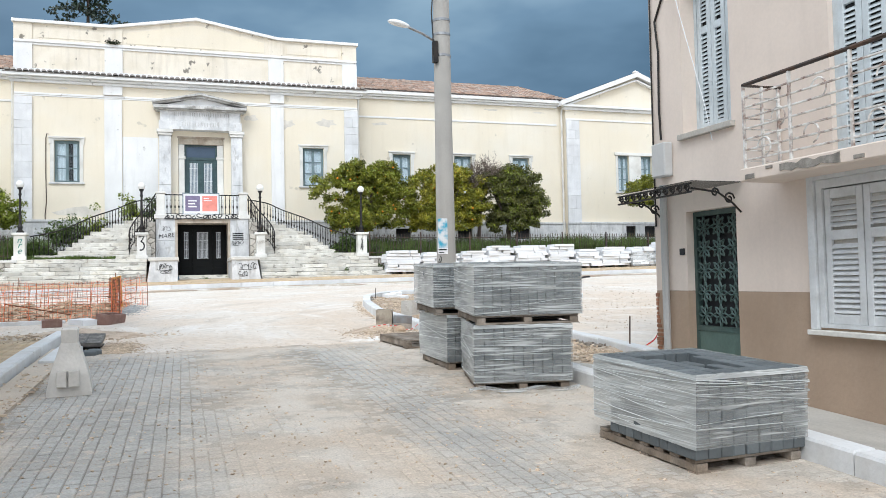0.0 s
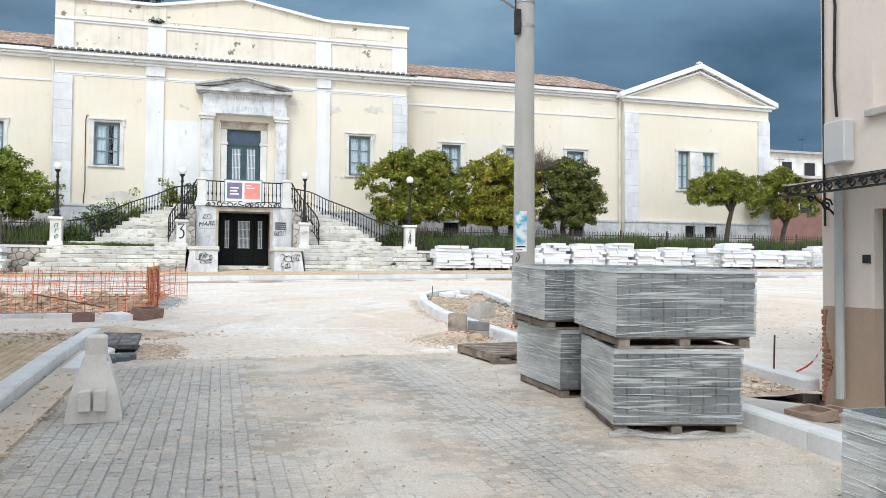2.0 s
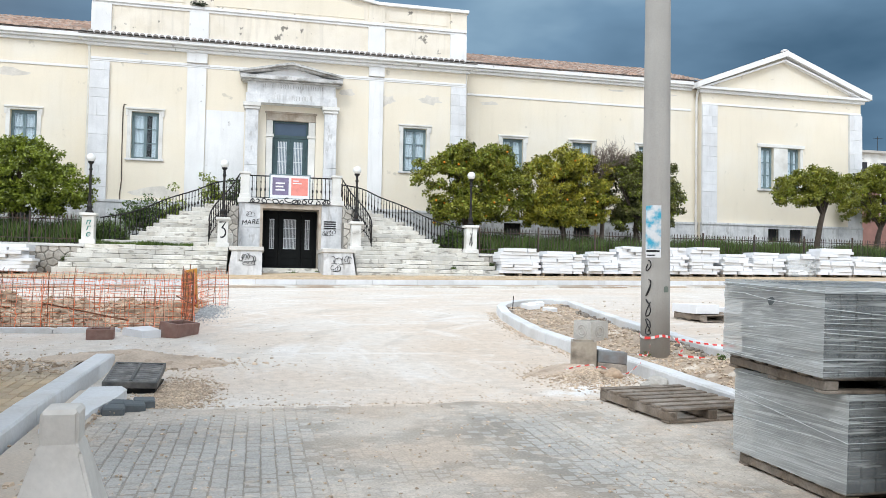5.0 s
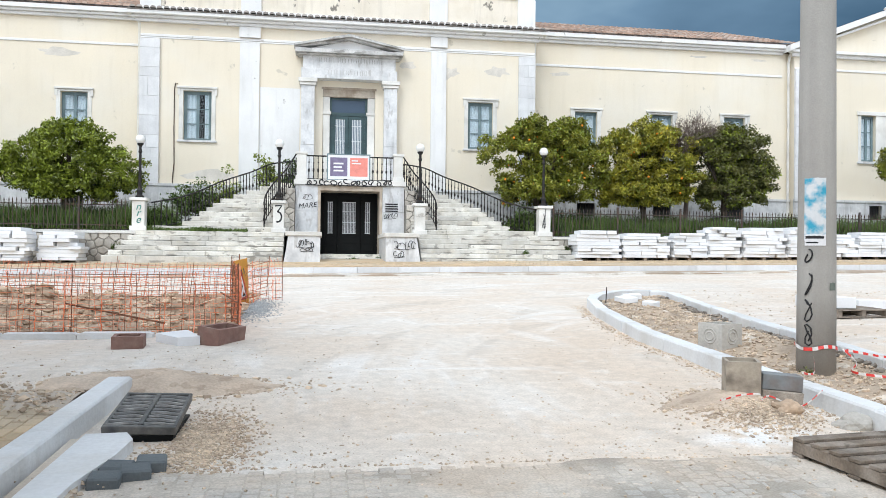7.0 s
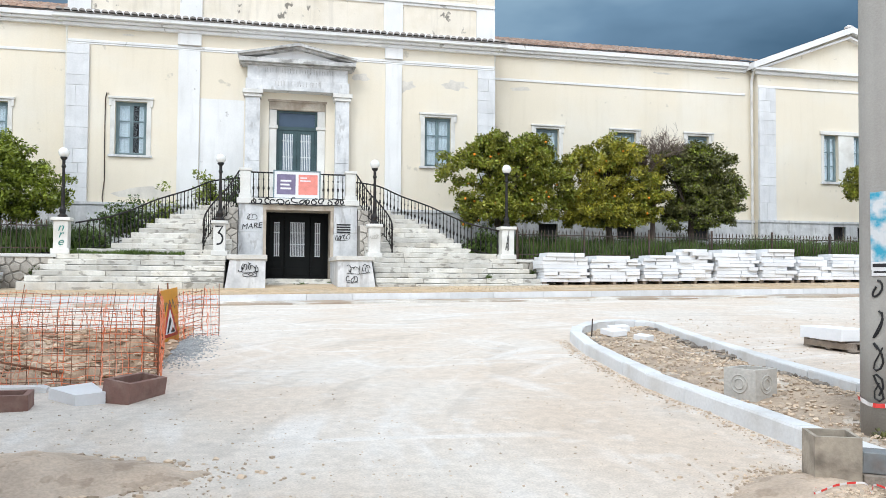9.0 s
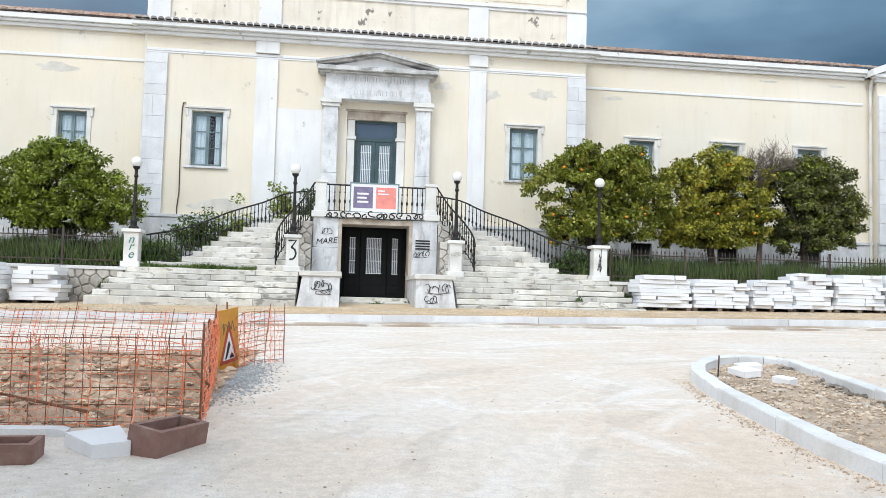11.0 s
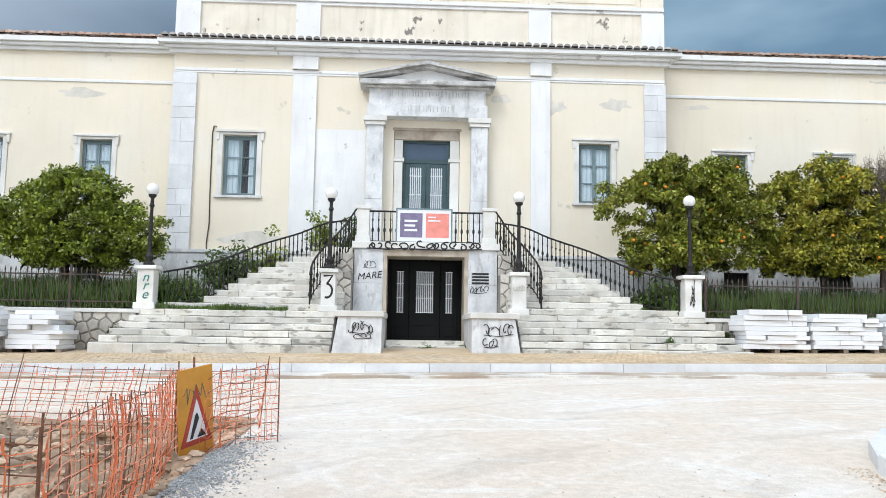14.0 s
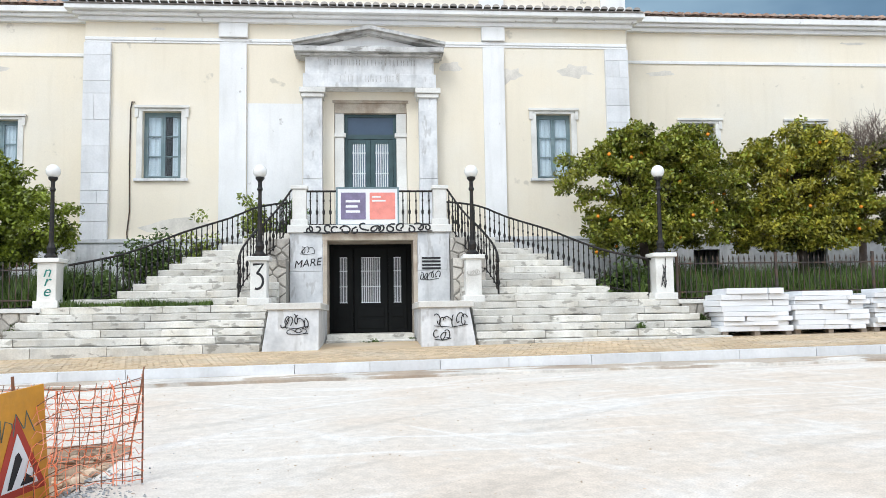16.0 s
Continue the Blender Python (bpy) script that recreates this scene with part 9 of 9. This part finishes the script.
# ---- paving pieces ----
def joined_pavers(cells, w, d, h, bev, seed, gap):
    """Chamfered blocks (x, y, turn) joined into one mesh, seated on the road's slope."""
    g = random.Random(seed)
    verts, faces = [], []
    for x, y in cells:
        o = len(verts)
        dz = g.uniform(-0.004, 0.004)
        a, b = w / 2 - 0.0025 - g.uniform(0, 0.003), d / 2 - gap - g.uniform(0, 0.003)
        x, y = x + g.uniform(-0.003, 0.003), y + g.uniform(-0.004, 0.004)
        for sx, sy in ((-1, -1), (1, -1), (1, 1), (-1, 1)):
            verts.append((x + sx * a, y + sy * b, 0.038 * (sy * b) + up_z(x, y) - h))
        for sx, sy in ((-1, -1), (1, -1), (1, 1), (-1, 1)):
            verts.append((x + sx * a, y + sy * b, 0.038 * (sy * b) + up_z(x, y) - bev + dz))
        for sx, sy in ((-1, -1), (1, -1), (1, 1), (-1, 1)):
            verts.append((x + sx * (a - bev * 0.45), y + sy * (b - bev * 1.3), 0.038 * (sy * b) + up_z(x, y) + dz))
        for q in range(4):
            r = (q + 1) % 4
            faces += [(o + q, o + r, o + 4 + r, o + 4 + q), (o + 4 + q, o + 4 + r, o + 8 + r, o + 8 + q)]
        faces.append((o + 8, o + 9, o + 10, o + 11))
    me = bpy.data.meshes.new("pavers")
    me.from_pydata(verts, [], faces)
    return me


def paved(name, x0, x1, y0, y1, near, material, label, lift, seed, long=0.2, gap=0.007, bev=0.007):
    """A field of blocks 0.1 m wide in running bond; those in the stretch 'near' are objects of their own."""
    global up_z
    up_z = lambda x, y: road(x, y) + lift
    t = thing(name, ((x0 + x1) / 2, (y0 + y1) / 2, road(0, (y0 + y1) / 2)), label, "paving", kind="structure")
    cols, far_cells, near_cells = round((x1 - x0) / 0.1), [], []
    for i in range(cols):
        x = x0 + (i + 0.5) * (x1 - x0) / cols
        y = y0 + (long / 2 if i % 2 else 0.0)
        while y < y1 - long / 2:
            c = (x, y + long / 2)
            (near_cells if near[0] < c[0] < near[1] and near[2] < c[1] < near[3] and len(near_cells) < 300 else far_cells).append(c)
            y += long
    w = (x1 - x0) / cols
    rest = part("paver_field", joined_pavers(far_cells, w, long, 0.06, bev, seed, gap), material, t)
    tagged(rest, kind="stuff")
    bm = boxes((-w / 2 + 0.004, w / 2 - 0.004, -long / 2 + gap, long / 2 - gap, -0.06, 0.0))
    bm.edges.ensure_lookup_table()
    bmesh.ops.bevel(bm, geom=[e for e in bm.edges if e.verts[0].co.z > -0.01 and e.verts[1].co.z > -0.01], offset=bev * 0.6, segments=1, affect="EDGES")
    me = mesh_of(bm, "paver")
    me.materials.append(material)
    g = random.Random(seed + 1)
    for x, y in near_cells:
        piece("paver", me, pose(x, y, up_z(x, y) + g.uniform(-0.003, 0.003), SL, 0, g.uniform(-0.7, 0.7)), t)
    return t


paved("paving_street", 1.379, 4.3, -6.0, 10.5, (2.0, 3.0, 2.6, 4.7), M_PAVER, "dust-coated grey block paving of the street", 0.0, 13, 0.105, 0.006, 0.008)
paved("paving_road", -1.34, 1.379, -6.0, 10.5, (-0.9, 0.6, 2.6, 4.7), M_PAVER, "grey block paving of the street half buried in dust", 0.0, 3, 0.105, 0.006, 0.008)
paved("paving_west", -3.5, -1.93, -6.0, 12.1, (-3.5, -1.9, 6.0, 9.8), M_OCHRE, "ochre block paving of the pavement", 0.135, 5)


def dust_z(x, y):
    """Dust lies deep in some bands along the street and only in the joints elsewhere."""
    wob = x + 0.55 * noise.noise((x * 0.8, y * 0.36, 5.0))
    band = max(smooth(-0.2, 1.0, wob) * (1 - 0.7 * smooth(1.4, 2.2, wob)), 0.95 * smooth(2.1, 3.2, wob), 0.8 * smooth(9.3, 10.4, y), 0.8 * smooth(-1.0, -1.4, x))
    lev = -0.0078 + 0.0078 * band + bumpy(x, y, 1.1, 0.003) + bumpy(x, y, 4.5, 0.0035) + bumpy(x, y, 11, 0.003)
    return road(x, y) + lev - 0.05 * smooth(10.45 + bumpy(x, y, 1.5, 0.25), 10.75, y)


ob = new("dust_layer", grid_sheet(-1.36, 4.34, 150, -6.0, 10.75, 420, dust_z))
ob.data.materials.append(M_PAVEDUST)
tagged(ob, "brown sandy dust lying on the street paving", "dust", kind="structure")
ob = new("dust_layer", grid_sheet(-3.5, -1.9, 30, -6.0, 13.2, 120, lambda x, y: road(x, y) + 0.125 + bumpy(x, y, 2, 0.005) + 0.03 * smooth(11.6, 12.2, y) - 0.16 * smooth(12.2, 13.2, y)))
ob.data.materials.append(M_SAND)
tagged(ob, "dust in the joints of the ochre pavement", "dust", kind="structure")
